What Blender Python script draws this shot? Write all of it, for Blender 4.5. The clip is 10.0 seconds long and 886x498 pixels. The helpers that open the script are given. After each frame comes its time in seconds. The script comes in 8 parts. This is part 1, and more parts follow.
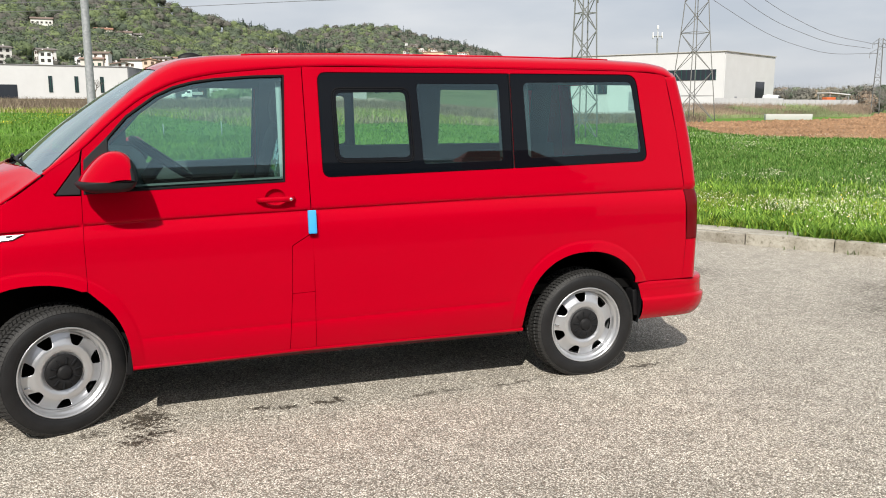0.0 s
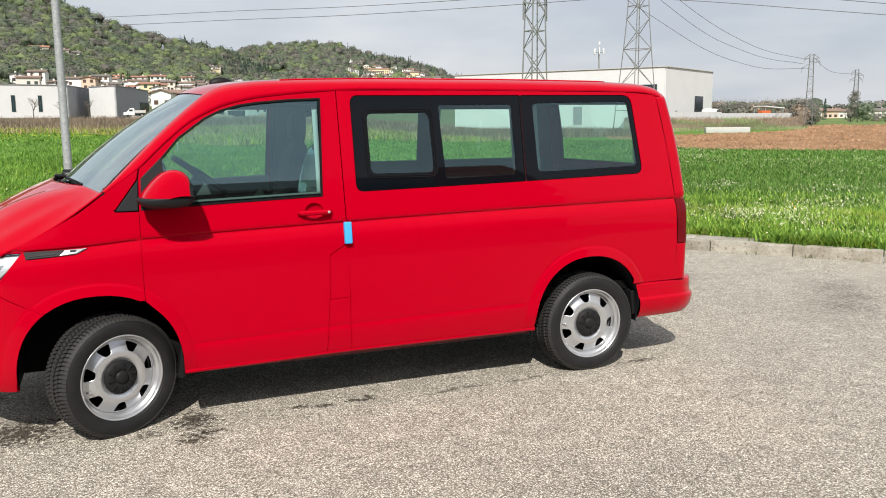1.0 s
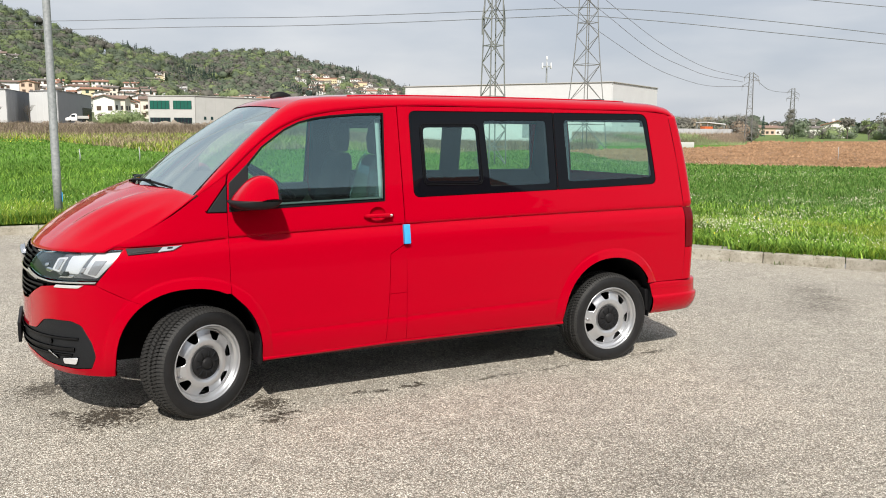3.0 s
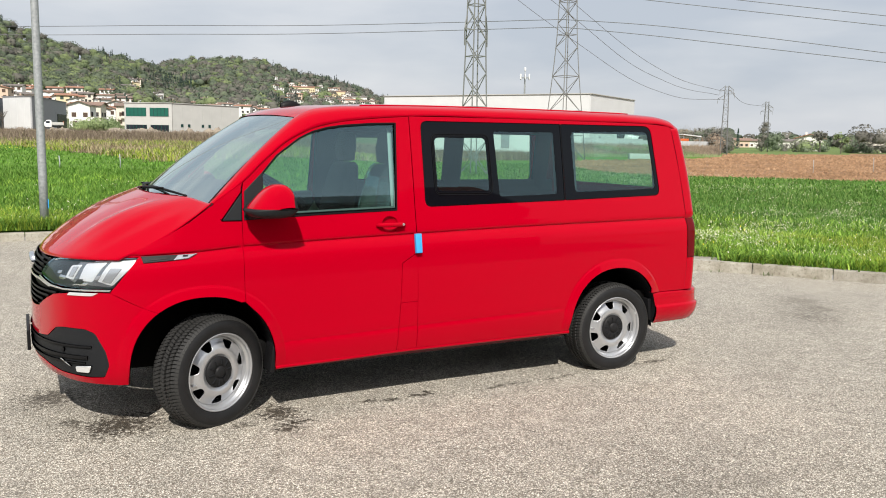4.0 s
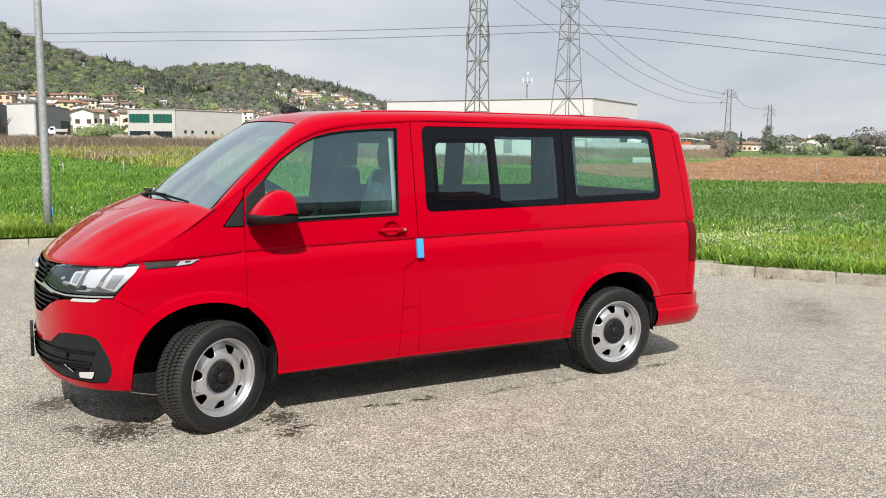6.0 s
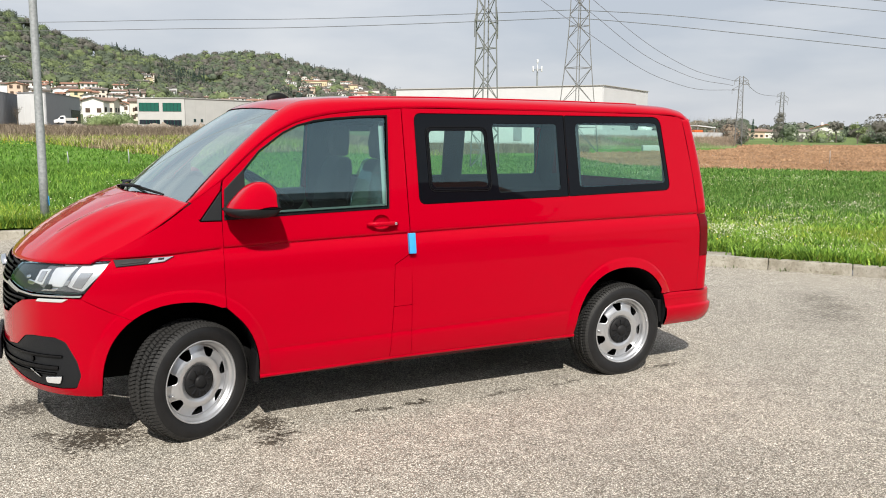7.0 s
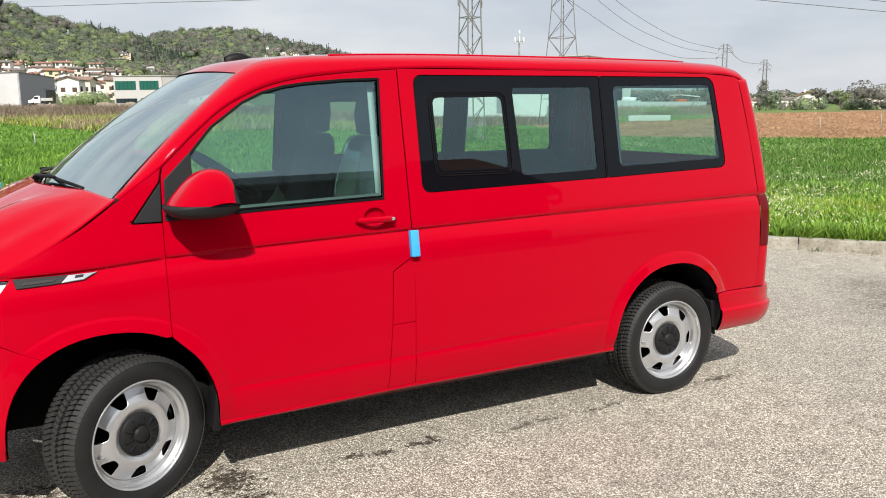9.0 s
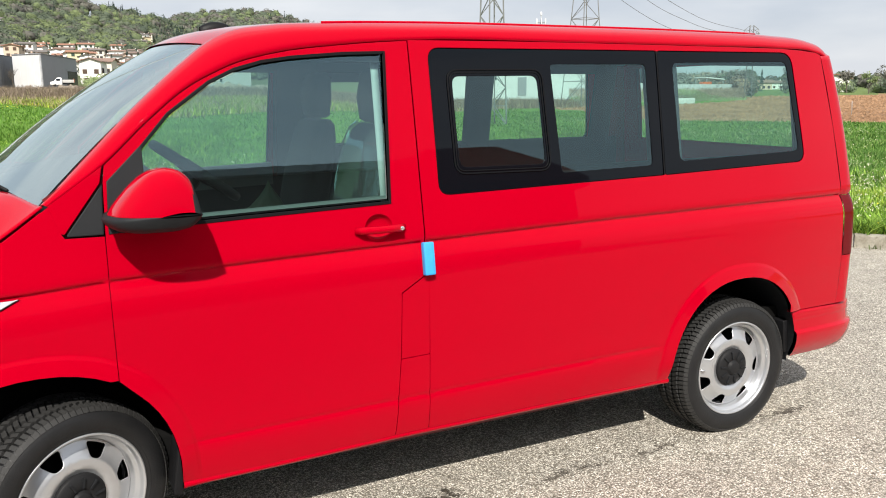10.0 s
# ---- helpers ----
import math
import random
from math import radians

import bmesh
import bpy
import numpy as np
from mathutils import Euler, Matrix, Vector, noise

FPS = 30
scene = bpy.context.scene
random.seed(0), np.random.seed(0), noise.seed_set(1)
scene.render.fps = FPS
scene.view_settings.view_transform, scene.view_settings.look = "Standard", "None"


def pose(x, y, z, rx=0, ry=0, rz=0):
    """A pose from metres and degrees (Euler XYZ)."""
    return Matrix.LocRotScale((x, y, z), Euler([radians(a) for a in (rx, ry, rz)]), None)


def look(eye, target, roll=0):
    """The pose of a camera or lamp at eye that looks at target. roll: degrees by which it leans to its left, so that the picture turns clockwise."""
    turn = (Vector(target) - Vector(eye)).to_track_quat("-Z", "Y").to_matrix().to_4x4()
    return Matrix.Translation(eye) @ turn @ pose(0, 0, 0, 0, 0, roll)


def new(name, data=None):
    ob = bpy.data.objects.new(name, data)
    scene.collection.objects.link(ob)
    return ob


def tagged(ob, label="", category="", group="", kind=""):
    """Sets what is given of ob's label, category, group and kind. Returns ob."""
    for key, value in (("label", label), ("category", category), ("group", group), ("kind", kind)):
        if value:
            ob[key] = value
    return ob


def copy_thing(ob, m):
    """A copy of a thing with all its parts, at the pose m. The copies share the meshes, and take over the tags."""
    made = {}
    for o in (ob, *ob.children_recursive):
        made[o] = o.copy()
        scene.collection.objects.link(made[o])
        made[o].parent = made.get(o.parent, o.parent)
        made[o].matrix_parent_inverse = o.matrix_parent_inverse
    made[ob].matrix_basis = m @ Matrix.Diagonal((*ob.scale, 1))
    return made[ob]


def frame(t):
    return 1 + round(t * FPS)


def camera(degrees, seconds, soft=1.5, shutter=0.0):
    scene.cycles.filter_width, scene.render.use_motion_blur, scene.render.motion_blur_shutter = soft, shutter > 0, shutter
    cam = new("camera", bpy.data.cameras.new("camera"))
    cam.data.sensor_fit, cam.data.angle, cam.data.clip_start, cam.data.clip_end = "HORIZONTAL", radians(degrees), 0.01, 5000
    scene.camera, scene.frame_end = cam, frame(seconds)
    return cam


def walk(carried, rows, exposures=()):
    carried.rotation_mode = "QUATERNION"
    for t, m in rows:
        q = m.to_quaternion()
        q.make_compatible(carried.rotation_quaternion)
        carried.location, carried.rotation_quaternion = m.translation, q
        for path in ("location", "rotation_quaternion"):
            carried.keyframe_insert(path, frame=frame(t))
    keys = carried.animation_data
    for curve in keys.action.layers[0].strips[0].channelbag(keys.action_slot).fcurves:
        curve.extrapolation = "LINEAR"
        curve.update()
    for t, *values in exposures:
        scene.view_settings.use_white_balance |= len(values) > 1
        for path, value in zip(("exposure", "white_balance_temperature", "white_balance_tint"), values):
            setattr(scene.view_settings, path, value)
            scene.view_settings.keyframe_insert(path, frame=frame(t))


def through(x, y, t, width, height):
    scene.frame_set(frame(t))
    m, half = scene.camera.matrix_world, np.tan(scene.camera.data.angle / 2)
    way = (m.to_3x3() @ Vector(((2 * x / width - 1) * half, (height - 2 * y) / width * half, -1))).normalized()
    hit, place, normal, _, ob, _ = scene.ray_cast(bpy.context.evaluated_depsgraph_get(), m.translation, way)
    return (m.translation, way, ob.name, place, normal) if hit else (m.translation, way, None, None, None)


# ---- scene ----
import mathutils
import mathutils.geometry

cam = camera(57.1, 10.0, soft=1.0)
PATH = [
    (0, (0.58, -5.332, 1.67), (1.199, -3.462, 1.326), -0.0),
    (0.5, (0.3, -5.517, 1.698), (0.972, -3.66, 1.382), -0.4),
    (1, (0.019, -5.574, 1.692), (0.76, -3.742, 1.385), -0.5),
    (1.5, (-0.273, -5.626, 1.696), (0.51, -3.815, 1.368), -0.5),
    (2, (-0.48, -5.769, 1.68), (0.312, -3.962, 1.351), -0.1),
    (2.5, (-0.647, -5.846, 1.708), (0.174, -4.048, 1.402), 0.1),
    (4, (-1.018, -5.751, 1.709), (-0.104, -3.99, 1.452), 0.9),
    (4.5, (-1.047, -5.769, 1.708), (-0.135, -4.007, 1.458), 0.9),
    (5, (-1.069, -5.786, 1.711), (-0.162, -4.019, 1.471), 0.8),
    (5.5, (-1.076, -5.792, 1.711), (-0.161, -4.03, 1.47), 0.7),
    (7, (-0.773, -5.518, 1.713), (0.111, -3.745, 1.439), 0.5),
    (7.5, (-0.734, -5.266, 1.693), (0.17, -3.507, 1.394), -0.0),
    (8, (-0.725, -5.003, 1.699), (0.196, -3.255, 1.389), -0.5),
    (8.5, (-0.562, -4.748, 1.694), (0.353, -2.998, 1.374), -0.5),
    (9, (-0.385, -4.453, 1.686), (0.528, -2.706, 1.35), -0.5),
    (9.5, (-0.268, -4.058, 1.678), (0.64, -2.312, 1.32), -0.6),
    (10, (-0.027, -3.757, 1.684), (0.84, -1.994, 1.307), -0.4),
]
walk(cam, [(t, look(eye, target, roll)) for t, eye, target, roll in PATH],
     exposures=[(0, 0.32), (5.5, 0.30), (7.5, 0.33), (8.5, 0.36), (9, 0.385), (9.5, 0.44), (10, 0.50)])

# ---- light ----
SUN_TO = Vector((-0.44, -0.95, 1.0)).normalized()
world = bpy.data.worlds.new("sky")
scene.world = world
world.use_nodes = True
wt = world.node_tree
sky = wt.nodes.new("ShaderNodeTexSky")
sky.sky_type, sky.sun_disc = "NISHITA", False
sky.sun_elevation = math.asin(SUN_TO.z)
sky.sun_rotation = math.atan2(SUN_TO.x, SUN_TO.y)
sky.air_density, sky.dust_density, sky.ozone_density, sky.altitude = 1.0, 3.5, 1.0, 100
# thin high cloud drawn over the clear sky
wco = wt.nodes.new("ShaderNodeTexCoord")
wmap = wt.nodes.new("ShaderNodeMapping")
wmap.inputs["Scale"].default_value = (1.0, 1.0, 4.0)
wt.links.new(wco.outputs["Generated"], wmap.inputs["Vector"])
wn = wt.nodes.new("ShaderNodeTexNoise")
wn.inputs["Scale"].default_value, wn.inputs["Detail"].default_value = 2.4, 6
wt.links.new(wmap.outputs[0], wn.inputs["Vector"])
wr = wt.nodes.new("ShaderNodeValToRGB")
wr.color_ramp.elements[0].position, wr.color_ramp.elements[0].color = 0.38, (4.55, 4.95, 5.55, 1)
wr.color_ramp.elements[1].position, wr.color_ramp.elements[1].color = 0.66, (6.7, 6.8, 7.0, 1)
wt.links.new(wn.outputs["Fac"], wr.inputs["Fac"])
wm = wt.nodes.new("ShaderNodeMix")
wm.data_type = "RGBA"
wm.inputs[0].default_value = 0.88
wt.links.new(sky.outputs["Color"], wm.inputs[6])
wt.links.new(wr.outputs["Color"], wm.inputs[7])
wbg = wt.nodes["Background"]
wbg.inputs["Strength"].default_value = 0.10
wt.links.new(wm.outputs[2], wbg.inputs["Color"])
sun = new("sun", bpy.data.lights.new("sun", "SUN"))
sun.data.energy, sun.data.angle, sun.data.color = 4.65, radians(0.6), (1.0, 0.95, 0.87)
sun.matrix_world = look((0, 0, 0), -SUN_TO)


# ---- materials ----
def material(name):
    m = bpy.data.materials.new(name)
    m.use_nodes = True
    t = m.node_tree
    return m, t, t.nodes["Principled BSDF"]


def node(t, kind, **inputs):
    n = t.nodes.new(kind)
    for key, value in inputs.items():
        n.inputs[key.replace("_", " ")].default_value = value
    return n


def noise_tex(t, scale, detail=4.0, rough=0.55, coords=None):
    n = node(t, "ShaderNodeTexNoise", Scale=scale, Detail=detail, Roughness=rough)
    if coords is not None:
        t.links.new(coords, n.inputs["Vector"])
    return n


def ramp(t, fac, stops):
    r = t.nodes.new("ShaderNodeValToRGB")
    el = r.color_ramp.elements
    while len(el) < len(stops):
        el.new(0.5)
    for e, (p, c) in zip(el, stops):
        e.position, e.color = p, (*c, 1) if len(c) == 3 else c
    t.links.new(fac, r.inputs["Fac"])
    return r


def mix(t, fac, a, b, how="MIX"):
    m = t.nodes.new("ShaderNodeMix")
    m.data_type, m.blend_type = "RGBA", how
    for sock, v in ((m.inputs[0], fac), (m.inputs[6], a), (m.inputs[7], b)):
        if isinstance(v, (int, float)):
            sock.default_value = v
        elif isinstance(v, tuple):
            sock.default_value = (*v, 1)
        else:
            t.links.new(v, sock)
    return m.outputs[2]


def bump(t, bsdf, height, strength=0.3, dist=0.01, before=None):
    b = node(t, "ShaderNodeBump", Strength=strength, Distance=dist)
    t.links.new(height, b.inputs["Height"])
    if before is not None:
        t.links.new(before, b.inputs["Normal"])
    t.links.new(b.outputs["Normal"], bsdf.inputs["Normal"])
    return b.outputs["Normal"]


def world_co(t):
    return t.nodes.new("ShaderNodeNewGeometry").outputs["Position"]


def plain(name, col, rough=0.6, metal=0.0, coat=0.0, var=0.12, scale=8.0, bumpy=0.0, bscale=200.0):
    """A material with slight colour variation at two scales and fine relief."""
    m, t, b = material(name)
    co = t.nodes.new("ShaderNodeTexCoord").outputs["Object"]
    n1, n2 = noise_tex(t, scale, 3, coords=co), noise_tex(t, scale * 14, 3, coords=co)
    lo, hi = tuple(c * (1 - var) for c in col), tuple(min(1, c * (1 + var)) for c in col)
    c1 = mix(t, n1.outputs["Fac"], lo, hi)
    c2 = mix(t, n2.outputs["Fac"], tuple(c * (1 - var * 0.7) for c in (1, 1, 1)), (1, 1, 1))
    t.links.new(mix(t, 1.0, c1, c2, "MULTIPLY"), b.inputs["Base Color"])
    b.inputs["Roughness"].default_value, b.inputs["Metallic"].default_value = rough, metal
    b.inputs["Coat Weight"].default_value = coat
    b.inputs["Coat Roughness"].default_value = 0.03
    if bumpy:
        bump(t, b, noise_tex(t, bscale, 3, coords=co).outputs["Fac"], bumpy, 0.004)
    return m


def glass_mat(name, tint, ior=1.45, haze=0.0, gloss=(0.60, 0.88, 0.97)):
    """A pane: light passes through tinted, the gloss follows Fresnel."""
    m = bpy.data.materials.new(name)
    m.use_nodes = True
    t = m.node_tree
    t.nodes.clear()
    out = t.nodes.new("ShaderNodeOutputMaterial")
    tr = node(t, "ShaderNodeBsdfTransparent", Color=(*tint, 1))
    gl = node(t, "ShaderNodeBsdfGlossy", Roughness=0.0, Color=(*gloss, 1))
    df = node(t, "ShaderNodeBsdfDiffuse", Color=(0.5, 0.52, 0.52, 1))
    lw = node(t, "ShaderNodeLayerWeight", Blend=0.5)
    pw = node(t, "ShaderNodeMath")
    pw.operation = "POWER"
    pw.inputs[1].default_value = 4.6
    t.links.new(lw.outputs["Facing"], pw.inputs[0])
    fr = node(t, "ShaderNodeMath")
    fr.operation = "MULTIPLY_ADD"
    r0 = 1.5 * ((ior - 1) / (ior + 1)) ** 2
    fr.inputs[1].default_value, fr.inputs[2].default_value = 1 - r0, r0
    t.links.new(pw.outputs[0], fr.inputs[0])
    dusty = t.nodes.new("ShaderNodeMixShader")
    co = t.nodes.new("ShaderNodeTexCoord").outputs["Object"]
    sp = ramp(t, noise_tex(t, 160, 2, coords=co).outputs["Fac"], [(0.45, (0, 0, 0)), (0.8, (haze * 3, haze * 3, haze * 3))])
    base = node(t, "ShaderNodeMath")
    base.operation = "ADD"
    base.inputs[1].default_value = haze
    t.links.new(sp.outputs["Color"], base.inputs[0])
    t.links.new(base.outputs[0], dusty.inputs[0])
    t.links.new(tr.outputs[0], dusty.inputs[1])
    t.links.new(df.outputs[0], dusty.inputs[2])
    mx = t.nodes.new("ShaderNodeMixShader")
    t.links.new(fr.outputs[0], mx.inputs[0])
    t.links.new(dusty.outputs[0], mx.inputs[1])
    t.links.new(gl.outputs[0], mx.inputs[2])
    t.links.new(mx.outputs[0], out.inputs["Surface"])
    return m


def red_paint():
    m, t, b = material("red_car_paint")
    co = t.nodes.new("ShaderNodeTexCoord").outputs["Object"]
    dust = ramp(t, noise_tex(t, 420, 2, coords=co).outputs["Fac"], [(0.66, (0, 0, 0)), (0.74, (1, 1, 1))])
    veil = noise_tex(t, 2.2, 4, coords=co)
    fac = mix(t, 1.0, dust.outputs["Color"], veil.outputs["Color"], "MULTIPLY")
    r = ramp(t, fac, [(0.0, (0.0, 0.0, 0.0)), (1.0, (0.03, 0.03, 0.03))])
    t.links.new(mix(t, r.outputs["Color"], PAINT, (0.55, 0.35, 0.33)), b.inputs["Base Color"])
    b.inputs["Roughness"].default_value = 0.42
    b.inputs["Specular IOR Level"].default_value = 0.0
    lw = node(t, "ShaderNodeLayerWeight", Blend=0.5)
    gloss = ramp(t, lw.outputs["Facing"], [(0.06, (0.05, 0.05, 0.05)), (0.34, (0.21, 0.21, 0.21)), (0.60, (1.0, 1.0, 1.0))])
    t.links.new(gloss.outputs["Color"], b.inputs["Coat Weight"])
    b.inputs["Coat IOR"].default_value = 1.75
    cr = ramp(t, veil.outputs["Fac"], [(0.3, (0.006, 0.006, 0.006)), (0.8, (0.018, 0.018, 0.018))])
    t.links.new(cr.outputs["Color"], b.inputs["Coat Roughness"])
    return m


PAINT = (0.378, 0.0, 0.010)
M_RED = red_paint()
M_BLACK = plain("black_plastic", (0.009, 0.009, 0.010), 0.45, bumpy=0.15, bscale=900)
M_TRIM = plain("grained_charcoal_plastic", (0.016, 0.017, 0.019), 0.5, bumpy=0.25, bscale=700)
M_SEAL = plain("black_rubber_seal", (0.006, 0.006, 0.007), 0.45)
M_INNER = plain("dark_red_steel", (0.10, 0.0, 0.003), 0.6)
M_DARK = plain("dark_underbody", (0.006, 0.006, 0.006), 0.85)
M_FRIT = plain("black_glass_border", (0.003, 0.004, 0.006), 0.03, var=0.05)
M_FRIT.node_tree.nodes["Principled BSDF"].inputs["Specular IOR Level"].default_value = 0.20
M_BOWL = plain("lamp_bowl", (0.30, 0.31, 0.33), 0.25, 0.8, var=0.08)
M_FACET = plain("lamp_facet", (0.55, 0.56, 0.58), 0.25, 0.7, var=0.05)
M_HOUSE = plain("headlight_housing", (0.045, 0.048, 0.052), 0.3, 0.5, var=0.1)
M_GLASS = glass_mat("window_glass", (0.68, 0.90, 0.85), 2.02, 0.005)
M_PRIV = glass_mat("rear_window_glass", (0.74, 0.92, 0.87), 1.70, 0.005)
M_WSCREEN = glass_mat("windscreen_glass", (0.74, 0.94, 0.90), 4.4, 0.010, (0.88, 1.0, 1.0))
M_LENS = glass_mat("headlight_lens", (0.95, 0.96, 0.97), 1.45, 0.0)
M_CHROME = plain("chrome", (0.82, 0.83, 0.84), 0.08, 1.0, var=0.02)
M_REFL = plain("lamp_reflector", (0.84, 0.85, 0.87), 0.28, 0.6, var=0.03)
M_SILVER = plain("silver_wheel_lacquer", (0.52, 0.53, 0.55), 0.30, 0.7, coat=0.5, var=0.06)
M_TYRE = plain("tyre_rubber", (0.015, 0.015, 0.016), 0.48, var=0.4, scale=16, bumpy=0.25, bscale=150)
M_TREAD = plain("dusty_tread_rubber", (0.022, 0.0215, 0.021), 0.70, var=0.35, scale=30, bumpy=0.3, bscale=300)
M_CAP = plain("black_wheel_cap", (0.016, 0.016, 0.017), 0.5)
M_SEAT = plain("dark_grey_seat_fabric", (0.035, 0.037, 0.042), 0.9, bumpy=0.5, bscale=600)
M_LINING = plain("grey_interior_lining", (0.026, 0.036, 0.044), 0.8, bumpy=0.3, bscale=300)
M_LEDGE = plain("grey_door_trim", (0.13, 0.14, 0.14), 0.7, bumpy=0.2, bscale=400)
M_DASH = plain("dashboard_plastic", (0.014, 0.016, 0.019), 0.6, bumpy=0.2, bscale=500)
M_PALE = plain("pale_pillar_trim", (0.45, 0.47, 0.47), 0.6)
M_FILM = glass_mat("clear_plastic_film", (0.82, 0.85, 0.85), 1.6, 0.05)
M_TAPE = plain("blue_foam", (0.035, 0.33, 0.72), 0.55, var=0.12, scale=40, bumpy=0.3, bscale=160)
M_TAIL = plain("dark_red_lamp_lens", (0.11, 0.001, 0.004), 0.12, coat=0.0)
M_WHITE = plain("white_plastic", (0.75, 0.76, 0.77), 0.3)

for m_, lev in ((M_BLACK, 0.15), (M_TRIM, 0.15), (M_SEAL, 0.12), (M_TYRE, 0.28), (M_DARK, 0.05), (M_CAP, 0.12), (M_TAIL, 0.2)):
    m_.node_tree.nodes["Principled BSDF"].inputs["Specular IOR Level"].default_value = lev


# ---- mesh tools ----
def mesh_of(name, verts, faces, mat, smooth=True, normals=None):
    me = bpy.data.meshes.new(name)
    me.from_pydata([tuple(v) for v in verts], [], faces)
    for m in mat if isinstance(mat, (list, tuple)) else (mat,):
        me.materials.append(m)
    me.polygons.foreach_set("use_smooth", [smooth] * len(me.polygons))
    me.update()
    if normals:
        me.normals_split_custom_set_from_vertices([tuple(n) for n in normals])
    return me


def part(name, me, parent, label=""):
    ob = new(name, me)
    ob.parent = parent
    return tagged(ob, label)


def from_bm(name, bm, mat, smooth=False):
    bmesh.ops.recalc_face_normals(bm, faces=bm.faces)
    me = bpy.data.meshes.new(name)
    bm.to_mesh(me)
    bm.free()
    for m in mat if isinstance(mat, (list, tuple)) else (mat,):
        me.materials.append(m)
    me.polygons.foreach_set("use_smooth", [smooth] * len(me.polygons))
    return me


def thing(name, label, category, group="", kind="", at=(0, 0, 0)):
    ob = new(name)
    ob.location = at
    return tagged(ob, label, category, group, kind)


def table(pts):
    """A smooth function through points."""
    xs, ys = [p[0] for p in pts], [p[1] for p in pts]
    n = len(xs)
    d = [(ys[i + 1] - ys[i]) / (xs[i + 1] - xs[i]) for i in range(n - 1)]
    m = [d[0]] + [0.0 if d[i - 1] * d[i] <= 0 else 2 * d[i - 1] * d[i] / (d[i - 1] + d[i]) for i in range(1, n - 1)] + [d[-1]]

    def f(x):
        if x <= xs[0]:
            return ys[0]
        if x >= xs[-1]:
            return ys[-1]
        i = 0
        while x > xs[i + 1]:
            i += 1
        h = xs[i + 1] - xs[i]
        u = (x - xs[i]) / h
        return (ys[i] * (1 + 2 * u) * (1 - u) ** 2 + ys[i + 1] * u * u * (3 - 2 * u)
                + h * (m[i] * u * (1 - u) ** 2 + m[i + 1] * u * u * (u - 1)))
    return f


def smooth(a, b, x):
    u = min(1.0, max(0.0, (x - a) / (b - a)))
    return u * u * (3 - 2 * u)


def rounded(pts, r, n=5):
    """A polygon with rounded corners."""
    out = []
    k = len(pts)
    for i, p in enumerate(pts):
        rr = r[i] if isinstance(r, (list, tuple)) else r
        p, a, b = Vector(p), Vector(pts[i - 1]), Vector(pts[(i + 1) % k])
        if rr <= 0:
            out.append(tuple(p))
            continue
        da, db = (a - p), (b - p)
        ra, rb = min(rr, da.length * 0.48), min(rr, db.length * 0.48)
        s, e = p + da.normalized() * ra, p + db.normalized() * rb
        for j in range(n + 1):
            u = j / n
            out.append(tuple((1 - u) ** 2 * s + 2 * u * (1 - u) * p + u * u * e))
    return out


def densify(loop, step):
    out = []
    for i, p in enumerate(loop):
        q = loop[(i + 1) % len(loop)]
        d = math.hypot(q[0] - p[0], q[1] - p[1])
        if d < 1e-6:
            continue
        n = max(1, int(math.ceil(d / step)))
        out += [(p[0] + (q[0] - p[0]) * j / n, p[1] + (q[1] - p[1]) * j / n) for j in range(n)]
    return out


def area(loop):
    return 0.5 * sum(p[0] * q[1] - q[0] * p[1] for p, q in zip(loop, loop[1:] + loop[:1]))


def inset(loop, d):
    """Moves a loop inwards by d."""
    s = 1 if area(loop) > 0 else -1
    out = []
    k = len(loop)
    for i, p in enumerate(loop):
        a, b = loop[i - 1], loop[(i + 1) % k]
        t = Vector((b[0] - a[0], b[1] - a[1]))
        t = t.normalized() if t.length > 1e-9 else Vector((1, 0))
        out.append((p[0] - t.y * d * s, p[1] + t.x * d * s))
    return out


def within(px, py, loop):
    """Which of the points lie inside a loop."""
    hit = np.zeros(len(px), bool)
    x0, y0 = loop[-1]
    for x1, y1 in loop:
        if y0 != y1:
            c = ((y0 > py) != (y1 > py)) & (px < (x1 - x0) * (py - y0) / (y1 - y0) + x0)
            hit ^= c
        x0, y0 = x1, y1
    return hit


def frame_at(surf, a, b, e=0.004):
    p, pa, pb = surf(a, b), surf(a + e, b), surf(a, b + e)
    da, db = (pa - p) / e, (pb - p) / e
    n = da.cross(db)
    return p, da, db, n.normalized() if n.length > 1e-9 else Vector((0, 0, 1))


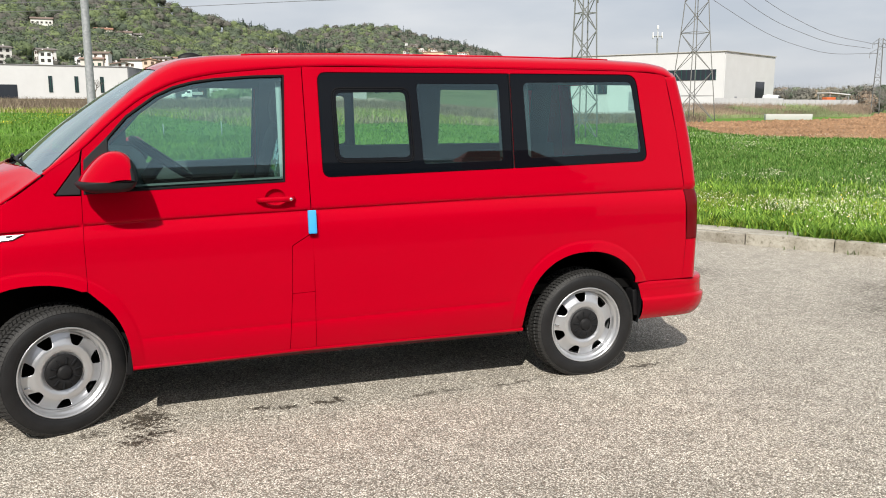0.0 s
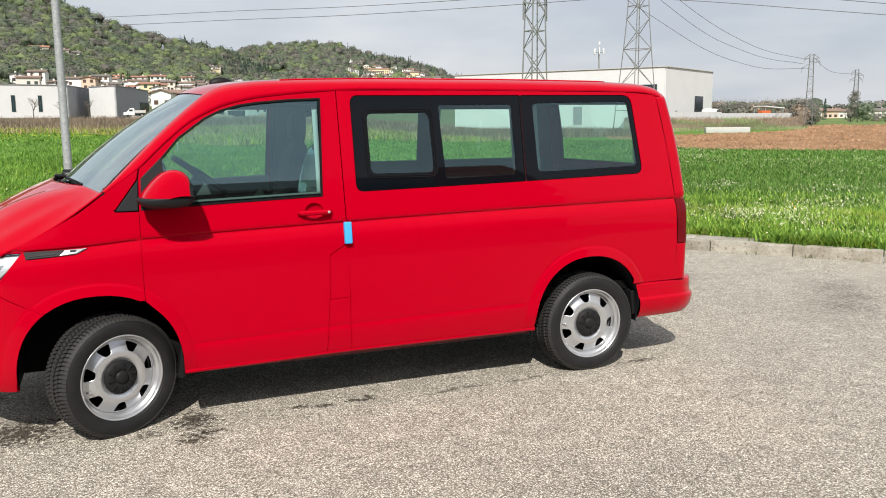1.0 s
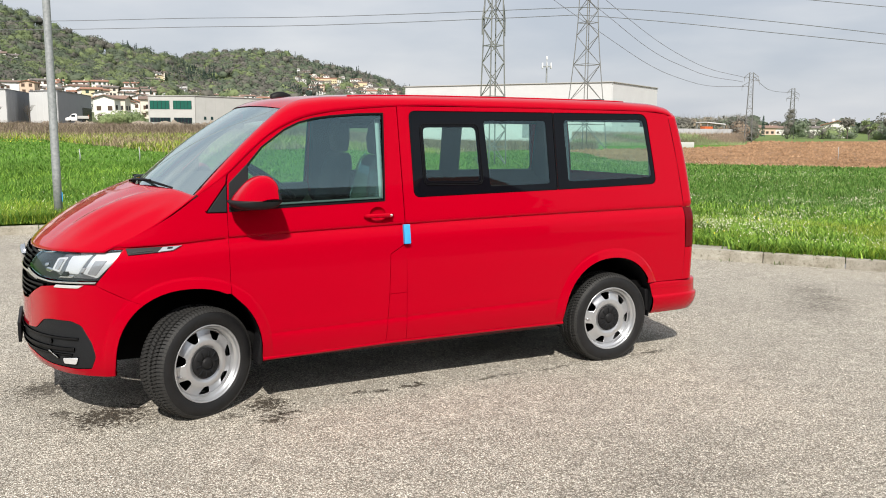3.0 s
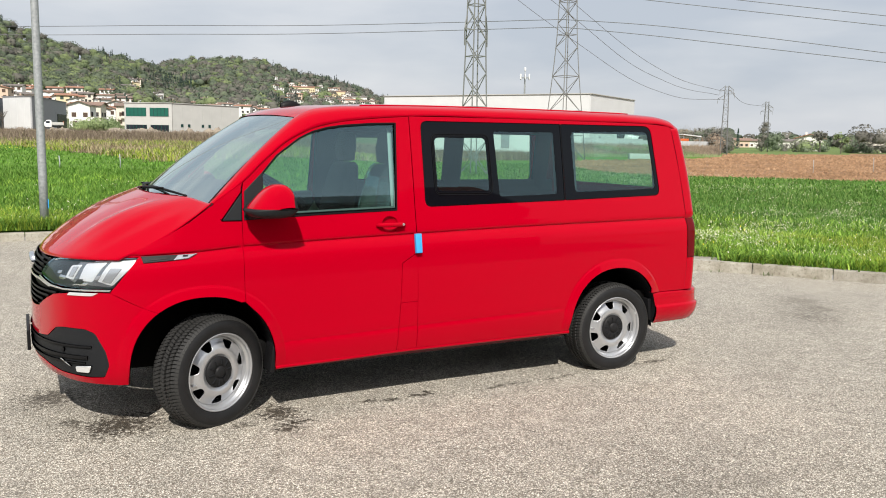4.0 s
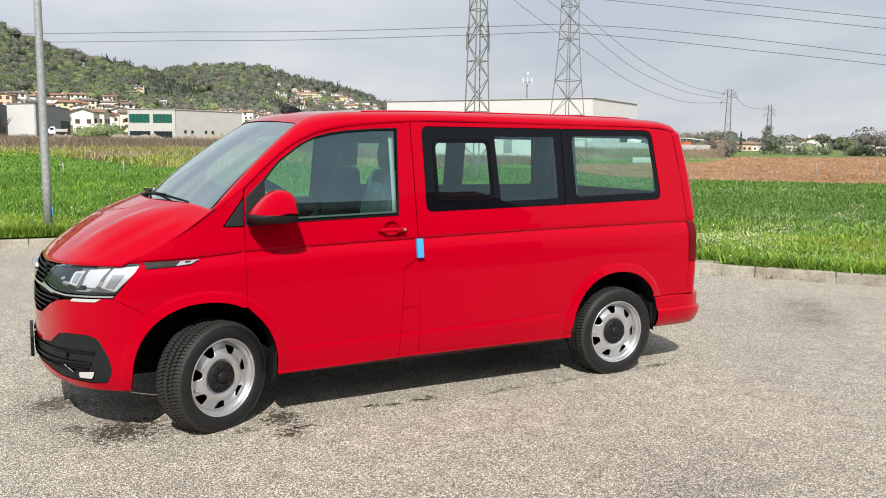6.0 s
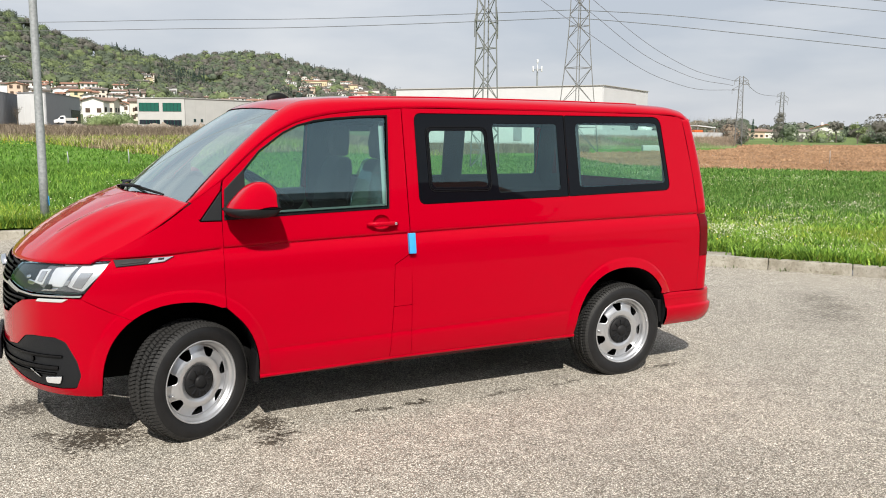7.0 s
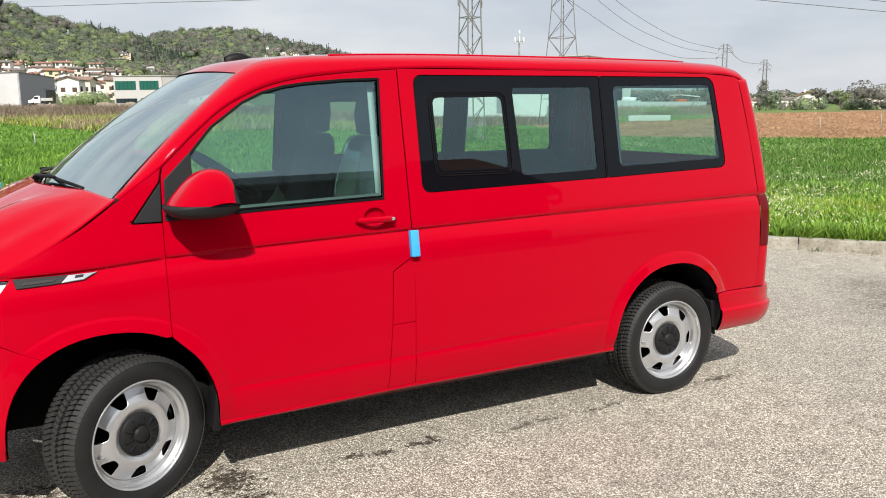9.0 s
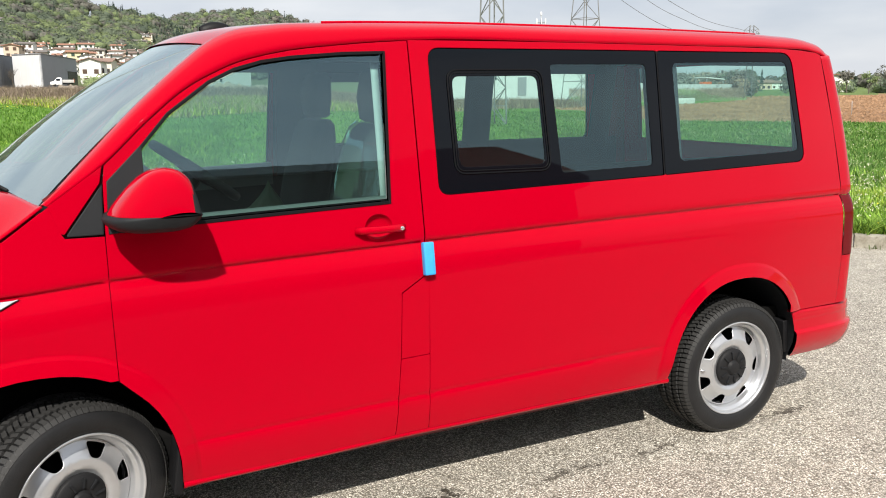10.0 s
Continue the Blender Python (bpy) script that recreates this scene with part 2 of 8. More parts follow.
def panel(name, outline, surf, mat, parent, holes=(), step=0.035, depth=0.018, edge=0.003, lines=(), out=None, label="", lift=0.0, grow=0.0):
    """A sheet cut from a curved surface, with rounded edges that turn inwards. out(p): roughly the way outwards."""
    if grow:
        outline = inset(densify(list(outline), 0.02), -grow)
    loops = [densify(list(outline), step)] + [densify(list(h), step) for h in holes]
    pts, edges, ring_of = [], [], []
    for li, loop in enumerate(loops):
        o = len(pts)
        pts += loop
        k = len(loop)
        edges += [(o + i, o + (i + 1) % k) for i in range(k)]
        ring_of.append(list(range(o, o + k)))
        if edge:
            o = len(pts)
            pts += inset(loop, edge if li == 0 else -edge)
            edges += [(o + i, o + (i + 1) % k) for i in range(k)]
    border_pts = np.array(pts)
    xs, ys = [p[0] for p in loops[0]], [p[1] for p in loops[0]]
    gx, gy = np.meshgrid(np.arange(min(xs) + step / 2, max(xs), step), np.arange(min(ys) + step / 2, max(ys), step))
    gx = gx + (np.arange(gx.shape[0])[:, None] % 2) * step * 0.5
    gx, gy = gx.ravel(), gy.ravel()
    guide = []
    for ln in lines:
        if len(ln) < 2:
            continue
        e = np.array(ln)
        ok = within(e[:, 0], e[:, 1], loops[0])
        for h in loops[1:]:
            ok &= ~within(e[:, 0], e[:, 1], h)
        ok &= np.array([((border_pts - q) ** 2).sum(1).min() > 0.007 ** 2 for q in e])
        last = -2
        for i in np.nonzero(ok)[0]:
            pts.append(tuple(e[i]))
            guide.append(tuple(e[i]))
            if i == last + 1:
                edges.append((len(pts) - 2, len(pts) - 1))
            last = i
    if guide:
        e = np.array(guide)
        far = np.array([((e - (x, y)) ** 2).sum(1).min() for x, y in zip(gx, gy)]) > (step * 0.55) ** 2
        gx, gy = gx[far], gy[far]
    keep = within(gx, gy, loops[0])
    for h in loops[1:]:
        keep &= ~within(gx, gy, h)
    gx, gy = gx[keep], gy[keep]
    d2 = np.array([((border_pts - (x, y)) ** 2).sum(1).min() for x, y in zip(gx, gy)])
    keep = d2 > (step * 0.3) ** 2
    pts += list(zip(gx[keep], gy[keep]))
    ov, _, of, orig, _, _ = mathutils.geometry.delaunay_2d_cdt([Vector((float(p[0]), float(p[1]))) for p in pts], edges, [], 0, 1e-6)
    at = {}
    for i, src in enumerate(orig):
        for j in src:
            at[j] = i
    c = np.array([[sum(ov[i][0] for i in f) / 3, sum(ov[i][1] for i in f) / 3] for f in of])
    keep = within(c[:, 0], c[:, 1], loops[0])
    for h in loops[1:]:
        keep &= ~within(c[:, 0], c[:, 1], h)
    faces = [list(f) for f, k in zip(of, keep) if k]
    verts, norms, tang = [], [], []
    sign = 1.0
    for i, v in enumerate(ov):
        p, da, db, n = frame_at(surf, v[0], v[1])
        if i == 0:
            sign = 1.0 if n.dot(out(p)) > 0 else -1.0
        verts.append(p + n * sign * lift)
        norms.append(n * sign)
        tang.append((da, db))
    if sign < 0:
        faces = [f[::-1] for f in faces]
    for li, ring in enumerate(ring_of):
        ids = [at[j] for j in ring]
        lo = loops[li]
        ccw = area(lo) > 0
        k = len(ids)
        base = len(verts)
        for i, vi in enumerate(ids):
            a, b = lo[i - 1], lo[(i + 1) % k]
            t = Vector((b[0] - a[0], b[1] - a[1]))
            t = t.normalized() if t.length > 1e-9 else Vector((1, 0))
            o2 = Vector((t.y, -t.x)) * (1 if ccw else -1) * (1 if li == 0 else -1)
            da, db = tang[vi]
            o3 = (da * o2.x + db * o2.y).normalized()
            n = norms[vi].copy()
            top = verts[vi] - n * edge * 0.8
            verts[vi] = top
            verts.append(top - n * depth)
            norms.append(o3)
            norms[vi] = (n + o3).normalized() if edge else n
        for i in range(k):
            j = (i + 1) % k
            f = [ids[i], base + i, base + j, ids[j]]
            if (ccw ^ (li > 0)) ^ (sign < 0):
                f = f[::-1]
            faces.append(f)
    me = mesh_of(name, verts, faces, mat, True, norms)
    return part(name, me, parent, label)


def grid(name, rows, mat, parent=None, label="", closed=False, thick=0.0):
    """A smooth sheet through rows of points."""
    nr, nc = len(rows), len(rows[0])
    verts = [p for r in rows for p in r]
    faces = []
    for i in range(nr - 1):
        for j in range(nc if closed else nc - 1):
            k = (j + 1) % nc
            faces.append((i * nc + j, i * nc + k, (i + 1) * nc + k, (i + 1) * nc + j))
    me = mesh_of(name, verts, faces, mat)
    if thick:
        bm = bmesh.new()
        bm.from_mesh(me)
        bmesh.ops.recalc_face_normals(bm, faces=bm.faces)
        bmesh.ops.solidify(bm, geom=bm.faces[:], thickness=thick)
        bm.to_mesh(me)
        bm.free()
        me.polygons.foreach_set("use_smooth", [True] * len(me.polygons))
    return part(name, me, parent, label) if parent is not None else me


def box_bm(bm, size, m=Matrix(), bevel=0.0, seg=2):
    g = bmesh.ops.create_cube(bm, size=1.0, matrix=m @ Matrix.Diagonal((*size, 1)))
    if bevel:
        es = list({e for v in g["verts"] for e in v.link_edges})
        bmesh.ops.bevel(bm, geom=es, offset=bevel, segments=seg, affect="EDGES", profile=0.6)


def box(name, size, at, mat, parent=None, label="", bevel=0.0, rot=(0, 0, 0), seg=2):
    bm = bmesh.new()
    box_bm(bm, size, pose(*at, *rot), bevel, seg)
    me = from_bm(name, bm, mat, bevel > 0)
    return part(name, me, parent, label) if parent is not None else me


def tube(name, pts, radii, mat, parent=None, label="", seg=10, cap=True):
    """A round tube along points."""
    pts = [Vector(p) for p in pts]
    if isinstance(radii, (int, float)):
        radii = [radii] * len(pts)
    verts, faces = [], []
    for i, p in enumerate(pts):
        d = (pts[min(i + 1, len(pts) - 1)] - pts[max(i - 1, 0)]).normalized()
        u = d.orthogonal().normalized() if abs(d.z) < 0.99 else Vector((1, 0, 0))
        if abs(d.z) < 0.99:
            u = d.cross(Vector((0, 0, 1))).normalized()
        v = d.cross(u).normalized()
        verts += [p + (u * math.cos(a) + v * math.sin(a)) * radii[i] for a in [2 * math.pi * j / seg for j in range(seg)]]
    for i in range(len(pts) - 1):
        for j in range(seg):
            k = (j + 1) % seg
            faces.append((i * seg + j, i * seg + k, (i + 1) * seg + k, (i + 1) * seg + j))
    if cap:
        faces.append(tuple(range(seg))[::-1])
        faces.append(tuple(range(len(verts) - seg, len(verts))))
    me = mesh_of(name, verts, faces, mat)
    return part(name, me, parent, label) if parent is not None else me


def lathe(profile, seg=64, axis="y"):
    """Verts and faces of a profile of (radius, along) turned about y."""
    verts, faces = [], []
    for r, h in profile:
        verts += [(r * math.cos(2 * math.pi * j / seg), h, r * math.sin(2 * math.pi * j / seg)) for j in range(seg)]
    for i in range(len(profile) - 1):
        for j in range(seg):
            k = (j + 1) % seg
            faces.append((i * seg + j, i * seg + k, (i + 1) * seg + k, (i + 1) * seg + j))
    return verts, faces

# ---- ground ----
EYE0 = Vector((-0.6, -5.3, 1.7))


def dial(dx, dy):
    """The bearing of a way, in degrees, on a dial whose zero lies a little left of +y."""
    return (math.degrees(math.atan2(dx, dy)) + 0.83) / 1.0104


def at_bearing(b, d, z=0.0):
    """A place d metres off towards a bearing on that dial."""
    b = b * 1.0104 - 0.83
    return Vector((EYE0.x + d * math.sin(radians(b)), EYE0.y + d * math.cos(radians(b)), z))


def at_sight(b, el, d):
    return at_bearing(b, d, EYE0.z + d * math.tan(radians(el)))


SKYLINE = table([(-60, 3.0), (-40, 9.0), (-22, 11.0), (-9, 8.8), (-3, 7.6), (0.2, 6.6), (1.7, 5.95), (2.9, 5.6), (4.7, 5.15), (6.9, 4.75), (8.8, 4.3), (9.6, 4.6), (10.9, 4.9), (13.5, 5.1), (15.1, 5.05), (16.9, 4.6), (18.3, 4.25), (20.3, 3.95), (21.7, 3.45), (23.7, 2.8), (27, 1.2), (32, 0.55), (60, 0.3), (100, 0.3)])


def far_ridge(b):
    return 950 + 500 * smooth(7.2, 10.5, b) + 300 * smooth(26, 34, b)


def terrain(x, y):
    """The height of the land."""
    dx, dy = x - EYE0.x, y - EYE0.y
    d = math.hypot(dx, dy)
    b = dial(dx, dy)
    if abs(b) > 100:
        return 0.05
    left = 1 - smooth(13, 27, b)
    near = 0.09 + left * 0.0165 * max(0.0, min(d, 230) - 10) + (1 - left) * 0.006 * max(0.0, min(d, 400) - 120)
    near -= (1 - left) * 0.12 * smooth(20, 60, d)
    ridge = far_ridge(b)
    if d > 230:
        el0 = math.degrees(math.atan2(near - EYE0.z, d))
        if d <= ridge:
            u = (d - 230) / (ridge - 230)
            el = el0 + (SKYLINE(b) - el0) * (0.12 * smooth(0, 0.3, u) + 0.88 * u ** 1.5)
            return EYE0.z + d * math.tan(radians(el))
        top = EYE0.z + ridge * math.tan(radians(SKYLINE(b)))
        return max(near, top - (d - ridge) * 0.25)
    return near


KERB = rounded([(-60, 9.30), (2.13, 9.30), (6.68, 3.52), (8.72, 0.92), (24.0, -18.5)], [0, 2.4, 0, 0, 0], 10)


def kerb_range(b):
    """How far off the kerb's front lies towards a bearing; 45 m where there is none."""
    o = Vector((EYE0.x, EYE0.y))
    d = (at_bearing(b, 1.0) - EYE0).to_2d().normalized()
    best = 45.0
    for p, q in zip(KERB, KERB[1:]):
        p, q = Vector(p), Vector(q)
        e = q - p
        den = d.x * e.y - d.y * e.x
        if abs(den) < 1e-9:
            continue
        w = p - o
        t = (w.x * e.y - w.y * e.x) / den
        u = (w.x * d.y - w.y * d.x) / den
        if t > 0 and -1e-6 <= u <= 1 + 1e-6:
            best = min(best, t)
    return best


WEED_LINE = table([(-14, 80), (0, 68), (2.6, 57), (5.5, 48), (8.6, 42), (14, 46), (20, 60), (27, 75), (34, 92), (40, 100)])
PLOUGH_NEAR = table([(33, 95), (36, 76), (38, 58), (42, 51), (56, 50.5), (75, 50)])
PLOUGH_FAR = table([(33, 86), (35, 91), (41, 109), (46.3, 141), (47.0, 192), (52, 205), (55, 240), (60, 290)])


def in_clearing(b, d):
    """Whether a place lies in the open pasture on the hillside."""
    return 9.9 < b < 12.4 and CLEAR_NEAR < d < CLEAR_NEAR + 95 + 14 * (b - 10)


CLEAR_NEAR = 1010


def land_zone(x, y):
    """0 meadow, 1 dry weeds, 2 ploughed earth, 3 hillside, 4 far plain."""
    dx, dy = x - EYE0.x, y - EYE0.y
    d = math.hypot(dx, dy)
    b = dial(dx, dy)
    wob = 3 * noise.noise(Vector((x * 0.06, y * 0.06, 0)))
    if d > 235 and b < 31:
        return 4 if in_clearing(b, d) else 3
    if b < 37 and d > WEED_LINE(b) + wob * 0.8:
        return 1
    if 33 < b < 90 and PLOUGH_NEAR(b) + wob * 0.25 < d < PLOUGH_FAR(b):
        return 2
    return 4 if d > 150 else 0


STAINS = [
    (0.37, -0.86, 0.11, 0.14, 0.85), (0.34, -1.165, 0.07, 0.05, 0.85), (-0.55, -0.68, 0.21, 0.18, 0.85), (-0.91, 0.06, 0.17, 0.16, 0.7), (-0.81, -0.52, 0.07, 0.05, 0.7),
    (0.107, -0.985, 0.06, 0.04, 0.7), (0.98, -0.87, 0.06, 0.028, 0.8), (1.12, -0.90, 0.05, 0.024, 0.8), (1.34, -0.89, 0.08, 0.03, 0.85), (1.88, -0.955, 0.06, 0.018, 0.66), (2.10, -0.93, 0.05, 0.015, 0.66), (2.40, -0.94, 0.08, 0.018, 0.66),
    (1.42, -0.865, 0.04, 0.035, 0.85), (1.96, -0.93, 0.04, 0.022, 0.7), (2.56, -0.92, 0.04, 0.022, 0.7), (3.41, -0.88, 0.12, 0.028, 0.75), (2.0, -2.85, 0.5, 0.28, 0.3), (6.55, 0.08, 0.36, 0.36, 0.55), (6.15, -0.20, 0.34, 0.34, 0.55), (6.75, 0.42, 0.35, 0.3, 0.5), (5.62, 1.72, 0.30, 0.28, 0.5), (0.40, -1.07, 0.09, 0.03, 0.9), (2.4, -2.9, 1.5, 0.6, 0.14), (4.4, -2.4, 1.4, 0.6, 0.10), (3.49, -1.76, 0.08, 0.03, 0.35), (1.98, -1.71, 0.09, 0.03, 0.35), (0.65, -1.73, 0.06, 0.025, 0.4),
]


def asphalt():
    m, t, b = material("worn_asphalt")
    co = world_co(t)
    vor = node(t, "ShaderNodeTexVoronoi", Scale=132.0)
    t.links.new(co, vor.inputs["Vector"])
    big_v = node(t, "ShaderNodeTexVoronoi", Scale=215.0)
    t.links.new(co, big_v.inputs["Vector"])
    sep = t.nodes.new("ShaderNodeSeparateColor")
    t.links.new(vor.outputs["Color"], sep.inputs[0])
    sep2 = t.nodes.new("ShaderNodeSeparateColor")
    t.links.new(big_v.outputs["Color"], sep2.inputs[0])
    stones = ramp(t, sep.outputs[0], [(0.0, (0.28, 0.265, 0.232)), (0.25, (0.47, 0.443, 0.397)), (0.7, (0.62, 0.587, 0.53)), (1.0, (0.86, 0.82, 0.75))])
    lumps = ramp(t, sep2.outputs[1], [(0.0, (0.74, 0.73, 0.71)), (0.5, (0.97, 0.97, 0.96)), (1.0, (1.17, 1.16, 1.14))])
    gaps = ramp(t, vor.outputs["Distance"], [(0.32, (1, 1, 1)), (0.60, (0.34, 0.32, 0.295))])
    big = ramp(t, noise_tex(t, 0.42, 6, 0.62, co).outputs["Fac"], [(0.28, (0.92, 0.91, 0.90)), (0.5, (1.12, 1.12, 1.11)), (0.72, (1.27, 1.25, 1.22))])
    mid = ramp(t, noise_tex(t, 7, 5, 0.65, co).outputs["Fac"], [(0.3, (0.78, 0.78, 0.78)), (0.7, (1.14, 1.14, 1.14))])
    grit = ramp(t, noise_tex(t, 48, 3, 0.75, co).outputs["Fac"], [(0.34, (0.62, 0.61, 0.60)), (0.5, (0.98, 0.98, 0.98)), (0.66, (1.30, 1.30, 1.29))])
    c = stones.outputs["Color"]
    for r in (lumps, gaps, big, mid, grit):
        c = mix(t, 1.0, c, r.outputs["Color"], "MULTIPLY")
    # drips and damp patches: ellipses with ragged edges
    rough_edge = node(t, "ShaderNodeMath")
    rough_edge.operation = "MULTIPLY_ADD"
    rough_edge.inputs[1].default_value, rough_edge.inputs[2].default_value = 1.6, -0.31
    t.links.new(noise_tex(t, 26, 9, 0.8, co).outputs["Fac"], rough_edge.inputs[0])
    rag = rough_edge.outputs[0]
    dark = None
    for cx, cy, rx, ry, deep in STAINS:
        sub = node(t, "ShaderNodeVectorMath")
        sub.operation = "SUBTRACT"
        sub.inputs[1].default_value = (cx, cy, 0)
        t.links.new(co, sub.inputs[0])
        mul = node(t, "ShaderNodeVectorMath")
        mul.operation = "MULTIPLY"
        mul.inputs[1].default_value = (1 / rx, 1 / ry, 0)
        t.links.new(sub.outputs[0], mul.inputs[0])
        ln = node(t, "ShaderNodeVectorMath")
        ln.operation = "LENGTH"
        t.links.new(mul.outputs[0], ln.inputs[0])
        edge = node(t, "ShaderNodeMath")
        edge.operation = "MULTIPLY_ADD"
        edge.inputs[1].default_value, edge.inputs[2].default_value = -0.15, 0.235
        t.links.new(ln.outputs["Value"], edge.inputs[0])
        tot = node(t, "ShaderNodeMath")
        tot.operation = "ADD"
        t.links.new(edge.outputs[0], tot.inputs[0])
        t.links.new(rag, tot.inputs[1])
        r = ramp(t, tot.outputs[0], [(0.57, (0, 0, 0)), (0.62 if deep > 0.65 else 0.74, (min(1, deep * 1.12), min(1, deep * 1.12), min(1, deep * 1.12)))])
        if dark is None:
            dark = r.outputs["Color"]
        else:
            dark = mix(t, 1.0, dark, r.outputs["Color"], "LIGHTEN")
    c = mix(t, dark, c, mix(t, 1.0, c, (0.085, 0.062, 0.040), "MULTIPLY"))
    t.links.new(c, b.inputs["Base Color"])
    b.inputs["Roughness"].default_value = 0.85
    n1 = bump(t, b, vor.outputs["Distance"], 0.8, -0.006)
    bump(t, b, noise_tex(t, 3, 4, 0.6, co).outputs["Fac"], 0.25, 0.05, n1)
    return m


def earth_mat(name, stops, scale, detail_scale, rough=0.95, strength=0.6, dist=0.08):
    m, t, b = material(name)
    co = world_co(t)
    a = ramp(t, noise_tex(t, scale, 6, 0.65, co).outputs["Fac"], stops)
    fine = noise_tex(t, detail_scale, 5, 0.7, co)
    f = ramp(t, fine.outputs["Fac"], [(0.3, (0.55, 0.55, 0.55)), (0.7, (1.25, 1.25, 1.25))])
    t.links.new(mix(t, 1.0, a.outputs["Color"], f.outputs["Color"], "MULTIPLY"), b.inputs["Base Color"])
    b.inputs["Roughness"].default_value = rough
    b.inputs["Specular IOR Level"].default_value = 0.2
    bump(t, b, fine.outputs["Fac"], strength, dist)
    return m


M_ASPHALT = asphalt()
M_MEADOW = earth_mat("meadow", [(0.3, (0.07, 0.15, 0.02)), (0.55, (0.11, 0.22, 0.03)), (0.75, (0.17, 0.28, 0.05))], 0.35, 9)
M_WEEDS = earth_mat("dry_weeds_ground", [(0.3, (0.07, 0.09, 0.03)), (0.5, (0.16, 0.12, 0.07)), (0.7, (0.22, 0.17, 0.10))], 0.12, 3)
M_EARTH = earth_mat("ploughed_earth", [(0.3, (0.19, 0.108, 0.060)), (0.5, (0.31, 0.185, 0.105)), (0.72, (0.43, 0.275, 0.165))], 0.25, 2.2, strength=1.0, dist=0.3)
# lightened ground: haze between the far crowns is put into this colour
M_HILL = earth_mat("hillside", [(0.35, (0.10, 0.115, 0.06)), (0.55, (0.13, 0.155, 0.075)), (0.7, (0.16, 0.15, 0.10))], 0.02, 0.25, strength=0.8, dist=1.0)
M_PLAIN = earth_mat("far_fields", [(0.3, (0.11, 0.16, 0.05)), (0.6, (0.15, 0.21, 0.065))], 0.03, 0.6)

# asphalt yard
road = tagged(new("road", mesh_of("road", [(-70, -70, 0), (45, -70, 0), (24.1, -18.4, 0)] + [(x + 0.05, y + 0.05, 0) for x, y in reversed(KERB[:-1])] + [(-70, 9.35, 0)], [tuple(range(len(KERB) + 3))], M_ASPHALT, False)), "worn light grey asphalt yard with coarse stones", "asphalt", kind="structure")

# land: one sheet from the kerb to the horizon
bearings = [-179 + 3.5 * i for i in range(29)] + [-78 + 0.75 * i for i in range(251)] + [110 + 3.5 * i for i in range(21)]
verts, faces, slots = [], [], []
radial = [0.10, 0.4, 0.9, 1.6, 2.6, 4, 6, 8.5, 11.5, 15, 19, 23, 27, 31, 35, 39, 43, 47, 51, 56, 62, 70, 80, 92, 106, 122, 140, 160, 185, 210, 240, 275, 315, 360, 410, 465, 525, 590, 650, 720, 800, 890, 990, 1045, 1100, 1150, 1200, 1300, 1450, 1700, 2400, 4500]
for b in bearings:
    r0 = kerb_range(b)
    for r in radial:
        d = r0 + r if r < 100 else max(r0 + r * 0.97, r)
        p = at_bearing(b, d)
        z = terrain(p.x, p.y)
        if r <= 0.1:
            z = min(z, 0.06)
        verts.append((p.x, p.y, z))
nr = len(radial)
for i in range(len(bearings)):
    i2 = (i + 1) % len(bearings)
    for j in range(nr - 1):
        faces.append((i * nr + j, i2 * nr + j, i2 * nr + j + 1, i * nr + j + 1))
        a, c = verts[i * nr + j], verts[i2 * nr + j + 1]
        slots.append(land_zone((a[0] + c[0]) / 2, (a[1] + c[1]) / 2))
me = mesh_of("ground", verts, [f[::-1] for f in faces], [M_MEADOW, M_WEEDS, M_EARTH, M_HILL, M_PLAIN])
me.polygons.foreach_set("material_index", slots)
ground = tagged(new("ground", me), "green meadow, ploughed field and wooded hills", "ground", kind="structure")

# kerb stones
def stained_concrete(name, col):
    """Concrete with grime in drips and blotches."""
    m, t, b = material(name)
    co = world_co(t)
    fine = noise_tex(t, 90, 4, 0.7, co)
    grime = ramp(t, noise_tex(t, 3.2, 9, 0.78, co).outputs["Fac"], [(0.36, (0.55, 0.52, 0.46)), (0.55, (0.90, 0.89, 0.86)), (0.7, (1.08, 1.07, 1.04))])
    spots = ramp(t, noise_tex(t, 26, 4, 0.7, co).outputs["Fac"], [(0.33, (0.55, 0.53, 0.48)), (0.45, (1, 1, 1))])
    grain = ramp(t, fine.outputs["Fac"], [(0.3, (0.78, 0.78, 0.78)), (0.7, (1.12, 1.12, 1.12))])
    c = mix(t, 1.0, grime.outputs["Color"], spots.outputs["Color"], "MULTIPLY")
    c = mix(t, 1.0, c, grain.outputs["Color"], "MULTIPLY")
    t.links.new(mix(t, 1.0, c, col, "MULTIPLY"), b.inputs["Base Color"])
    b.inputs["Roughness"].default_value = 0.9
    bump(t, b, fine.outputs["Fac"], 0.5, 0.006)
    return m


M_KERB = stained_concrete("weathered_concrete", (0.44, 0.42, 0.37))
M_KERB_DARK = stained_concrete("stained_concrete", (0.36, 0.34, 0.30))
kerb = thing("kerb", "weathered pale concrete kerb beside the meadow", "kerb", kind="structure")


def kerb_stone(length, width=0.15, height=0.215, seed=0):
    rng = random.Random(seed)
    bm = bmesh.new()
    box_bm(bm, (length - 0.008, width, height), pose(length / 2, width / 2, 0.135 - height / 2), 0.012, 2)
    for v in bm.verts:
        v.co += Vector((rng.uniform(-1, 1), rng.uniform(-1, 1), rng.uniform(-1, 1))) * 0.0025
    return from_bm("kerb_stone", bm, M_KERB if seed % 3 else M_KERB_DARK, False)


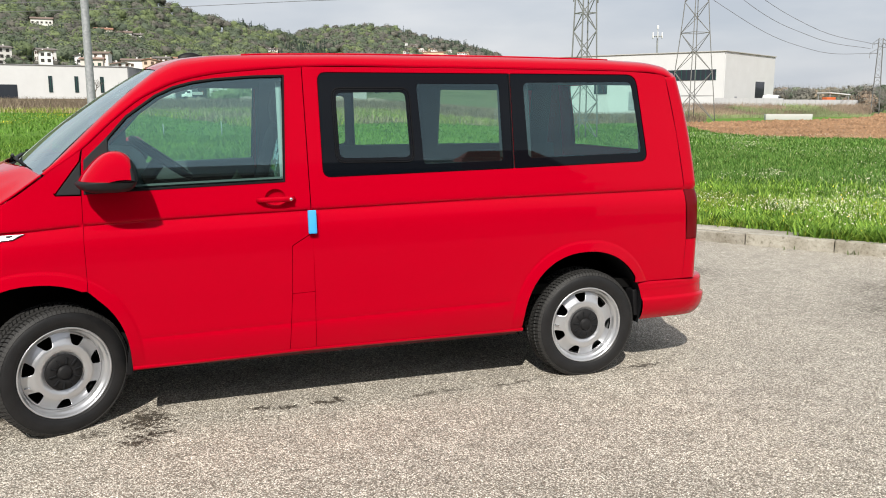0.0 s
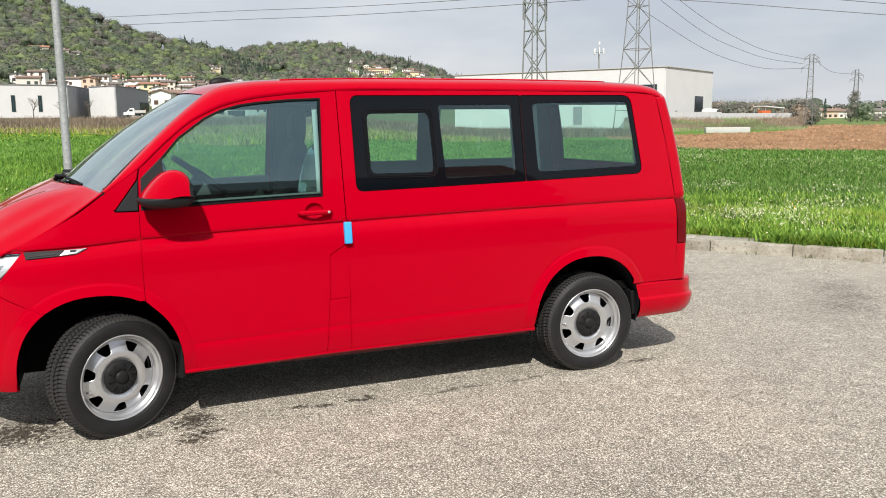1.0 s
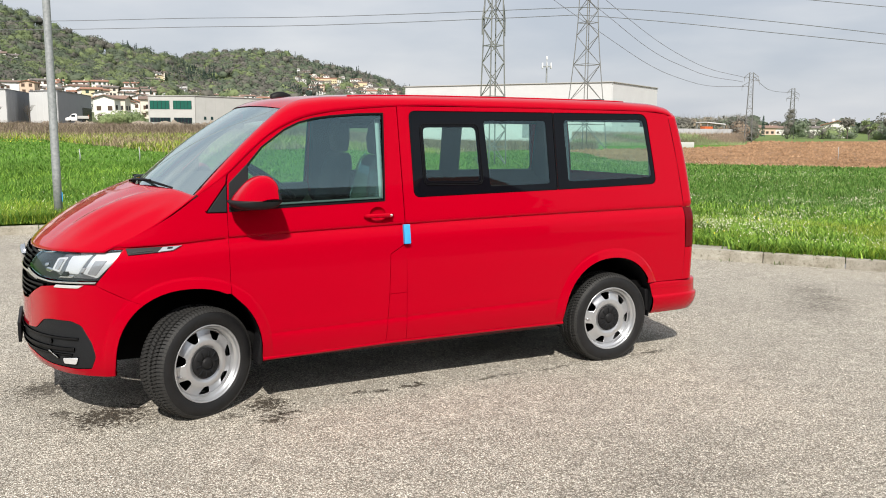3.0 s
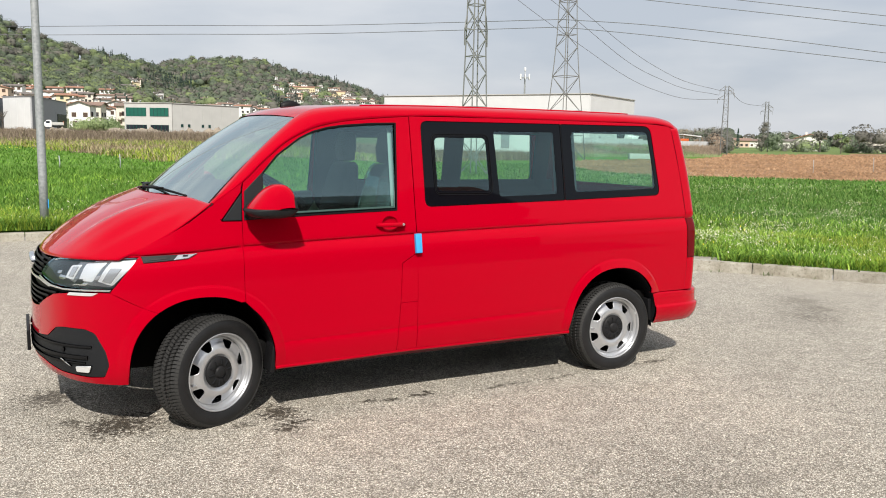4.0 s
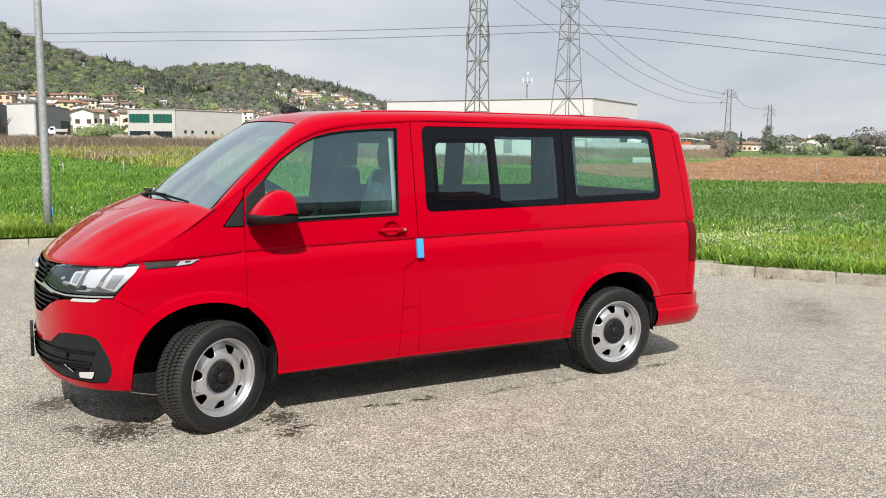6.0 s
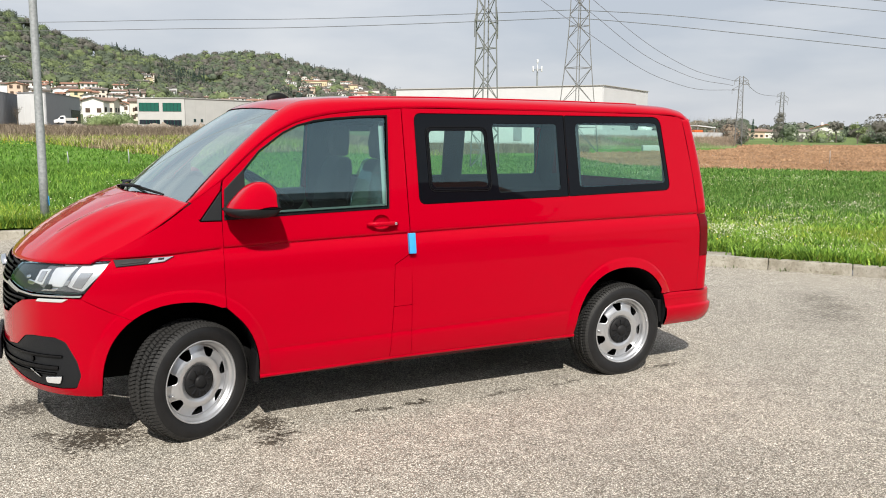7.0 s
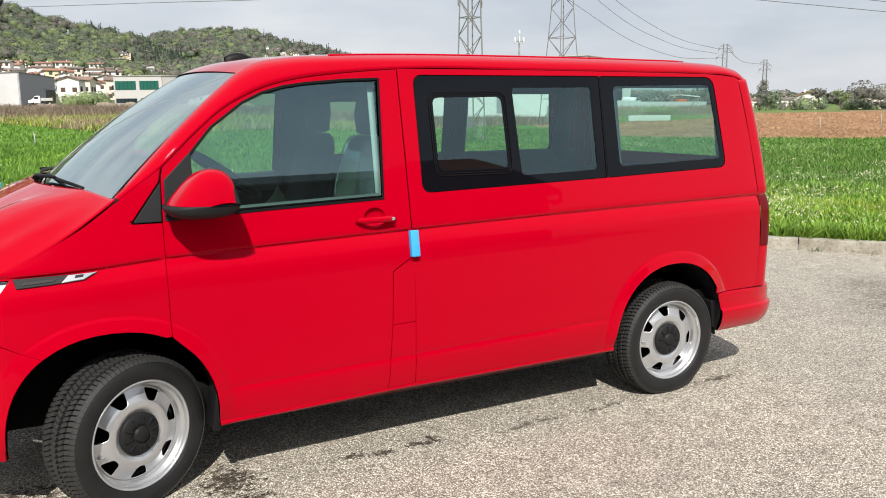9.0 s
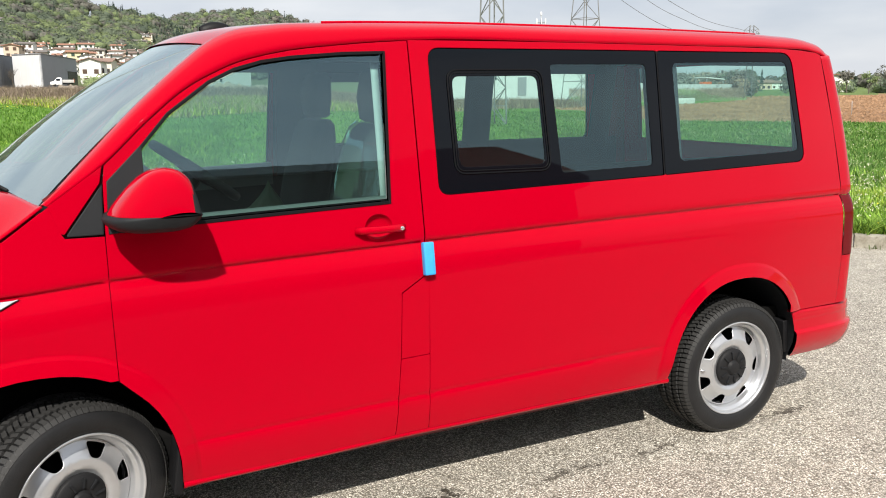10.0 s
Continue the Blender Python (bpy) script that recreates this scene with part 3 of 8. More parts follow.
def along(line, step):
    """Places and headings every step metres along a line."""
    out, carry = [], 0.0
    for p, q in zip(line, line[1:]):
        p, q = Vector(p), Vector(q)
        ln = (q - p).length
        s = carry
        while s < ln:
            c = p + (q - p) * (s / ln)
            out.append((c, math.degrees(math.atan2(q.y - p.y, q.x - p.x))))
            s += step
        carry = s - ln
    return out


stones = [kerb_stone(1.0, seed=k) for k in range(6)]
for k, (c, a) in enumerate(along([(-12.0, 9.30)] + [p for p in KERB[1:-1]] + [(14.0, -5.8)], 1.0)):
    ob = new("kerb_stone", stones[k % 6])
    ob.parent = kerb
    rng = random.Random(k)
    ob.matrix_local = pose(c.x, c.y, rng.uniform(-0.006, 0.006), rng.uniform(-0.6, 0.6), 0, a + rng.uniform(-0.4, 0.4))
# broader slabs behind the kerb at the bend
dirn = Vector((2.04, -2.60)).normalized()
side_ = Vector((-dirn.y, dirn.x))
for k in range(5):
    c = Vector((6.68, 3.52)) + dirn * (-2.7 + 0.82 * k) + side_ * 0.155
    ob = new("kerb_slab", box("kerb_slab", (0.81, 0.36, 0.12), (0.405, 0.18, 0.078), M_KERB if k % 2 else M_KERB_DARK, bevel=0.01))
    ob.parent = kerb
    ob.matrix_local = pose(c.x, c.y, 0, 0, 0, math.degrees(math.atan2(dirn.y, dirn.x)) + random.Random(k).uniform(-0.8, 0.8))


def gutter_tufts():
    """Small tufts that grow where the kerb meets the asphalt."""
    r = random.Random(12)
    line = along([p for p in KERB[1:-1]] + [(14.0, -5.8)], 0.31)
    verts, faces = [], []
    for c, a in line:
        if r.random() < 0.5:
            continue
        n = r.randint(4, 12)
        for _ in range(n):
            q = Vector((c.x + r.gauss(0, 0.05), c.y + r.gauss(0, 0.02), 0.0)) + Vector((math.sin(radians(a)), -math.cos(radians(a)), 0)) * 0.015
            h, w, t = r.uniform(0.015, 0.06), r.uniform(0.004, 0.009), r.uniform(0, 6.28)
            u = Vector((math.cos(t), math.sin(t), 0))
            o = len(verts)
            verts += [q - u * w, q + u * w, q + u * w * 0.6 + Vector((-u.y * h * 0.5, u.x * h * 0.5, h)), q - u * w * 0.6 + Vector((-u.y * h * 0.5, u.x * h * 0.5, h * 0.97))]
            faces.append((o, o + 1, o + 2, o + 3))
    m = plain("gutter_weeds", (0.10, 0.13, 0.045), 0.9, var=0.5, scale=20)
    tagged(new("gutter_weeds", mesh_of("gutter_weeds", verts, faces, m, False)), "small dry weeds growing at the kerb's foot", "weeds", kind="stuff")


gutter_tufts()

# ---- the van ----
ZC = table([(-0.9, 1.03), (-0.13, 1.062), (0.17, 1.083), (1.28, 1.118), (2.4, 1.142), (3.63, 1.156)])
ZL = table([(-0.5, 0.46), (0.386, 0.484), (1.4, 0.508), (2.485, 0.526), (4.0, 0.53)])
UP = table([(0, 0.9335), (0.004, 0.9385), (0.010, 0.9440), (0.020, 0.9460), (0.08, 0.9385), (0.17, 0.9255), (0.32, 0.9035), (0.47, 0.880), (0.62, 0.856), (0.74, 0.836), (0.80, 0.824), (0.9, 0.80)])
DOWN = table([(0, 0.9335), (0.005, 0.9355), (0.03, 0.9500), (0.055, 0.9595), (0.085, 0.9650), (0.13, 0.9675), (0.2, 0.968), (0.35, 0.967), (0.5, 0.962), (0.62, 0.957), (0.7, 0.95), (0.78, 0.935), (0.85, 0.915)])
STEP = table([(-0.30, 0.0), (-0.10, 0.0026), (-0.04, 0.0036), (-0.018, 0.0018), (-0.007, -0.0016), (-0.002, -0.0028), (0.003, -0.0026), (0.010, -0.0004), (0.018, 0.0), (0.07, 0.0)])
XN = table([(0.25, -0.90), (0.30, -0.94), (0.37, -0.985), (0.46, -0.997), (0.68, -0.992), (0.82, -0.985), (0.90, -0.975), (0.98, -0.95), (1.04, -0.90), (1.10, -0.84), (1.2, -0.72), (1.3, -0.55), (1.4, -0.42)])
NEXP = 2.6
NOSE0 = -0.10
ARCHES = ((-0.095, 0.36, 0.421, 0.442), (2.952, 0.352, 0.412, 0.450))


def arch_r(x, z, a):
    return (abs((x - a[0]) / a[2]) ** 2.2 + abs((z - a[1]) / a[3]) ** 2.2) ** (1 / 2.2)


def flare(r):
    """How far the skin swells at a distance r from a wheel arch's edge."""
    return (0.005 + 0.22 * max(0.0, 0.056 - max(r, 0.0))) * (1 - smooth(0.052, 0.068, r))


def half_width(x, z):
    """Half the body's width at a length and a height."""
    zc = ZC(x)
    w = UP(z - zc) if z >= zc else DOWN(zc - z)
    w += STEP(z - ZL(x)) * smooth(0.30, 0.45, x) * (1 - smooth(2.40, 2.52, x))
    for a in ARCHES:
        r = (arch_r(x, z, a) - 1) * 0.43
        if r < 0.12:
            w += flare(r) * smooth(0.30, 0.44, z)
    if x > 2.2:
        w -= 0.012 * ((x - 2.2) / 1.2) ** 2
    if x < NOSE0:
        q = min(1.0, (NOSE0 - x) / (NOSE0 - XN(z)))
        w *= max(0.0, 1 - q ** NEXP) ** (1 / NEXP)
    return w


def side(s):
    return lambda x, z: Vector((x, s * half_width(x, z), z))


def nose(a, z):
    """The front's skin: a runs round the nose from 0 at the near side to 2.8 at the far side."""
    phi = min(math.pi, max(0.0, a / 2.8 * math.pi))
    s = abs(math.sin(phi)) ** (2 / NEXP)
    c = abs(math.cos(phi)) ** (2 / NEXP) * (1 if phi < math.pi / 2 else -1)
    x0 = NOSE0 + (XN(z) - NOSE0) * s
    zc = ZC(x0)
    w = UP(z - zc) if z >= zc else DOWN(zc - z)
    for ar in ARCHES[:1]:
        r = (arch_r(x0, z, ar) - 1) * 0.43
        if r < 0.12:
            w += flare(r) * smooth(0.30, 0.44, z)
    return Vector((x0, -w * c, z))


def nose_a(x, z):
    q = min(1.0, max(0.0, (NOSE0 - x) / (NOSE0 - XN(z))))
    return math.asin(q ** (NEXP / 2)) / math.pi * 2.8


def arch_line(a, z0, z1, n=26, grow=1.0):
    """Points along a wheel arch from the front foot at height z0 over the top to the rear foot at z1."""
    out = []
    for i in range(-2, n + 3):
        t = math.pi - math.pi * i / n
        c, s = math.cos(t), math.sin(t)
        x = a[0] + grow * a[2] * abs(c) ** (2 / 2.2) * (1 if c >= 0 else -1)
        z = a[1] + grow * a[3] * abs(s) ** (2 / 2.2) * (1 if s >= 0 else -1)
        out.append((x, z))
    pts = [p for p in out if p[1] >= (z0 if p[0] < a[0] else z1)]
    first, last = pts[0], pts[-1]
    return [(first[0], z0)] + pts + [(last[0], z1)]


def body_lines(x0, x1, step=0.035):
    """Guide points along the creases and flares."""
    n = int((x1 - x0) / step)
    xs = [x0 + (x1 - x0) * i / n for i in range(n + 1)]
    ls = [[(x, ZC(x) + d) for x in xs] for d in (0.07, 0.035, 0.020, 0.012, 0.008, 0.004, 0.0, -0.005, -0.011, -0.02, -0.04, -0.07, -0.1)]
    ls += [[(x, ZL(x) + d) for x in xs if 0.28 < x < 2.55] for d in (0.06, 0.03, 0.018, 0.010, 0.003, -0.002, -0.007, -0.013, -0.020, -0.030, -0.045, -0.07)]
    for a in ARCHES:
        for g in (0.012, 0.024, 0.036, 0.046, 0.052, 0.057, 0.062, 0.068, 0.08):
            ls.append(arch_line(a, 0.32, 0.32, 48, 1 + g / 0.43))
    return ls


SILL = table([(0.3, 0.308), (0.8, 0.317), (1.27, 0.326), (2.0, 0.326), (2.56, 0.323)])
van = thing("van", "red passenger van with steel wheels parked on the asphalt", "van")
OUT_SIDE = {s: (lambda p, s=s: Vector((0, s, 0))) for s in (-1, 1)}

CUP = [(1.092 + 0.056 * math.cos(math.pi * k / 14), 1.186 + 0.052 * math.sin(math.pi * k / 14)) for k in range(28)]
WIN_DOOR = [(0.152, 1.240), (0.6, 1.257), (1.146, 1.274), (1.168, 1.838), (1.0, 1.832), (0.808, 1.816), (0.70, 1.800), (0.60, 1.772), (0.51, 1.729), (0.366, 1.624), (0.259, 1.503), (0.160, 1.405)]
WIN_MID = rounded([(1.352, 1.290), (2.4765, 1.314), (2.4705, 1.862), (1.346, 1.856)], [0.05, 0.012, 0.012, 0.05])
WIN_QTR = rounded([(2.482, 1.314), (3.385, 1.337), (3.322, 1.866), (2.476, 1.862)], [0.012, 0.06, 0.07, 0.012])
CLEAR_SLIDE = rounded([(1.452, 1.395), (1.852, 1.392), (1.838, 1.752), (1.444, 1.748)], 0.035)
FRAME_SLIDE = rounded([(1.428, 1.368), (1.878, 1.364), (1.862, 1.778), (1.418, 1.774)], 0.05)
CLEAR_MID = rounded([(1.930, 1.352), (2.415, 1.362), (2.405, 1.802), (1.905, 1.798)], 0.02)
CLEAR_QTR = rounded([(2.575, 1.372), (3.345, 1.392), (3.287, 1.822), (2.560, 1.810)], 0.035)

GAP = [(-0.022, 1.338), (0.153, 1.462), (0.302, 1.600), (0.450, 1.716), (0.52, 1.753), (0.60, 1.789), (0.74, 1.827), (1.0, 1.862), (1.3, 1.8845), (2.0, 1.8885), (2.8, 1.887), (3.25, 1.885), (3.50, 1.869), (3.56, 1.85), (3.59, 1.832)]
GAP_Z = table(GAP)
XS = table([(0.30, 3.652), (0.585, 3.6555), (0.842, 3.6625), (1.15, 3.6465), (1.5, 3.6015), (1.866, 3.5315), (1.95, 3.50)])


def spline(pts, n):
    """A smooth line through points, n steps to each stretch."""
    pts = [Vector(p) for p in pts]
    out = []
    for i in range(len(pts) - 1):
        p0, p1, p2, p3 = pts[max(i - 1, 0)], pts[i], pts[i + 1], pts[min(i + 2, len(pts) - 1)]
        la, lb, lc = (p1 - p0).length or 1e-6, (p2 - p1).length, (p3 - p2).length or 1e-6
        m1 = (p2 - p1) if i == 0 else ((p2 - p1) / lb * la + (p1 - p0) / la * lb) / (la + lb) * lb
        m2 = (p2 - p1) if i == len(pts) - 2 else ((p3 - p2) / lc * lb + (p2 - p1) / lb * lc) / (lb + lc) * lb
        for j in range(n):
            u = j / n
            out.append(p1 * (1 + 2 * u) * (1 - u) ** 2 + p2 * u * u * (3 - 2 * u) + m1 * u * (1 - u) ** 2 + m2 * u * u * (u - 1))
    out.append(pts[-1])
    return out


door_top = [p for p in spline([(x, 0, z) for x, z in GAP], 4) if 0.152 < p.x < 1.26]
DOOR_GAP = [(0.148, 1.405)] + [(p.x + 0.0042 * d.z, p.z - 0.0042 * d.x) for p, d in zip(door_top, [(b - a).normalized() for a, b in zip(door_top[:1] + door_top, door_top[1:] + [door_top[-1] + Vector((0.1, 0, 0.008))])])]


def build_side(s):
    f = side(s)
    o = OUT_SIDE[s]
    near = s < 0
    word = "near" if near else "far"
    fa, ra = ARCHES
    front = arch_line(fa, 0.30, 0.318)
    top_i = min(range(len(front)), key=lambda i: abs(front[i][0] - 0.143) + (0 if front[i][0] > fa[0] and front[i][1] > 0.5 else 9))
    door_arch, fender_arch = front[top_i + 1:][::-1], front[:top_i]
    # front door
    outline = [(0.327, 0.326)] + [p for p in door_arch[1:] if p[1] > 0.33] + [(0.1435, 0.752), (0.140, 1.0), (0.1415, 1.225)] + DOOR_GAP + [(1.262, GAP_Z(1.262) - 0.004), (1.270, 1.4), (1.2785, 1.0), (1.168, 0.932), (1.161, 0.664), (1.141, 0.347), (0.8, 0.338)]
    guides = body_lines(0.0, 1.4)
    door = panel("front_door", outline, f, M_RED, van, [WIN_DOOR, CUP], lines=guides, out=o, step=0.032, grow=0.0009, edge=0.002)
    panel("door_glass", inset(densify(WIN_DOOR, 0.03), 0.014), f, M_GLASS, door, out=o, depth=0.004, edge=0.0, lift=-0.014, label="green-tinted clear door window")
    panel("window_seal", inset(densify(WIN_DOOR, 0.02), -0.002), f, M_SEAL, door, [inset(densify(WIN_DOOR, 0.02), 0.010)], out=o, depth=0.014, edge=0.002, step=0.016, lift=0.003)
    grid("door_ledge", [[Vector((x, s * (half_width(x, 1.26) - d), z + 0.030 * (x - 0.15))) for x in [0.20 + 0.95 * i / 24 for i in range(25)]] for d, z in ((0.018, 1.262), (0.030, 1.270), (0.075, 1.268), (0.10, 1.25), (0.11, 1.15))], M_LEDGE, door, "grey padded ledge of the door trim")
    # dark mirror base in the window's front corner
    panel("mirror_base", [(0.151, 1.238), (0.275, 1.244), (0.275, 1.522), (0.259, 1.508), (0.158, 1.408)], f, M_TRIM, door, out=o, depth=0.03, lift=0.006, edge=0.004)
    panel("corner_trim", rounded([(0.022, 1.238), (0.136, 1.238), (0.143, 1.40)], [0.012, 0.004, 0.004]), f, M_TRIM, van, out=o, lift=0.006, edge=0.004, label="charcoal triangular corner trim")
    # flap and lower corner behind the door
    panel("fuel_flap", [(1.165, 0.668), (1.285, 0.672), (1.2835, 0.996), (1.172, 0.928)], f, M_RED, van, out=o, lines=guides, grow=0.0009, edge=0.002)
    panel("flap_lower", [(1.145, 0.347), (1.287, 0.349), (1.2855, 0.668), (1.165, 0.664)], f, M_RED, van, out=o, lines=guides, grow=0.0009, edge=0.002)
    # long rear side
    rear = arch_line(ra, 0.345, 0.585)
    outline = [(1.291, 0.349), (2.0, 0.349)] + rear + [(3.655, 0.585), (3.662, 0.842), (3.645, 1.15), (3.60, 1.5), (3.533, 1.856)] + [(x, GAP_Z(x) - 0.0025) for x in (3.50, 3.40, 3.25, 3.0, 2.8, 2.4, 2.0, 1.7, 1.45, 1.268)] + [(1.2765, 1.4), (1.2845, 1.0), (1.289, 0.668)]
    quarter = panel("side_panel", outline, f, M_RED, van, [WIN_MID, WIN_QTR], lines=body_lines(1.25, 3.7), out=o, step=0.032, grow=0.0009, edge=0.002)
    for nm, win, clear, lab in (("middle_window", WIN_MID, [CLEAR_SLIDE, CLEAR_MID], "black-bordered middle window with a small sliding pane"), ("quarter_window", WIN_QTR, [CLEAR_QTR if near else inset(densify(CLEAR_QTR, 0.03), -0.022)], "black-bordered rear quarter window")):
        pane = panel(nm, inset(densify(win, 0.03), 0.003), f, M_FRIT, van, clear, out=o, depth=0.006, edge=0.0015, lift=-0.003, label=lab)
        for c in clear:
            panel("glass", c, f, M_PRIV, pane, out=o, depth=0.004, edge=0.0, lift=-0.006)
    if near:
        panel("slide_frame", FRAME_SLIDE, f, M_SEAL, van, [inset(densify(FRAME_SLIDE, 0.03), 0.005)], out=o, depth=0.008, edge=0.001, lift=0.002, step=0.02)
        panel("slide_frame", inset(densify(FRAME_SLIDE, 0.03), 0.011), f, M_SEAL, van, [inset(densify(FRAME_SLIDE, 0.03), 0.015)], out=o, depth=0.008, edge=0.001, lift=0.001, step=0.02)
    panel("window_joint", [(2.4725, 1.3165), (2.4800, 1.3165), (2.4745, 1.8595), (2.4665, 1.8595)], f, M_SEAL, van, out=o, depth=0.004, edge=0.001, lift=0.0015, step=0.03)
    # fender
    hood = [(-0.028, 1.330), (-0.15, 1.240), (-0.31, 1.148), (-0.50, 1.052)]
    outline = [(0.1365, 1.0), (0.1395, 0.756)] + [p for p in fender_arch[::-1] if p[1] > 0.725] + [(-0.357, 0.7235), (-0.43, 0.752), (-0.60, 0.842), (-0.444, 1.0425), (-0.512, 1.0405)] + hood[::-1] + [(-0.02, 1.336), (0.012, 1.244), (0.02, 1.232), (0.1375, 1.231)]
    fender = panel("fender", outline, f, M_RED, van, lines=[l for l in body_lines(-0.62, 0.15)], out=o, step=0.03, grow=0.0008, edge=0.002)
    panel("pillar_foot", [(-0.021, 1.3385), (0.009, 1.250), (0.020, 1.2465), (0.137, 1.404), (0.1475, 1.457)], f, M_RED, van, out=o, step=0.025, edge=0.002)
    # sill, and below it an added dark strip where there is only shade
    xs_ = [0.327 + 2.22 * i / 30 for i in range(31)]
    grid("sill", [[(x, s * (half_width(x, 0.36) - d), SILL(x) + z) for x in xs_] for d, z in ((0.020, 0.027), (0.006, 0.022), (0.003, 0.012), (0.008, 0.002), (0.016, 0.0), (0.04, 0.0))], M_RED, van)
    grid("sill_shade_strip", [[(x, s * (half_width(x, 0.36) - d), SILL(x) + z) for x in xs_] for d, z in ((0.045, 0.01), (0.047, -0.012), (0.07, -0.025), (0.3, -0.03))], M_DARK, van)
    # inner skin behind the joints, darker red than the paint so joints look dark
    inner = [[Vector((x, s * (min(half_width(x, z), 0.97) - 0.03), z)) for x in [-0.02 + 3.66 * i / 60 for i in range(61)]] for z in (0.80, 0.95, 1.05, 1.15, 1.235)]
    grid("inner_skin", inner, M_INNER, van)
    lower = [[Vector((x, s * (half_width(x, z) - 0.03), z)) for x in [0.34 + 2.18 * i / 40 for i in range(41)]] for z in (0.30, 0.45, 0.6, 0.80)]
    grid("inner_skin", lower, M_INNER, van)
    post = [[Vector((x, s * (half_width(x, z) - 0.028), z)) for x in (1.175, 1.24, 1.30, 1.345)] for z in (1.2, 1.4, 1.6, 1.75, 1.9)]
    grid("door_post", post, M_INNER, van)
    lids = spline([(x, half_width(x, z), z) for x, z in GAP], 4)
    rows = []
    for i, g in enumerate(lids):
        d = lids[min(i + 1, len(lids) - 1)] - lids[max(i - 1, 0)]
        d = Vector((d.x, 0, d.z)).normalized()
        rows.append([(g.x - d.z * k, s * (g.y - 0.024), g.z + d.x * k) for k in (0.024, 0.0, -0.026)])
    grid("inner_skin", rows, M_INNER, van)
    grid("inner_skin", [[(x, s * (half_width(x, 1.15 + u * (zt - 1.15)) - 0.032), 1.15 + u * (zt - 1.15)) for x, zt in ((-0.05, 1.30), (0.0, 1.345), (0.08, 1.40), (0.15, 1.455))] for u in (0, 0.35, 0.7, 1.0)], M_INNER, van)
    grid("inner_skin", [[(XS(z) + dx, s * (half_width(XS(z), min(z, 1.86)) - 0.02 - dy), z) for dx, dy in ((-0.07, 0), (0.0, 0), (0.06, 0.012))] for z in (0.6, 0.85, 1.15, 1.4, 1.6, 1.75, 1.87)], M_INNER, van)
    return door, fender


near_door, near_fender = build_side(-1)
far_door, far_fender = build_side(1)

# roof, its side rails with the windscreen posts, and the screen
RAIL = [(-0.045, 0.865, 1.332), (0.105, 0.822, 1.485), (0.28, 0.790, 1.656), (0.455, 0.752, 1.808), (0.535, 0.735, 1.868), (0.62, 0.726, 1.908), (0.75, 0.72, 1.932), (1.0, 0.72, 1.948), (1.3, 0.72, 1.957), (2.0, 0.72, 1.963), (2.8, 0.72, 1.962), (3.25, 0.715, 1.955), (3.50, 0.705, 1.938), (3.60, 0.69, 1.915), (3.645, 0.68, 1.882)]
CROWN = [1.36, 1.52, 1.69, 1.84, 1.893, 1.928, 1.953, 1.968, 1.977, 1.985, 1.984, 1.976, 1.958, 1.935, 1.90]


rail_line = spline(RAIL, 6)
gap_line = spline([(x, half_width(x, z) - 0.001, z) for x, z in GAP], 6)
for s in (-1, 1):
    rows = []
    for k, (g, r) in enumerate(zip(gap_line, rail_line)):
        d = (r - g)
        up = smooth(0.25, 1.0, g.x)
        ctrl_post = (g + r) / 2 + Vector((-0.010, 0.026, 0.016))
        ctrl_roof = Vector(((g.x + r.x) / 2, g.y - 0.012, r.z - 0.010))
        c = ctrl_post.lerp(ctrl_roof, up)
        row = []
        for j in range(9):
            u = j / 8
            p = (1 - u) ** 2 * g + 2 * u * (1 - u) * c + u * u * r
            row.append((p.x, s * p.y, p.z))
        g2 = g + Vector((0, -0.02, -0.004))
        row = [(g2.x, s * g2.y, g2.z)] + row
        r2 = r + Vector((0, -0.012, -0.012))
        row.append((r2.x, s * r2.y, r2.z)) if k < 25 else row.append((r.x, s * (r.y - 0.0005), r.z))
        rows.append(row)
    grid("roof_rail", rows, M_RED, van)
rows = []
for k, r in enumerate(rail_line):
    if r.x < 0.52:
        continue
    zc = table([(p[0], c) for p, c in zip(RAIL, CROWN)])(r.x)
    bow = -0.085 * (1 - smooth(0.53, 1.1, r.x)) + 0.05 * smooth(3.1, 3.6, r.x)
    row = []
    for j in range(33):
        v = -1 + 2 * j / 32
        rib = 0.0035 * math.cos(v * math.pi * 5.5) * smooth(0.8, 1.1, r.x) * (1 - smooth(3.1, 3.4, r.x)) * (1 if abs(v) < 0.82 else 0)
        row.append((r.x + bow * (1 - v * v), v * r.y, r.z + (zc - r.z) * (1 - abs(v) ** 2.4) + rib))
    rows.append(row)
grid("roof", rows, M_RED, van)
for s in (-1, 1):
    tube("roof_channel", [(r.x, s * (r.y + 0.016), r.z - 0.0015) for r in rail_line if 0.95 < r.x < 3.22], 0.0055, M_RED, van, seg=8)


def screen(v, u):
    """The windscreen: v across from -1 to 1, u up from 0 to 1."""
    b = Vector((-0.285 + 0.235 * abs(v) ** 2.2, 0.858 * v, 1.352 - 0.018 * v * v))
    t = Vector((0.455 + 0.085 * abs(v) ** 2.2, 0.738 * v, 1.890 - 0.022 * v * v))
    p = b.lerp(t, u)
    n = Vector((-0.66, 0, 0.75))
    return p + n * 0.030 * 4 * u * (1 - u) * (1 - 0.5 * v * v)


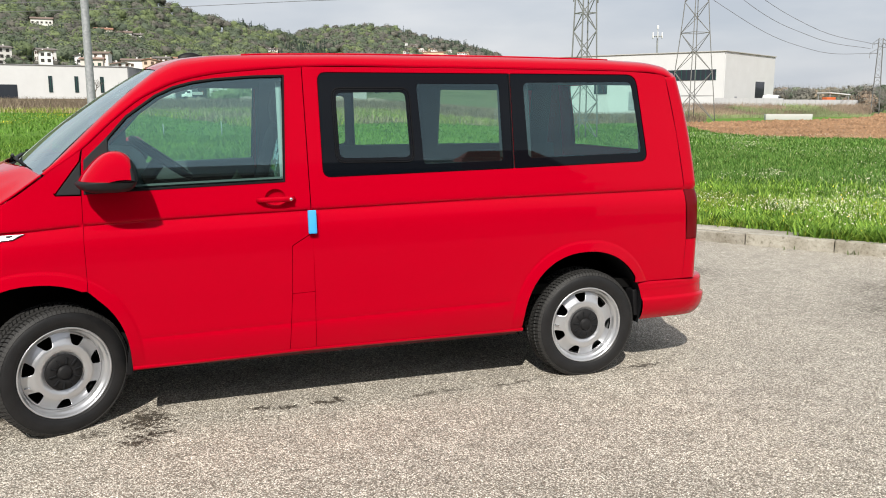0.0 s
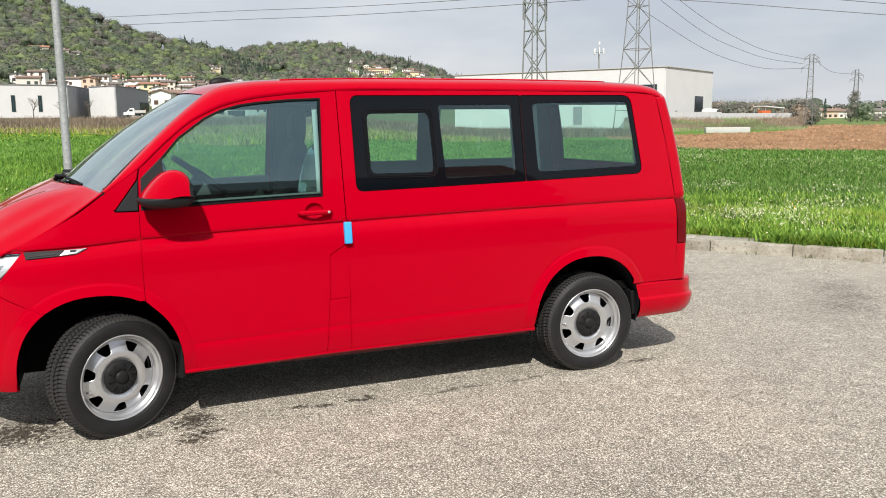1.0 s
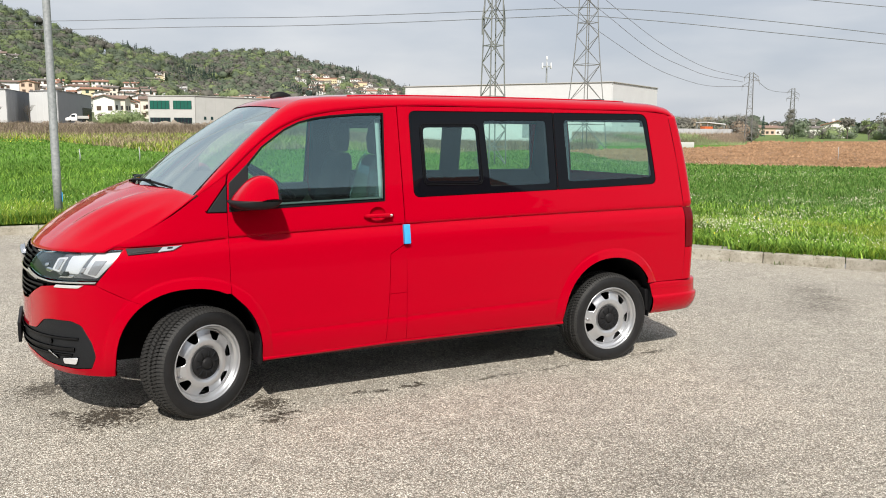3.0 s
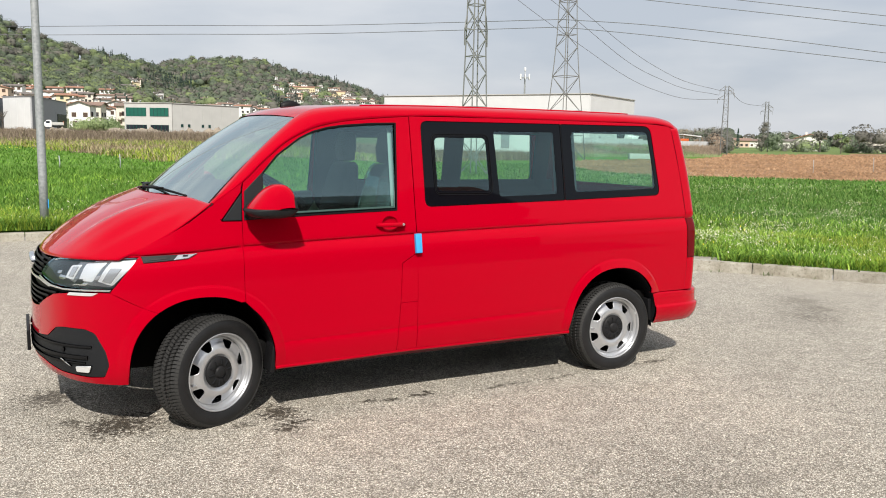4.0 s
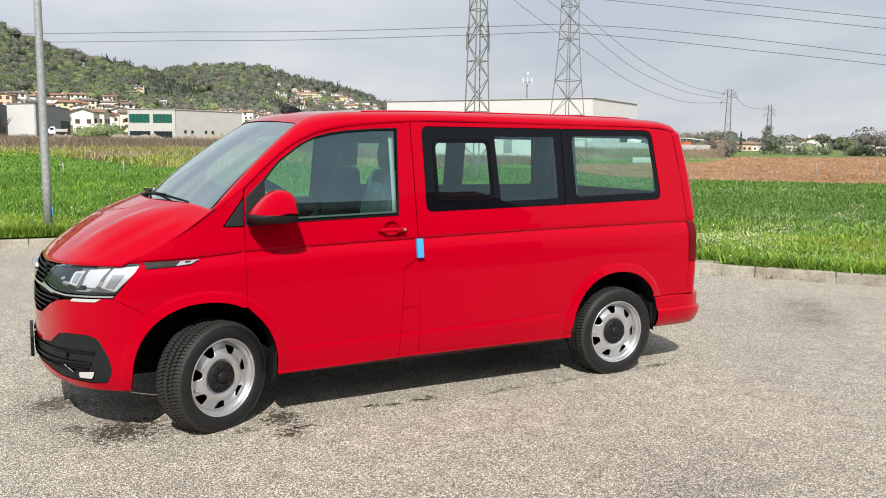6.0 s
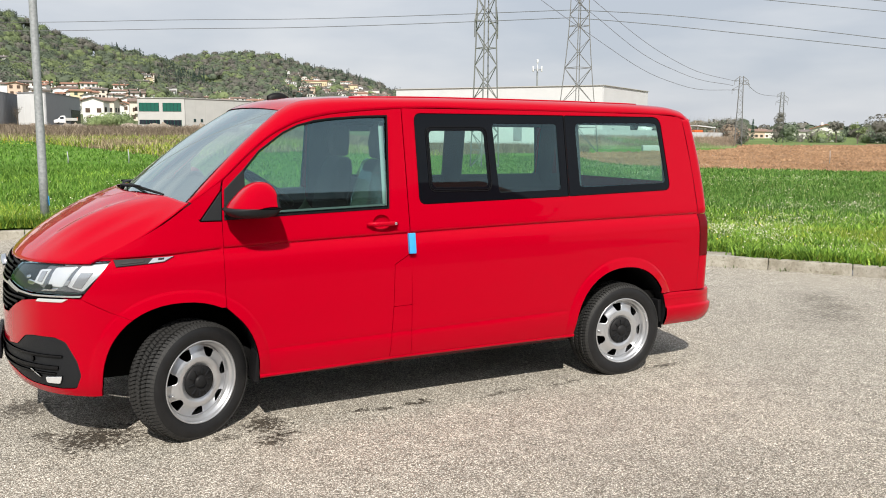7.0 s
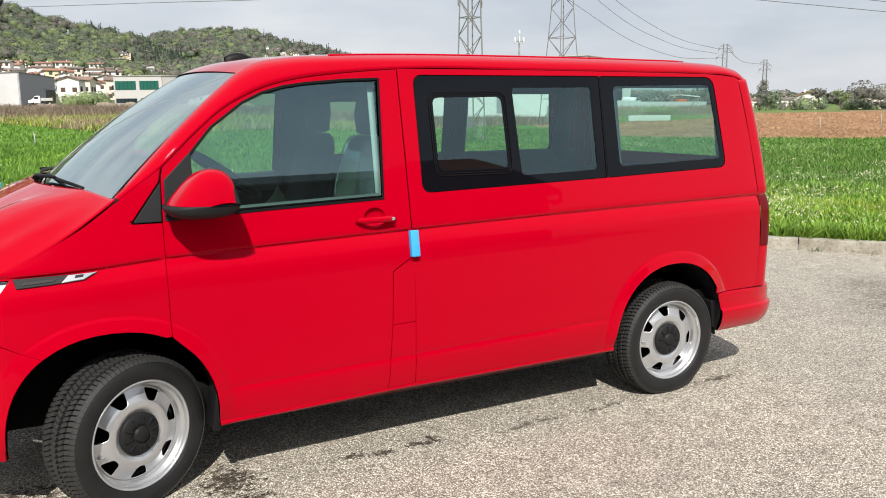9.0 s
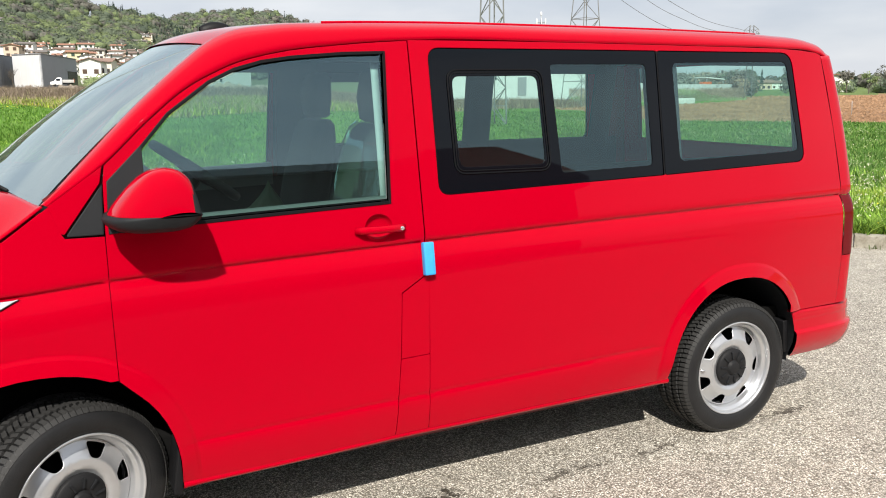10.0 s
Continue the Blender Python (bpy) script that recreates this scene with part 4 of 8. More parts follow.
rows_b = [[screen(-1 + 2 * j / 40, i / 20) for j in range(41)] for i in range(21)]
grid("windscreen", rows_b, M_WSCREEN, van, "sky-reflecting green-tinted windscreen")
band = [-1 + 2 * i / 40 for i in range(41)]
off = Vector((0.004, 0, -0.004))
grid("screen_border", [[screen(v, u) + off for v in band] for u in (-0.02, 0.0, 0.02, 0.045)], M_FRIT, van)
grid("screen_border", [[screen(v, u) + off for v in band] for u in (0.93, 0.95, 0.97, 1.0, 1.02)], M_FRIT, van)
for s in (-1, 1):
    grid("screen_border", [[screen(s * v, i / 20) + off for i in range(21)] for v in (0.965, 0.98, 1.0, 1.015)], M_FRIT, van)


# bonnet
HOODX = table([(0, -0.318), (0.3, -0.300), (0.6, -0.215), (0.85, -0.10), (1.0, -0.034)])


def hood_surf(v, u):
    """The bonnet: v across from -1 to 1, u from its front edge 0 to its rear edge 1."""
    av = abs(v)
    zf = 1.008 + 0.026 * av
    yf = 0.868 * av
    ratio = min(1.0, yf / max(0.2, half_width(NOSE0, zf)))
    xf = NOSE0 + (XN(zf) - NOSE0) * (1 - ratio ** NEXP) ** (1 / NEXP)
    if av > 0.97:
        xf = min(xf, -0.49)
    front = Vector((xf, yf, zf))
    zr = 1.372 - 0.012 * av ** 2 - 0.024 * smooth(0.75, 1.0, av)
    rear = Vector((HOODX(av), 0.912 * av, zr))
    p = front.lerp(rear, u)
    edge_bulge = 0.17 - 0.265 * smooth(0.72, 1.0, av)
    p.z += edge_bulge * u * (1 - u) * (1 + 0.5 * (1 - u)) / 1.12
    p.z += (0.015 * math.exp(-((av - 0.62 - 0.06 * u) / 0.065) ** 2) + 0.009 * math.exp(-((av - 0.90) / 0.04) ** 2)) * math.sin(math.pi * min(1, u * 1.1)) - 0.006 * (1 - smooth(0.25, 0.6, av)) * math.sin(math.pi * u)
    p.y += 0.028 * smooth(0.8, 1, av) * math.sin(math.pi * u)
    p.z += 0.010 * (1 - math.exp(-u / 0.03)) - 0.010
    return Vector((p.x, p.y * (1 if v >= 0 else -1), p.z))


hood_rows = [[hood_surf(-1 + 2 * j / 144, i / 44) for j in range(145)] for i in range(45)]
grid("bonnet", hood_rows, M_RED, van, thick=-0.006)
FENDER_TOP = table([(-0.50, 1.052), (-0.31, 1.148), (-0.15, 1.240), (-0.028, 1.330)])
for s in (-1, 1):
    lip, trough = [], []
    for i in range(41):
        q = hood_surf(s, 0.02 + 0.96 * i / 40)
        zf = FENDER_TOP(q.x)
        lip.append(q + Vector((0, -s * 0.006, -0.007)))
        trough.append(Vector((q.x, s * (half_width(q.x, zf) - 0.004), zf - 0.005)))
    grid("bonnet_gutter", [lip, [(a + b) / 2 + Vector((0, 0, -0.003)) for a, b in zip(lip, trough)], trough], M_RED, van)
# dark well under the screen's foot
grid("cowl", [[hood_surf(-0.97 + 1.94 * j / 40, 0.985) + Vector((0, 0, -0.02)) for j in range(41)],
              [screen(-0.97 + 1.94 * j / 40, 0.0) + Vector((-0.03, 0, -0.028)) for j in range(41)],
              [screen(-0.97 + 1.94 * j / 40, 0.03) + Vector((0.01, 0, -0.006)) for j in range(41)]], M_BLACK, van)
wiper_lines = (((-0.80, 0.03), (-0.5, 0.045), (-0.06, 0.065)), ((-0.05, 0.015), (0.3, 0.04), (0.72, 0.07)))
for (v0, u0), (v1, u1), (v2, u2) in wiper_lines:
    n = Vector((-0.66, 0, 0.75))
    a, b, c = screen(v0, u0) + n * 0.02, screen(v1, u1) + n * 0.03, screen(v2, u2) + n * 0.014
    arm = tube("wiper_arm", [screen(v2, -0.01) + n * 0.02, screen(v2, 0.02) + n * 0.04, b + n * 0.012], [0.013, 0.011, 0.007], M_BLACK, van, seg=6)
    tube("wiper_blade", [a, b, c], [0.006, 0.009, 0.006], M_BLACK, arm, seg=6)

# front bumper, lamps and grille
OUT_NOSE = lambda p: Vector((p.x + 0.1, p.y * 0.6, 0)).normalized()
fa = ARCHES[0]


def both(pts):
    """A half outline from the near side to the middle, closed by its mirror image."""
    return list(pts) + [(2.8 - a, z) for a, z in reversed(pts)]


foot = [(nose_a(x, z), z) for x, z in arch_line(fa, 0.30, 0.318) if x < -0.30 and z < 0.715]
HL = [(nose_a(-0.437, 1.040), 1.040), (0.52, 1.031), (0.80, 1.022), (1.00, 1.008), (1.06, 0.955), (1.095, 0.908), (1.0, 0.887), (0.91, 0.872), (0.80, 0.864), (0.58, 0.862), (0.432, 0.866)]
upper = [(nose_a(-0.3575, 0.7218), 0.7218), (nose_a(-0.4308, 0.7503), 0.7503), (nose_a(-0.6003, 0.8402), 0.8402), (0.52, 0.842), (0.72, 0.832), (0.90, 0.812), (1.00, 0.775), (1.12, 0.715), (1.25, 0.700)]
lower = [(0.42, 0.296), (0.75, 0.300), (1.05, 0.318), (1.40, 0.325)]
half = [p for p in foot] + upper
ring = half + [(2.8 - a, z) for a, z in reversed(half)] + [(2.8 - a, z) for a, z in lower] + lower[::-1]
INS = rounded([(0.455, 0.42), (0.475, 0.50), (0.545, 0.605), (0.62, 0.628), (0.80, 0.628), (0.88, 0.618), (0.98, 0.555), (1.12, 0.540), (1.68, 0.540), (1.82, 0.555), (1.92, 0.618), (2.0, 0.628), (2.18, 0.628), (2.255, 0.605), (2.325, 0.50), (2.345, 0.42), (2.30, 0.345), (2.18, 0.338), (1.95, 0.352), (1.72, 0.395), (1.08, 0.395), (0.85, 0.352), (0.62, 0.338), (0.50, 0.345)], 0.02)
bumper = panel("front_bumper", ring, nose, M_RED, van, [INS], out=OUT_NOSE, step=0.032, lift=0.0, lines=[[(nose_a(x, z), z) for x, z in arch_line(fa, 0.32, 0.32, 48, 1 + g / 0.43) if x < -0.35] for g in (0.02, 0.05, 0.057, 0.064, 0.08)])
panel("bumper_insert", inset(densify(INS, 0.03), 0.002), nose, M_TRIM, bumper, out=OUT_NOSE, step=0.03, depth=0.03, lift=-0.004, label="charcoal plastic lower grille with lamp surrounds")
for m_ in (lambda a: a, lambda a: 2.8 - a):
    for z0, z1, a0, a1 in ((0.520, 0.530, 0.57, 1.38), (0.452, 0.470, 0.60, 1.38), (0.425, 0.432, 0.62, 1.38)):
        pts = [(m_(a0), z0), (m_(a1), z0), (m_(a1), z1), (m_(a0), z1)]
        panel("grille_rib", pts, nose, M_BLACK, bumper, out=OUT_NOSE, depth=0.03, lift=0.008, edge=0.002)
    panel("parking_sensor", [(m_(0.80) + 0.013 * math.cos(math.pi * k / 6), 0.497 + 0.013 * math.sin(math.pi * k / 6)) for k in range(12)], nose, M_BLACK, bumper, out=OUT_NOSE, depth=0.012, lift=0.009, edge=0.002, step=0.02)
    lamp = panel("fog_lamp", rounded([(m_(0.575), 0.415), (m_(0.70), 0.405), (m_(0.70), 0.372), (m_(0.60), 0.372)], 0.012), nose, M_REFL, bumper, out=OUT_NOSE, depth=0.02, lift=0.008, label="clear fog lamp with a bright reflector")
    panel("lamp_trim", rounded([(m_(0.735), 0.402), (m_(0.75), 0.402), (m_(0.83), 0.440), (m_(0.815), 0.442)], 0.003), nose, M_CHROME, bumper, out=OUT_NOSE, depth=0.012, lift=0.008, edge=0.002, step=0.02)
    # headlight: dark housing, bright bowls and a clear lens
    hl = [(m_(a), z) for a, z in HL]
    house = panel("headlight", hl, nose, M_HOUSE, van, out=OUT_NOSE, depth=0.02, lift=-0.016, label="clear headlight with bright reflectors in a dark housing")
    panel("lamp_bowl", [(m_(a), z) for a, z in ((0.272, 1.033), (0.72, 1.016), (0.80, 0.915), (0.70, 0.884), (0.445, 0.874))], nose, M_BOWL, house, out=OUT_NOSE, depth=0.006, lift=-0.0135, edge=0.002, step=0.025)
    for zone, mt in (([(0.278, 1.034), (0.475, 1.026), (0.540, 0.905), (0.435, 0.880)], M_REFL), ([(0.50, 1.019), (0.655, 1.008), (0.685, 0.905), (0.575, 0.90)], M_REFL), ([(0.685, 1.0), (0.775, 0.992), (0.81, 0.915), (0.73, 0.905)], M_REFL), ([(0.60, 0.895), (0.70, 0.89), (0.74, 0.875), (0.62, 0.876)], M_CHROME), ([(0.79, 0.925), (0.87, 0.93), (0.88, 0.905), (0.82, 0.90)], M_CHROME), ([(0.42, 1.027), (0.60, 1.0235), (0.60, 1.019), (0.43, 1.0215)], M_REFL), ([(0.855, 0.955), (0.90, 0.95), (0.905, 0.93), (0.86, 0.935)], M_CHROME)):
        panel("reflector", rounded([(m_(a), z) for a, z in zone], 0.012), nose, mt, house, out=OUT_NOSE, depth=0.010, lift=-0.010, edge=0.004, step=0.02)
    for zone, mt in (([(0.385, 0.985), (0.462, 0.982), (0.505, 0.905), (0.445, 0.895)], M_FACET), ([(0.705, 0.985), (0.752, 0.981), (0.776, 0.925), (0.735, 0.92)], M_FACET), ([(0.515, 0.94), (0.548, 0.938), (0.566, 0.912), (0.535, 0.91)], M_FACET), ([(0.645, 0.915), (0.69, 0.913), (0.715, 0.885), (0.655, 0.886)], M_HOUSE)):
        panel("facet", rounded([(m_(a), z) for a, z in zone], 0.006), nose, mt, house, out=OUT_NOSE, depth=0.006, lift=-0.0055, edge=0.003, step=0.02)
    panel("lens", inset(densify(hl, 0.03), 0.001), nose, M_LENS, house, out=OUT_NOSE, depth=0.01, edge=0.003, lift=0.002)
    strip = [(0.435, 0.861), (0.80, 0.855), (0.93, 0.865), (1.02, 0.882), (1.10, 0.899), (1.12, 0.891), (1.03, 0.871), (0.94, 0.853), (0.80, 0.8455), (0.445, 0.850)]
    panel("chrome_strip", [(m_(a), z) for a, z in strip], nose, M_CHROME, house, out=OUT_NOSE, depth=0.015, lift=0.006, edge=0.002, step=0.02)
    panel("day_lamp", rounded([(m_(0.52), 0.840), (m_(0.74), 0.836), (m_(0.76), 0.818), (m_(0.56), 0.822)], 0.006), nose, M_REFL, house, out=OUT_NOSE, depth=0.01, lift=0.006, edge=0.002, step=0.02)
# radiator grille
GR = both([(1.12, 0.705), (1.0, 0.770), (0.90, 0.806), (0.78, 0.838), (0.93, 0.850), (1.02, 0.872), (1.105, 0.893), (1.10, 0.912), (1.066, 0.957), (1.012, 1.007), (1.2, 1.009)])
grille = panel("grille", GR, nose, M_BLACK, van, out=OUT_NOSE, depth=0.02, lift=-0.02, label="black slatted radiator grille with chrome strips")
for i, (z, hw) in enumerate(((0.735, 0.27), (0.765, 0.36), (0.795, 0.44), (0.822, 0.53), (0.905, 0.33), (0.935, 0.30), (0.962, 0.31), (0.988, 0.27))):
    pts = [(1.4 - hw, z - 0.006), (1.4 + hw, z - 0.006), (1.4 + hw, z + 0.006), (1.4 - hw, z + 0.006)]
    panel("slat", pts, nose, M_BLACK, grille, out=OUT_NOSE, depth=0.03, lift=0.004, edge=0.003, step=0.025)
panel("chrome_strip", [(0.94, 0.846), (1.4 - 0.3, 0.872), (1.4 + 0.3, 0.872), (1.86, 0.846), (1.86, 0.858), (1.7, 0.886), (1.1, 0.886), (0.94, 0.858)], nose, M_CHROME, grille, out=OUT_NOSE, depth=0.03, lift=0.008, edge=0.003, step=0.025)
v_, f_ = lathe([(0.0, -0.012), (0.04, -0.012), (0.058, -0.010), (0.066, 0.0), (0.066, 0.02)], 32)
badge = part("round_badge", mesh_of("round_badge", v_, f_, M_CHROME), grille, "plain round chrome badge")
badge.matrix_local = pose(XN(0.92) - 0.006, 0, 0.925, 8, 0, -90)
plate = box("number_plate_holder", (0.02, 0.53, 0.125), (-1.018, 0, 0.475), M_BLACK, van, "dark plate holder on the bumper", bevel=0.004)
# side badge on the fender
for s in (-1, 1):
    strip = [(-0.432, 1.046), (-0.422, 1.008), (-0.18, 1.026), (-0.126, 1.052), (-0.25, 1.050)]
    tag = panel("side_badge", strip, side(s), M_TRIM, van, out=OUT_SIDE[s], depth=0.01, lift=0.008, edge=0.003, step=0.02, label="charcoal and chrome side badge")
    panel("badge_tip", [(-0.262, 1.0205), (-0.18, 1.0275), (-0.128, 1.0515), (-0.235, 1.0475)], side(s), M_CHROME, tag, out=OUT_SIDE[s], depth=0.01, lift=0.0105, edge=0.002, step=0.02)
    panel("badge_bar", [(-0.405, 1.018), (-0.285, 1.027), (-0.275, 1.039), (-0.395, 1.032)], side(s), M_BLACK, tag, out=OUT_SIDE[s], depth=0.006, lift=0.0105, edge=0.001, step=0.02)
    panel("badge_bar", [(-0.212, 1.034), (-0.182, 1.036), (-0.178, 1.045), (-0.208, 1.044)], side(s), M_TRIM, tag, out=OUT_SIDE[s], depth=0.006, lift=0.013, edge=0.001, step=0.02)

# tail: rounded corners, tailgate with its window, lamps, bumper
XR = table([(0.30, 3.84), (0.6, 3.805), (1.15, 3.79), (1.4, 3.765), (1.8, 3.68), (1.88, 3.65), (1.935, 3.60)])


def tail(a, z):
    """The rear skin: a from 0 at the near side to 2 at the far side."""
    xs, xr = XS(z), XR(z)
    w = half_width(xs, min(z, 1.87)) - 0.25 * max(0, z - 1.87)
    phi = a * math.pi / 2
    c, s_ = math.cos(phi), math.sin(phi)
    n = 5.5
    y = -w * abs(c) ** (2 / n) * (1 if c > 0 else -1)
    return Vector((xs + (xr - xs) * abs(s_) ** (2 / n), y, z))


def under_roof(p):
    """Keeps a point of the tail below the roof's line."""
    y = abs(p.y)
    top = 1.932 - 0.02 * (y / 0.69) ** 2.4 if y < 0.69 else 1.912 - (y - 0.69) / 0.14 * 0.062
    p.z = min(p.z, top)
    return p


for s in (-1, 1):
    rows = []
    for i in range(31):
        z = 1.155 + (1.905 - 1.155) * i / 30
        rows.append([under_roof(tail(0.55 * (j / 24) ** 1.5, z)) for j in range(25)])
    rows = [[Vector((p.x, -s * p.y, p.z)) for p in r] for r in rows]
    grid("rear_post", rows, M_RED, van)
    rows = [[tail(0.55 * (j / 24) ** 1.5, 0.585 + 0.255 * i / 8) for j in range(25)] for i in range(9)]
    grid("rear_corner", [[Vector((p.x, -s * p.y, p.z)) for p in r] for r in rows], M_RED, van)
    rows = [[tail(0.35 * (j / 20) ** 1.5, 0.845 + 0.309 * i / 12) + Vector((0.0015, 0, 0)) for j in range(21)] for i in range(13)]
    lamp = grid("tail_lamp", [[Vector((p.x, -s * (p.y - 0.002), p.z)) for p in r] for r in rows], M_TAIL, van, "dark red tail lamp")
rows = [[tail(0.5 + j / 20, z) for j in range(21)] for z in (0.585, 0.8, 1.0, 1.2, 1.37)]
gate = grid("tailgate", rows, M_RED, van)
grid("tailgate_top", [[under_roof(tail(0.5 + j / 20, z)) for j in range(21)] for z in (1.835, 1.87, 1.905, 1.93, 1.945)], M_RED, gate)
grid("tailgate_window", [[tail(0.48 + 1.04 * j / 30, z) for j in range(31)] for z in (1.36, 1.5, 1.65, 1.8, 1.84)], M_PRIV, gate, "tinted tailgate window")


def arch_back(z):
    return ARCHES[1][0] + ARCHES[1][2] * max(0.0, 1 - abs((z - ARCHES[1][1]) / ARCHES[1][3]) ** 2.2) ** (1 / 2.2)


BULGE = table([(0.33, -0.02), (0.36, 0.0), (0.42, 0.014), (0.455, 0.014), (0.468, 0.010), (0.474, 0.0), (0.53, -0.002), (0.538, 0.0), (0.548, -0.002), (0.56, -0.001), (0.575, -0.004), (0.583, -0.016)])


def tail_bumper(a, z):
    phi = a * math.pi / 2
    c, s_ = math.cos(phi), math.sin(phi)
    n = 6.0
    w = 0.950 - 0.012 * smooth(0.48, 0.34, z) - 0.012
    x0 = arch_back(z) + 0.001
    t = abs(s_) ** (2 / n)
    x = x0 + (3.94 + BULGE(z) - x0) * t
    return Vector((x, -(w + BULGE(z) + 0.014 * (1 - smooth(3.3, 3.75, x))) * abs(c) ** (2 / n) * (1 if c > 0 else -1), z))


zs = [0.33, 0.345, 0.36, 0.39, 0.42, 0.44, 0.455, 0.462, 0.468, 0.474, 0.48, 0.50, 0.52, 0.53, 0.538, 0.545, 0.552, 0.56, 0.57, 0.578, 0.583]
rows = []
for z in zs:
    r = []
    for j in range(121):
        u = j / 120
        u = u if u <= 0.5 else 1 - u
        a = 1.0 * (2 * u) ** 3.2
        p = tail_bumper(a if j <= 60 else 2 - a, z)
        r.append(p)
    rows.append(r)
rows.append([Vector((p.x - 0.16 * smooth(3.55, 3.9, p.x), p.y * 0.975, 0.5855)) for p in rows[-1]])
back_bumper = grid("rear_bumper", rows, M_RED, van)
grid("bumper_underside", [[tail_bumper(2 * j / 60, 0.33) for j in range(61)], [Vector((3.4, tail_bumper(2 * j / 60, 0.33).y * 0.9, 0.33)) for j in range(61)]], M_BLACK, back_bumper)

# underbody and wheel wells
box("underbody", (3.6, 1.5, 0.20), (1.5, 0, 0.36), M_DARK, van, bevel=0.03)
box("axle", (0.10, 1.3, 0.10), (2.97, 0, 0.31), M_DARK, van, bevel=0.03)
for a in ARCHES:
    for s in (-1, 1):
        pts = arch_line(a, 0.30, 0.30, 30, 1.012)
        rows = [[Vector((x, s * y, z)) for x, z in pts] for y in (0.925, 0.90, 0.80, 0.62, 0.52)]
        for i, r in enumerate(rows):
            for p in r:
                if i == 0:
                    p.y = s * (half_width(p.x, p.z) - 0.012)
        liner = grid("wheel_liner", rows, M_TRIM, van)
        fan = [[Vector((x, s * 0.52, z)) for x, z in pts], [Vector((a[0], s * 0.52, 0.3)) for _ in pts]]
        grid("liner_wall", fan, M_DARK, liner)
    # mud flap behind the front edge
box("mud_guard", (0.03, 0.16, 0.17), (0.318, -0.86, 0.37), M_BLACK, van, bevel=0.006, rot=(0, 8, 0))
box("mud_guard", (0.03, 0.18, 0.17), (3.335, -0.825, 0.44), M_BLACK, van, bevel=0.006, rot=(0, -6, 0))


# wheels
def build_wheel():
    """A steel wheel with its tyre, axis along y, outer face towards -y."""
    wheel = thing("wheel", "", "")
    R, half_w = 0.328, 0.108
    prof = [(0.222, -0.086), (0.226, -0.098), (0.232, -0.103), (0.245, -0.110), (0.262, -0.1145), (0.278, -0.1145), (0.292, -0.111), (0.303, -0.105), (0.312, -0.097), (0.318, -0.086),
            (0.313, -0.075), (0.313, 0.0), (0.313, 0.075), (0.318, 0.086), (0.312, 0.097), (0.292, 0.112), (0.262, 0.114), (0.226, 0.098), (0.222, 0.07)]
    v, f = lathe(prof, 96)
    part("tyre", mesh_of("tyre", v, f, M_TYRE), wheel, "black rubber tyre")
    # tread blocks
    bm = bmesh.new()
    for k in range(92):
        for row, (y, w, tw) in enumerate(((-0.083, 0.026, 8), (-0.047, 0.030, 24), (-0.0, 0.034, -20), (0.047, 0.030, 24), (0.083, 0.026, 8))):
            t = 2 * math.pi * (k + 0.5 * (row % 2)) / 92
            drop = 0.006 if abs(y) > 0.08 else 0.0
            m = Matrix.Rotation(-t, 4, "Y") @ Matrix.Translation((R - 0.006 - drop, y, 0)) @ Matrix.Rotation(radians(tw), 4, "X") @ Matrix.Rotation(radians(-16 if y < -0.08 else 16 if y > 0.08 else 0), 4, "Z")
            bmesh.ops.create_cube(bm, size=1, matrix=m @ Matrix.Diagonal((0.012, w, 0.0155, 1)))
        t = 2 * math.pi * k / 92
        m = Matrix.Rotation(-t, 4, "Y") @ Matrix.Translation((0.3085, -0.1, 0)) @ Matrix.Rotation(radians(-52), 4, "Z")
        bmesh.ops.create_cube(bm, size=1, matrix=m @ Matrix.Diagonal((0.006, 0.020, 0.018, 1)))
    part("tread", from_bm("tread", bm, M_TREAD), wheel, "dusty tread blocks")
    # raised ring and plain marks on the side wall
    v, f = lathe([(0.236, -0.1055), (0.239, -0.1085), (0.242, -0.1085)], 96)
    part("bead_ring", mesh_of("bead_ring", v, f, M_TYRE), wheel)
    # rim
    prof = [(0.2245, -0.088), (0.229, -0.097), (0.2275, -0.103), (0.222, -0.1035), (0.2175, -0.098), (0.2155, -0.088), (0.212, -0.080), (0.204, -0.077), (0.200, -0.070), (0.1965, -0.05), (0.190, 0.0), (0.190, 0.08), (0.21, 0.09)]
    v, f = lathe(prof, 96)
    rim = part("rim", mesh_of("rim", v, f, M_SILVER), wheel, "silver lacquered steel rim")
    depth = table([(0.0, -0.062), (0.075, -0.062), (0.095, -0.070), (0.115, -0.079), (0.135, -0.079), (0.155, -0.071), (0.175, -0.060), (0.197, -0.052)])

    def disc(a, b):
        return Vector((a, depth(math.hypot(a, b)), b))
    circle = lambda r, n: [(r * math.cos(2 * math.pi * i / n), r * math.sin(2 * math.pi * i / n)) for i in range(n)]
    slots = []
    for k in range(7):
        t = 2 * math.pi * k / 7 + radians(18)
        c, s = math.cos(t), math.sin(t)
        quad = [(0.140, -0.017), (0.140, 0.017), (0.187, 0.039), (0.190, 0.0), (0.187, -0.039)]
        slots.append(rounded([(r * c - q * s, r * s + q * c) for r, q in quad], [0.014, 0.014, 0.012, 0.0, 0.012]))
    panel("disc", circle(0.1965, 80), disc, M_SILVER, wheel, slots + [circle(0.06, 40)], out=lambda p: Vector((0, -1, 0)), step=0.012, depth=0.010, edge=0.003)
    v, f = lathe([(0.19, 0.0), (0.05, 0.02), (0.0, 0.02)], 48)
    part("brake", mesh_of("brake", v, f, M_DARK), wheel)
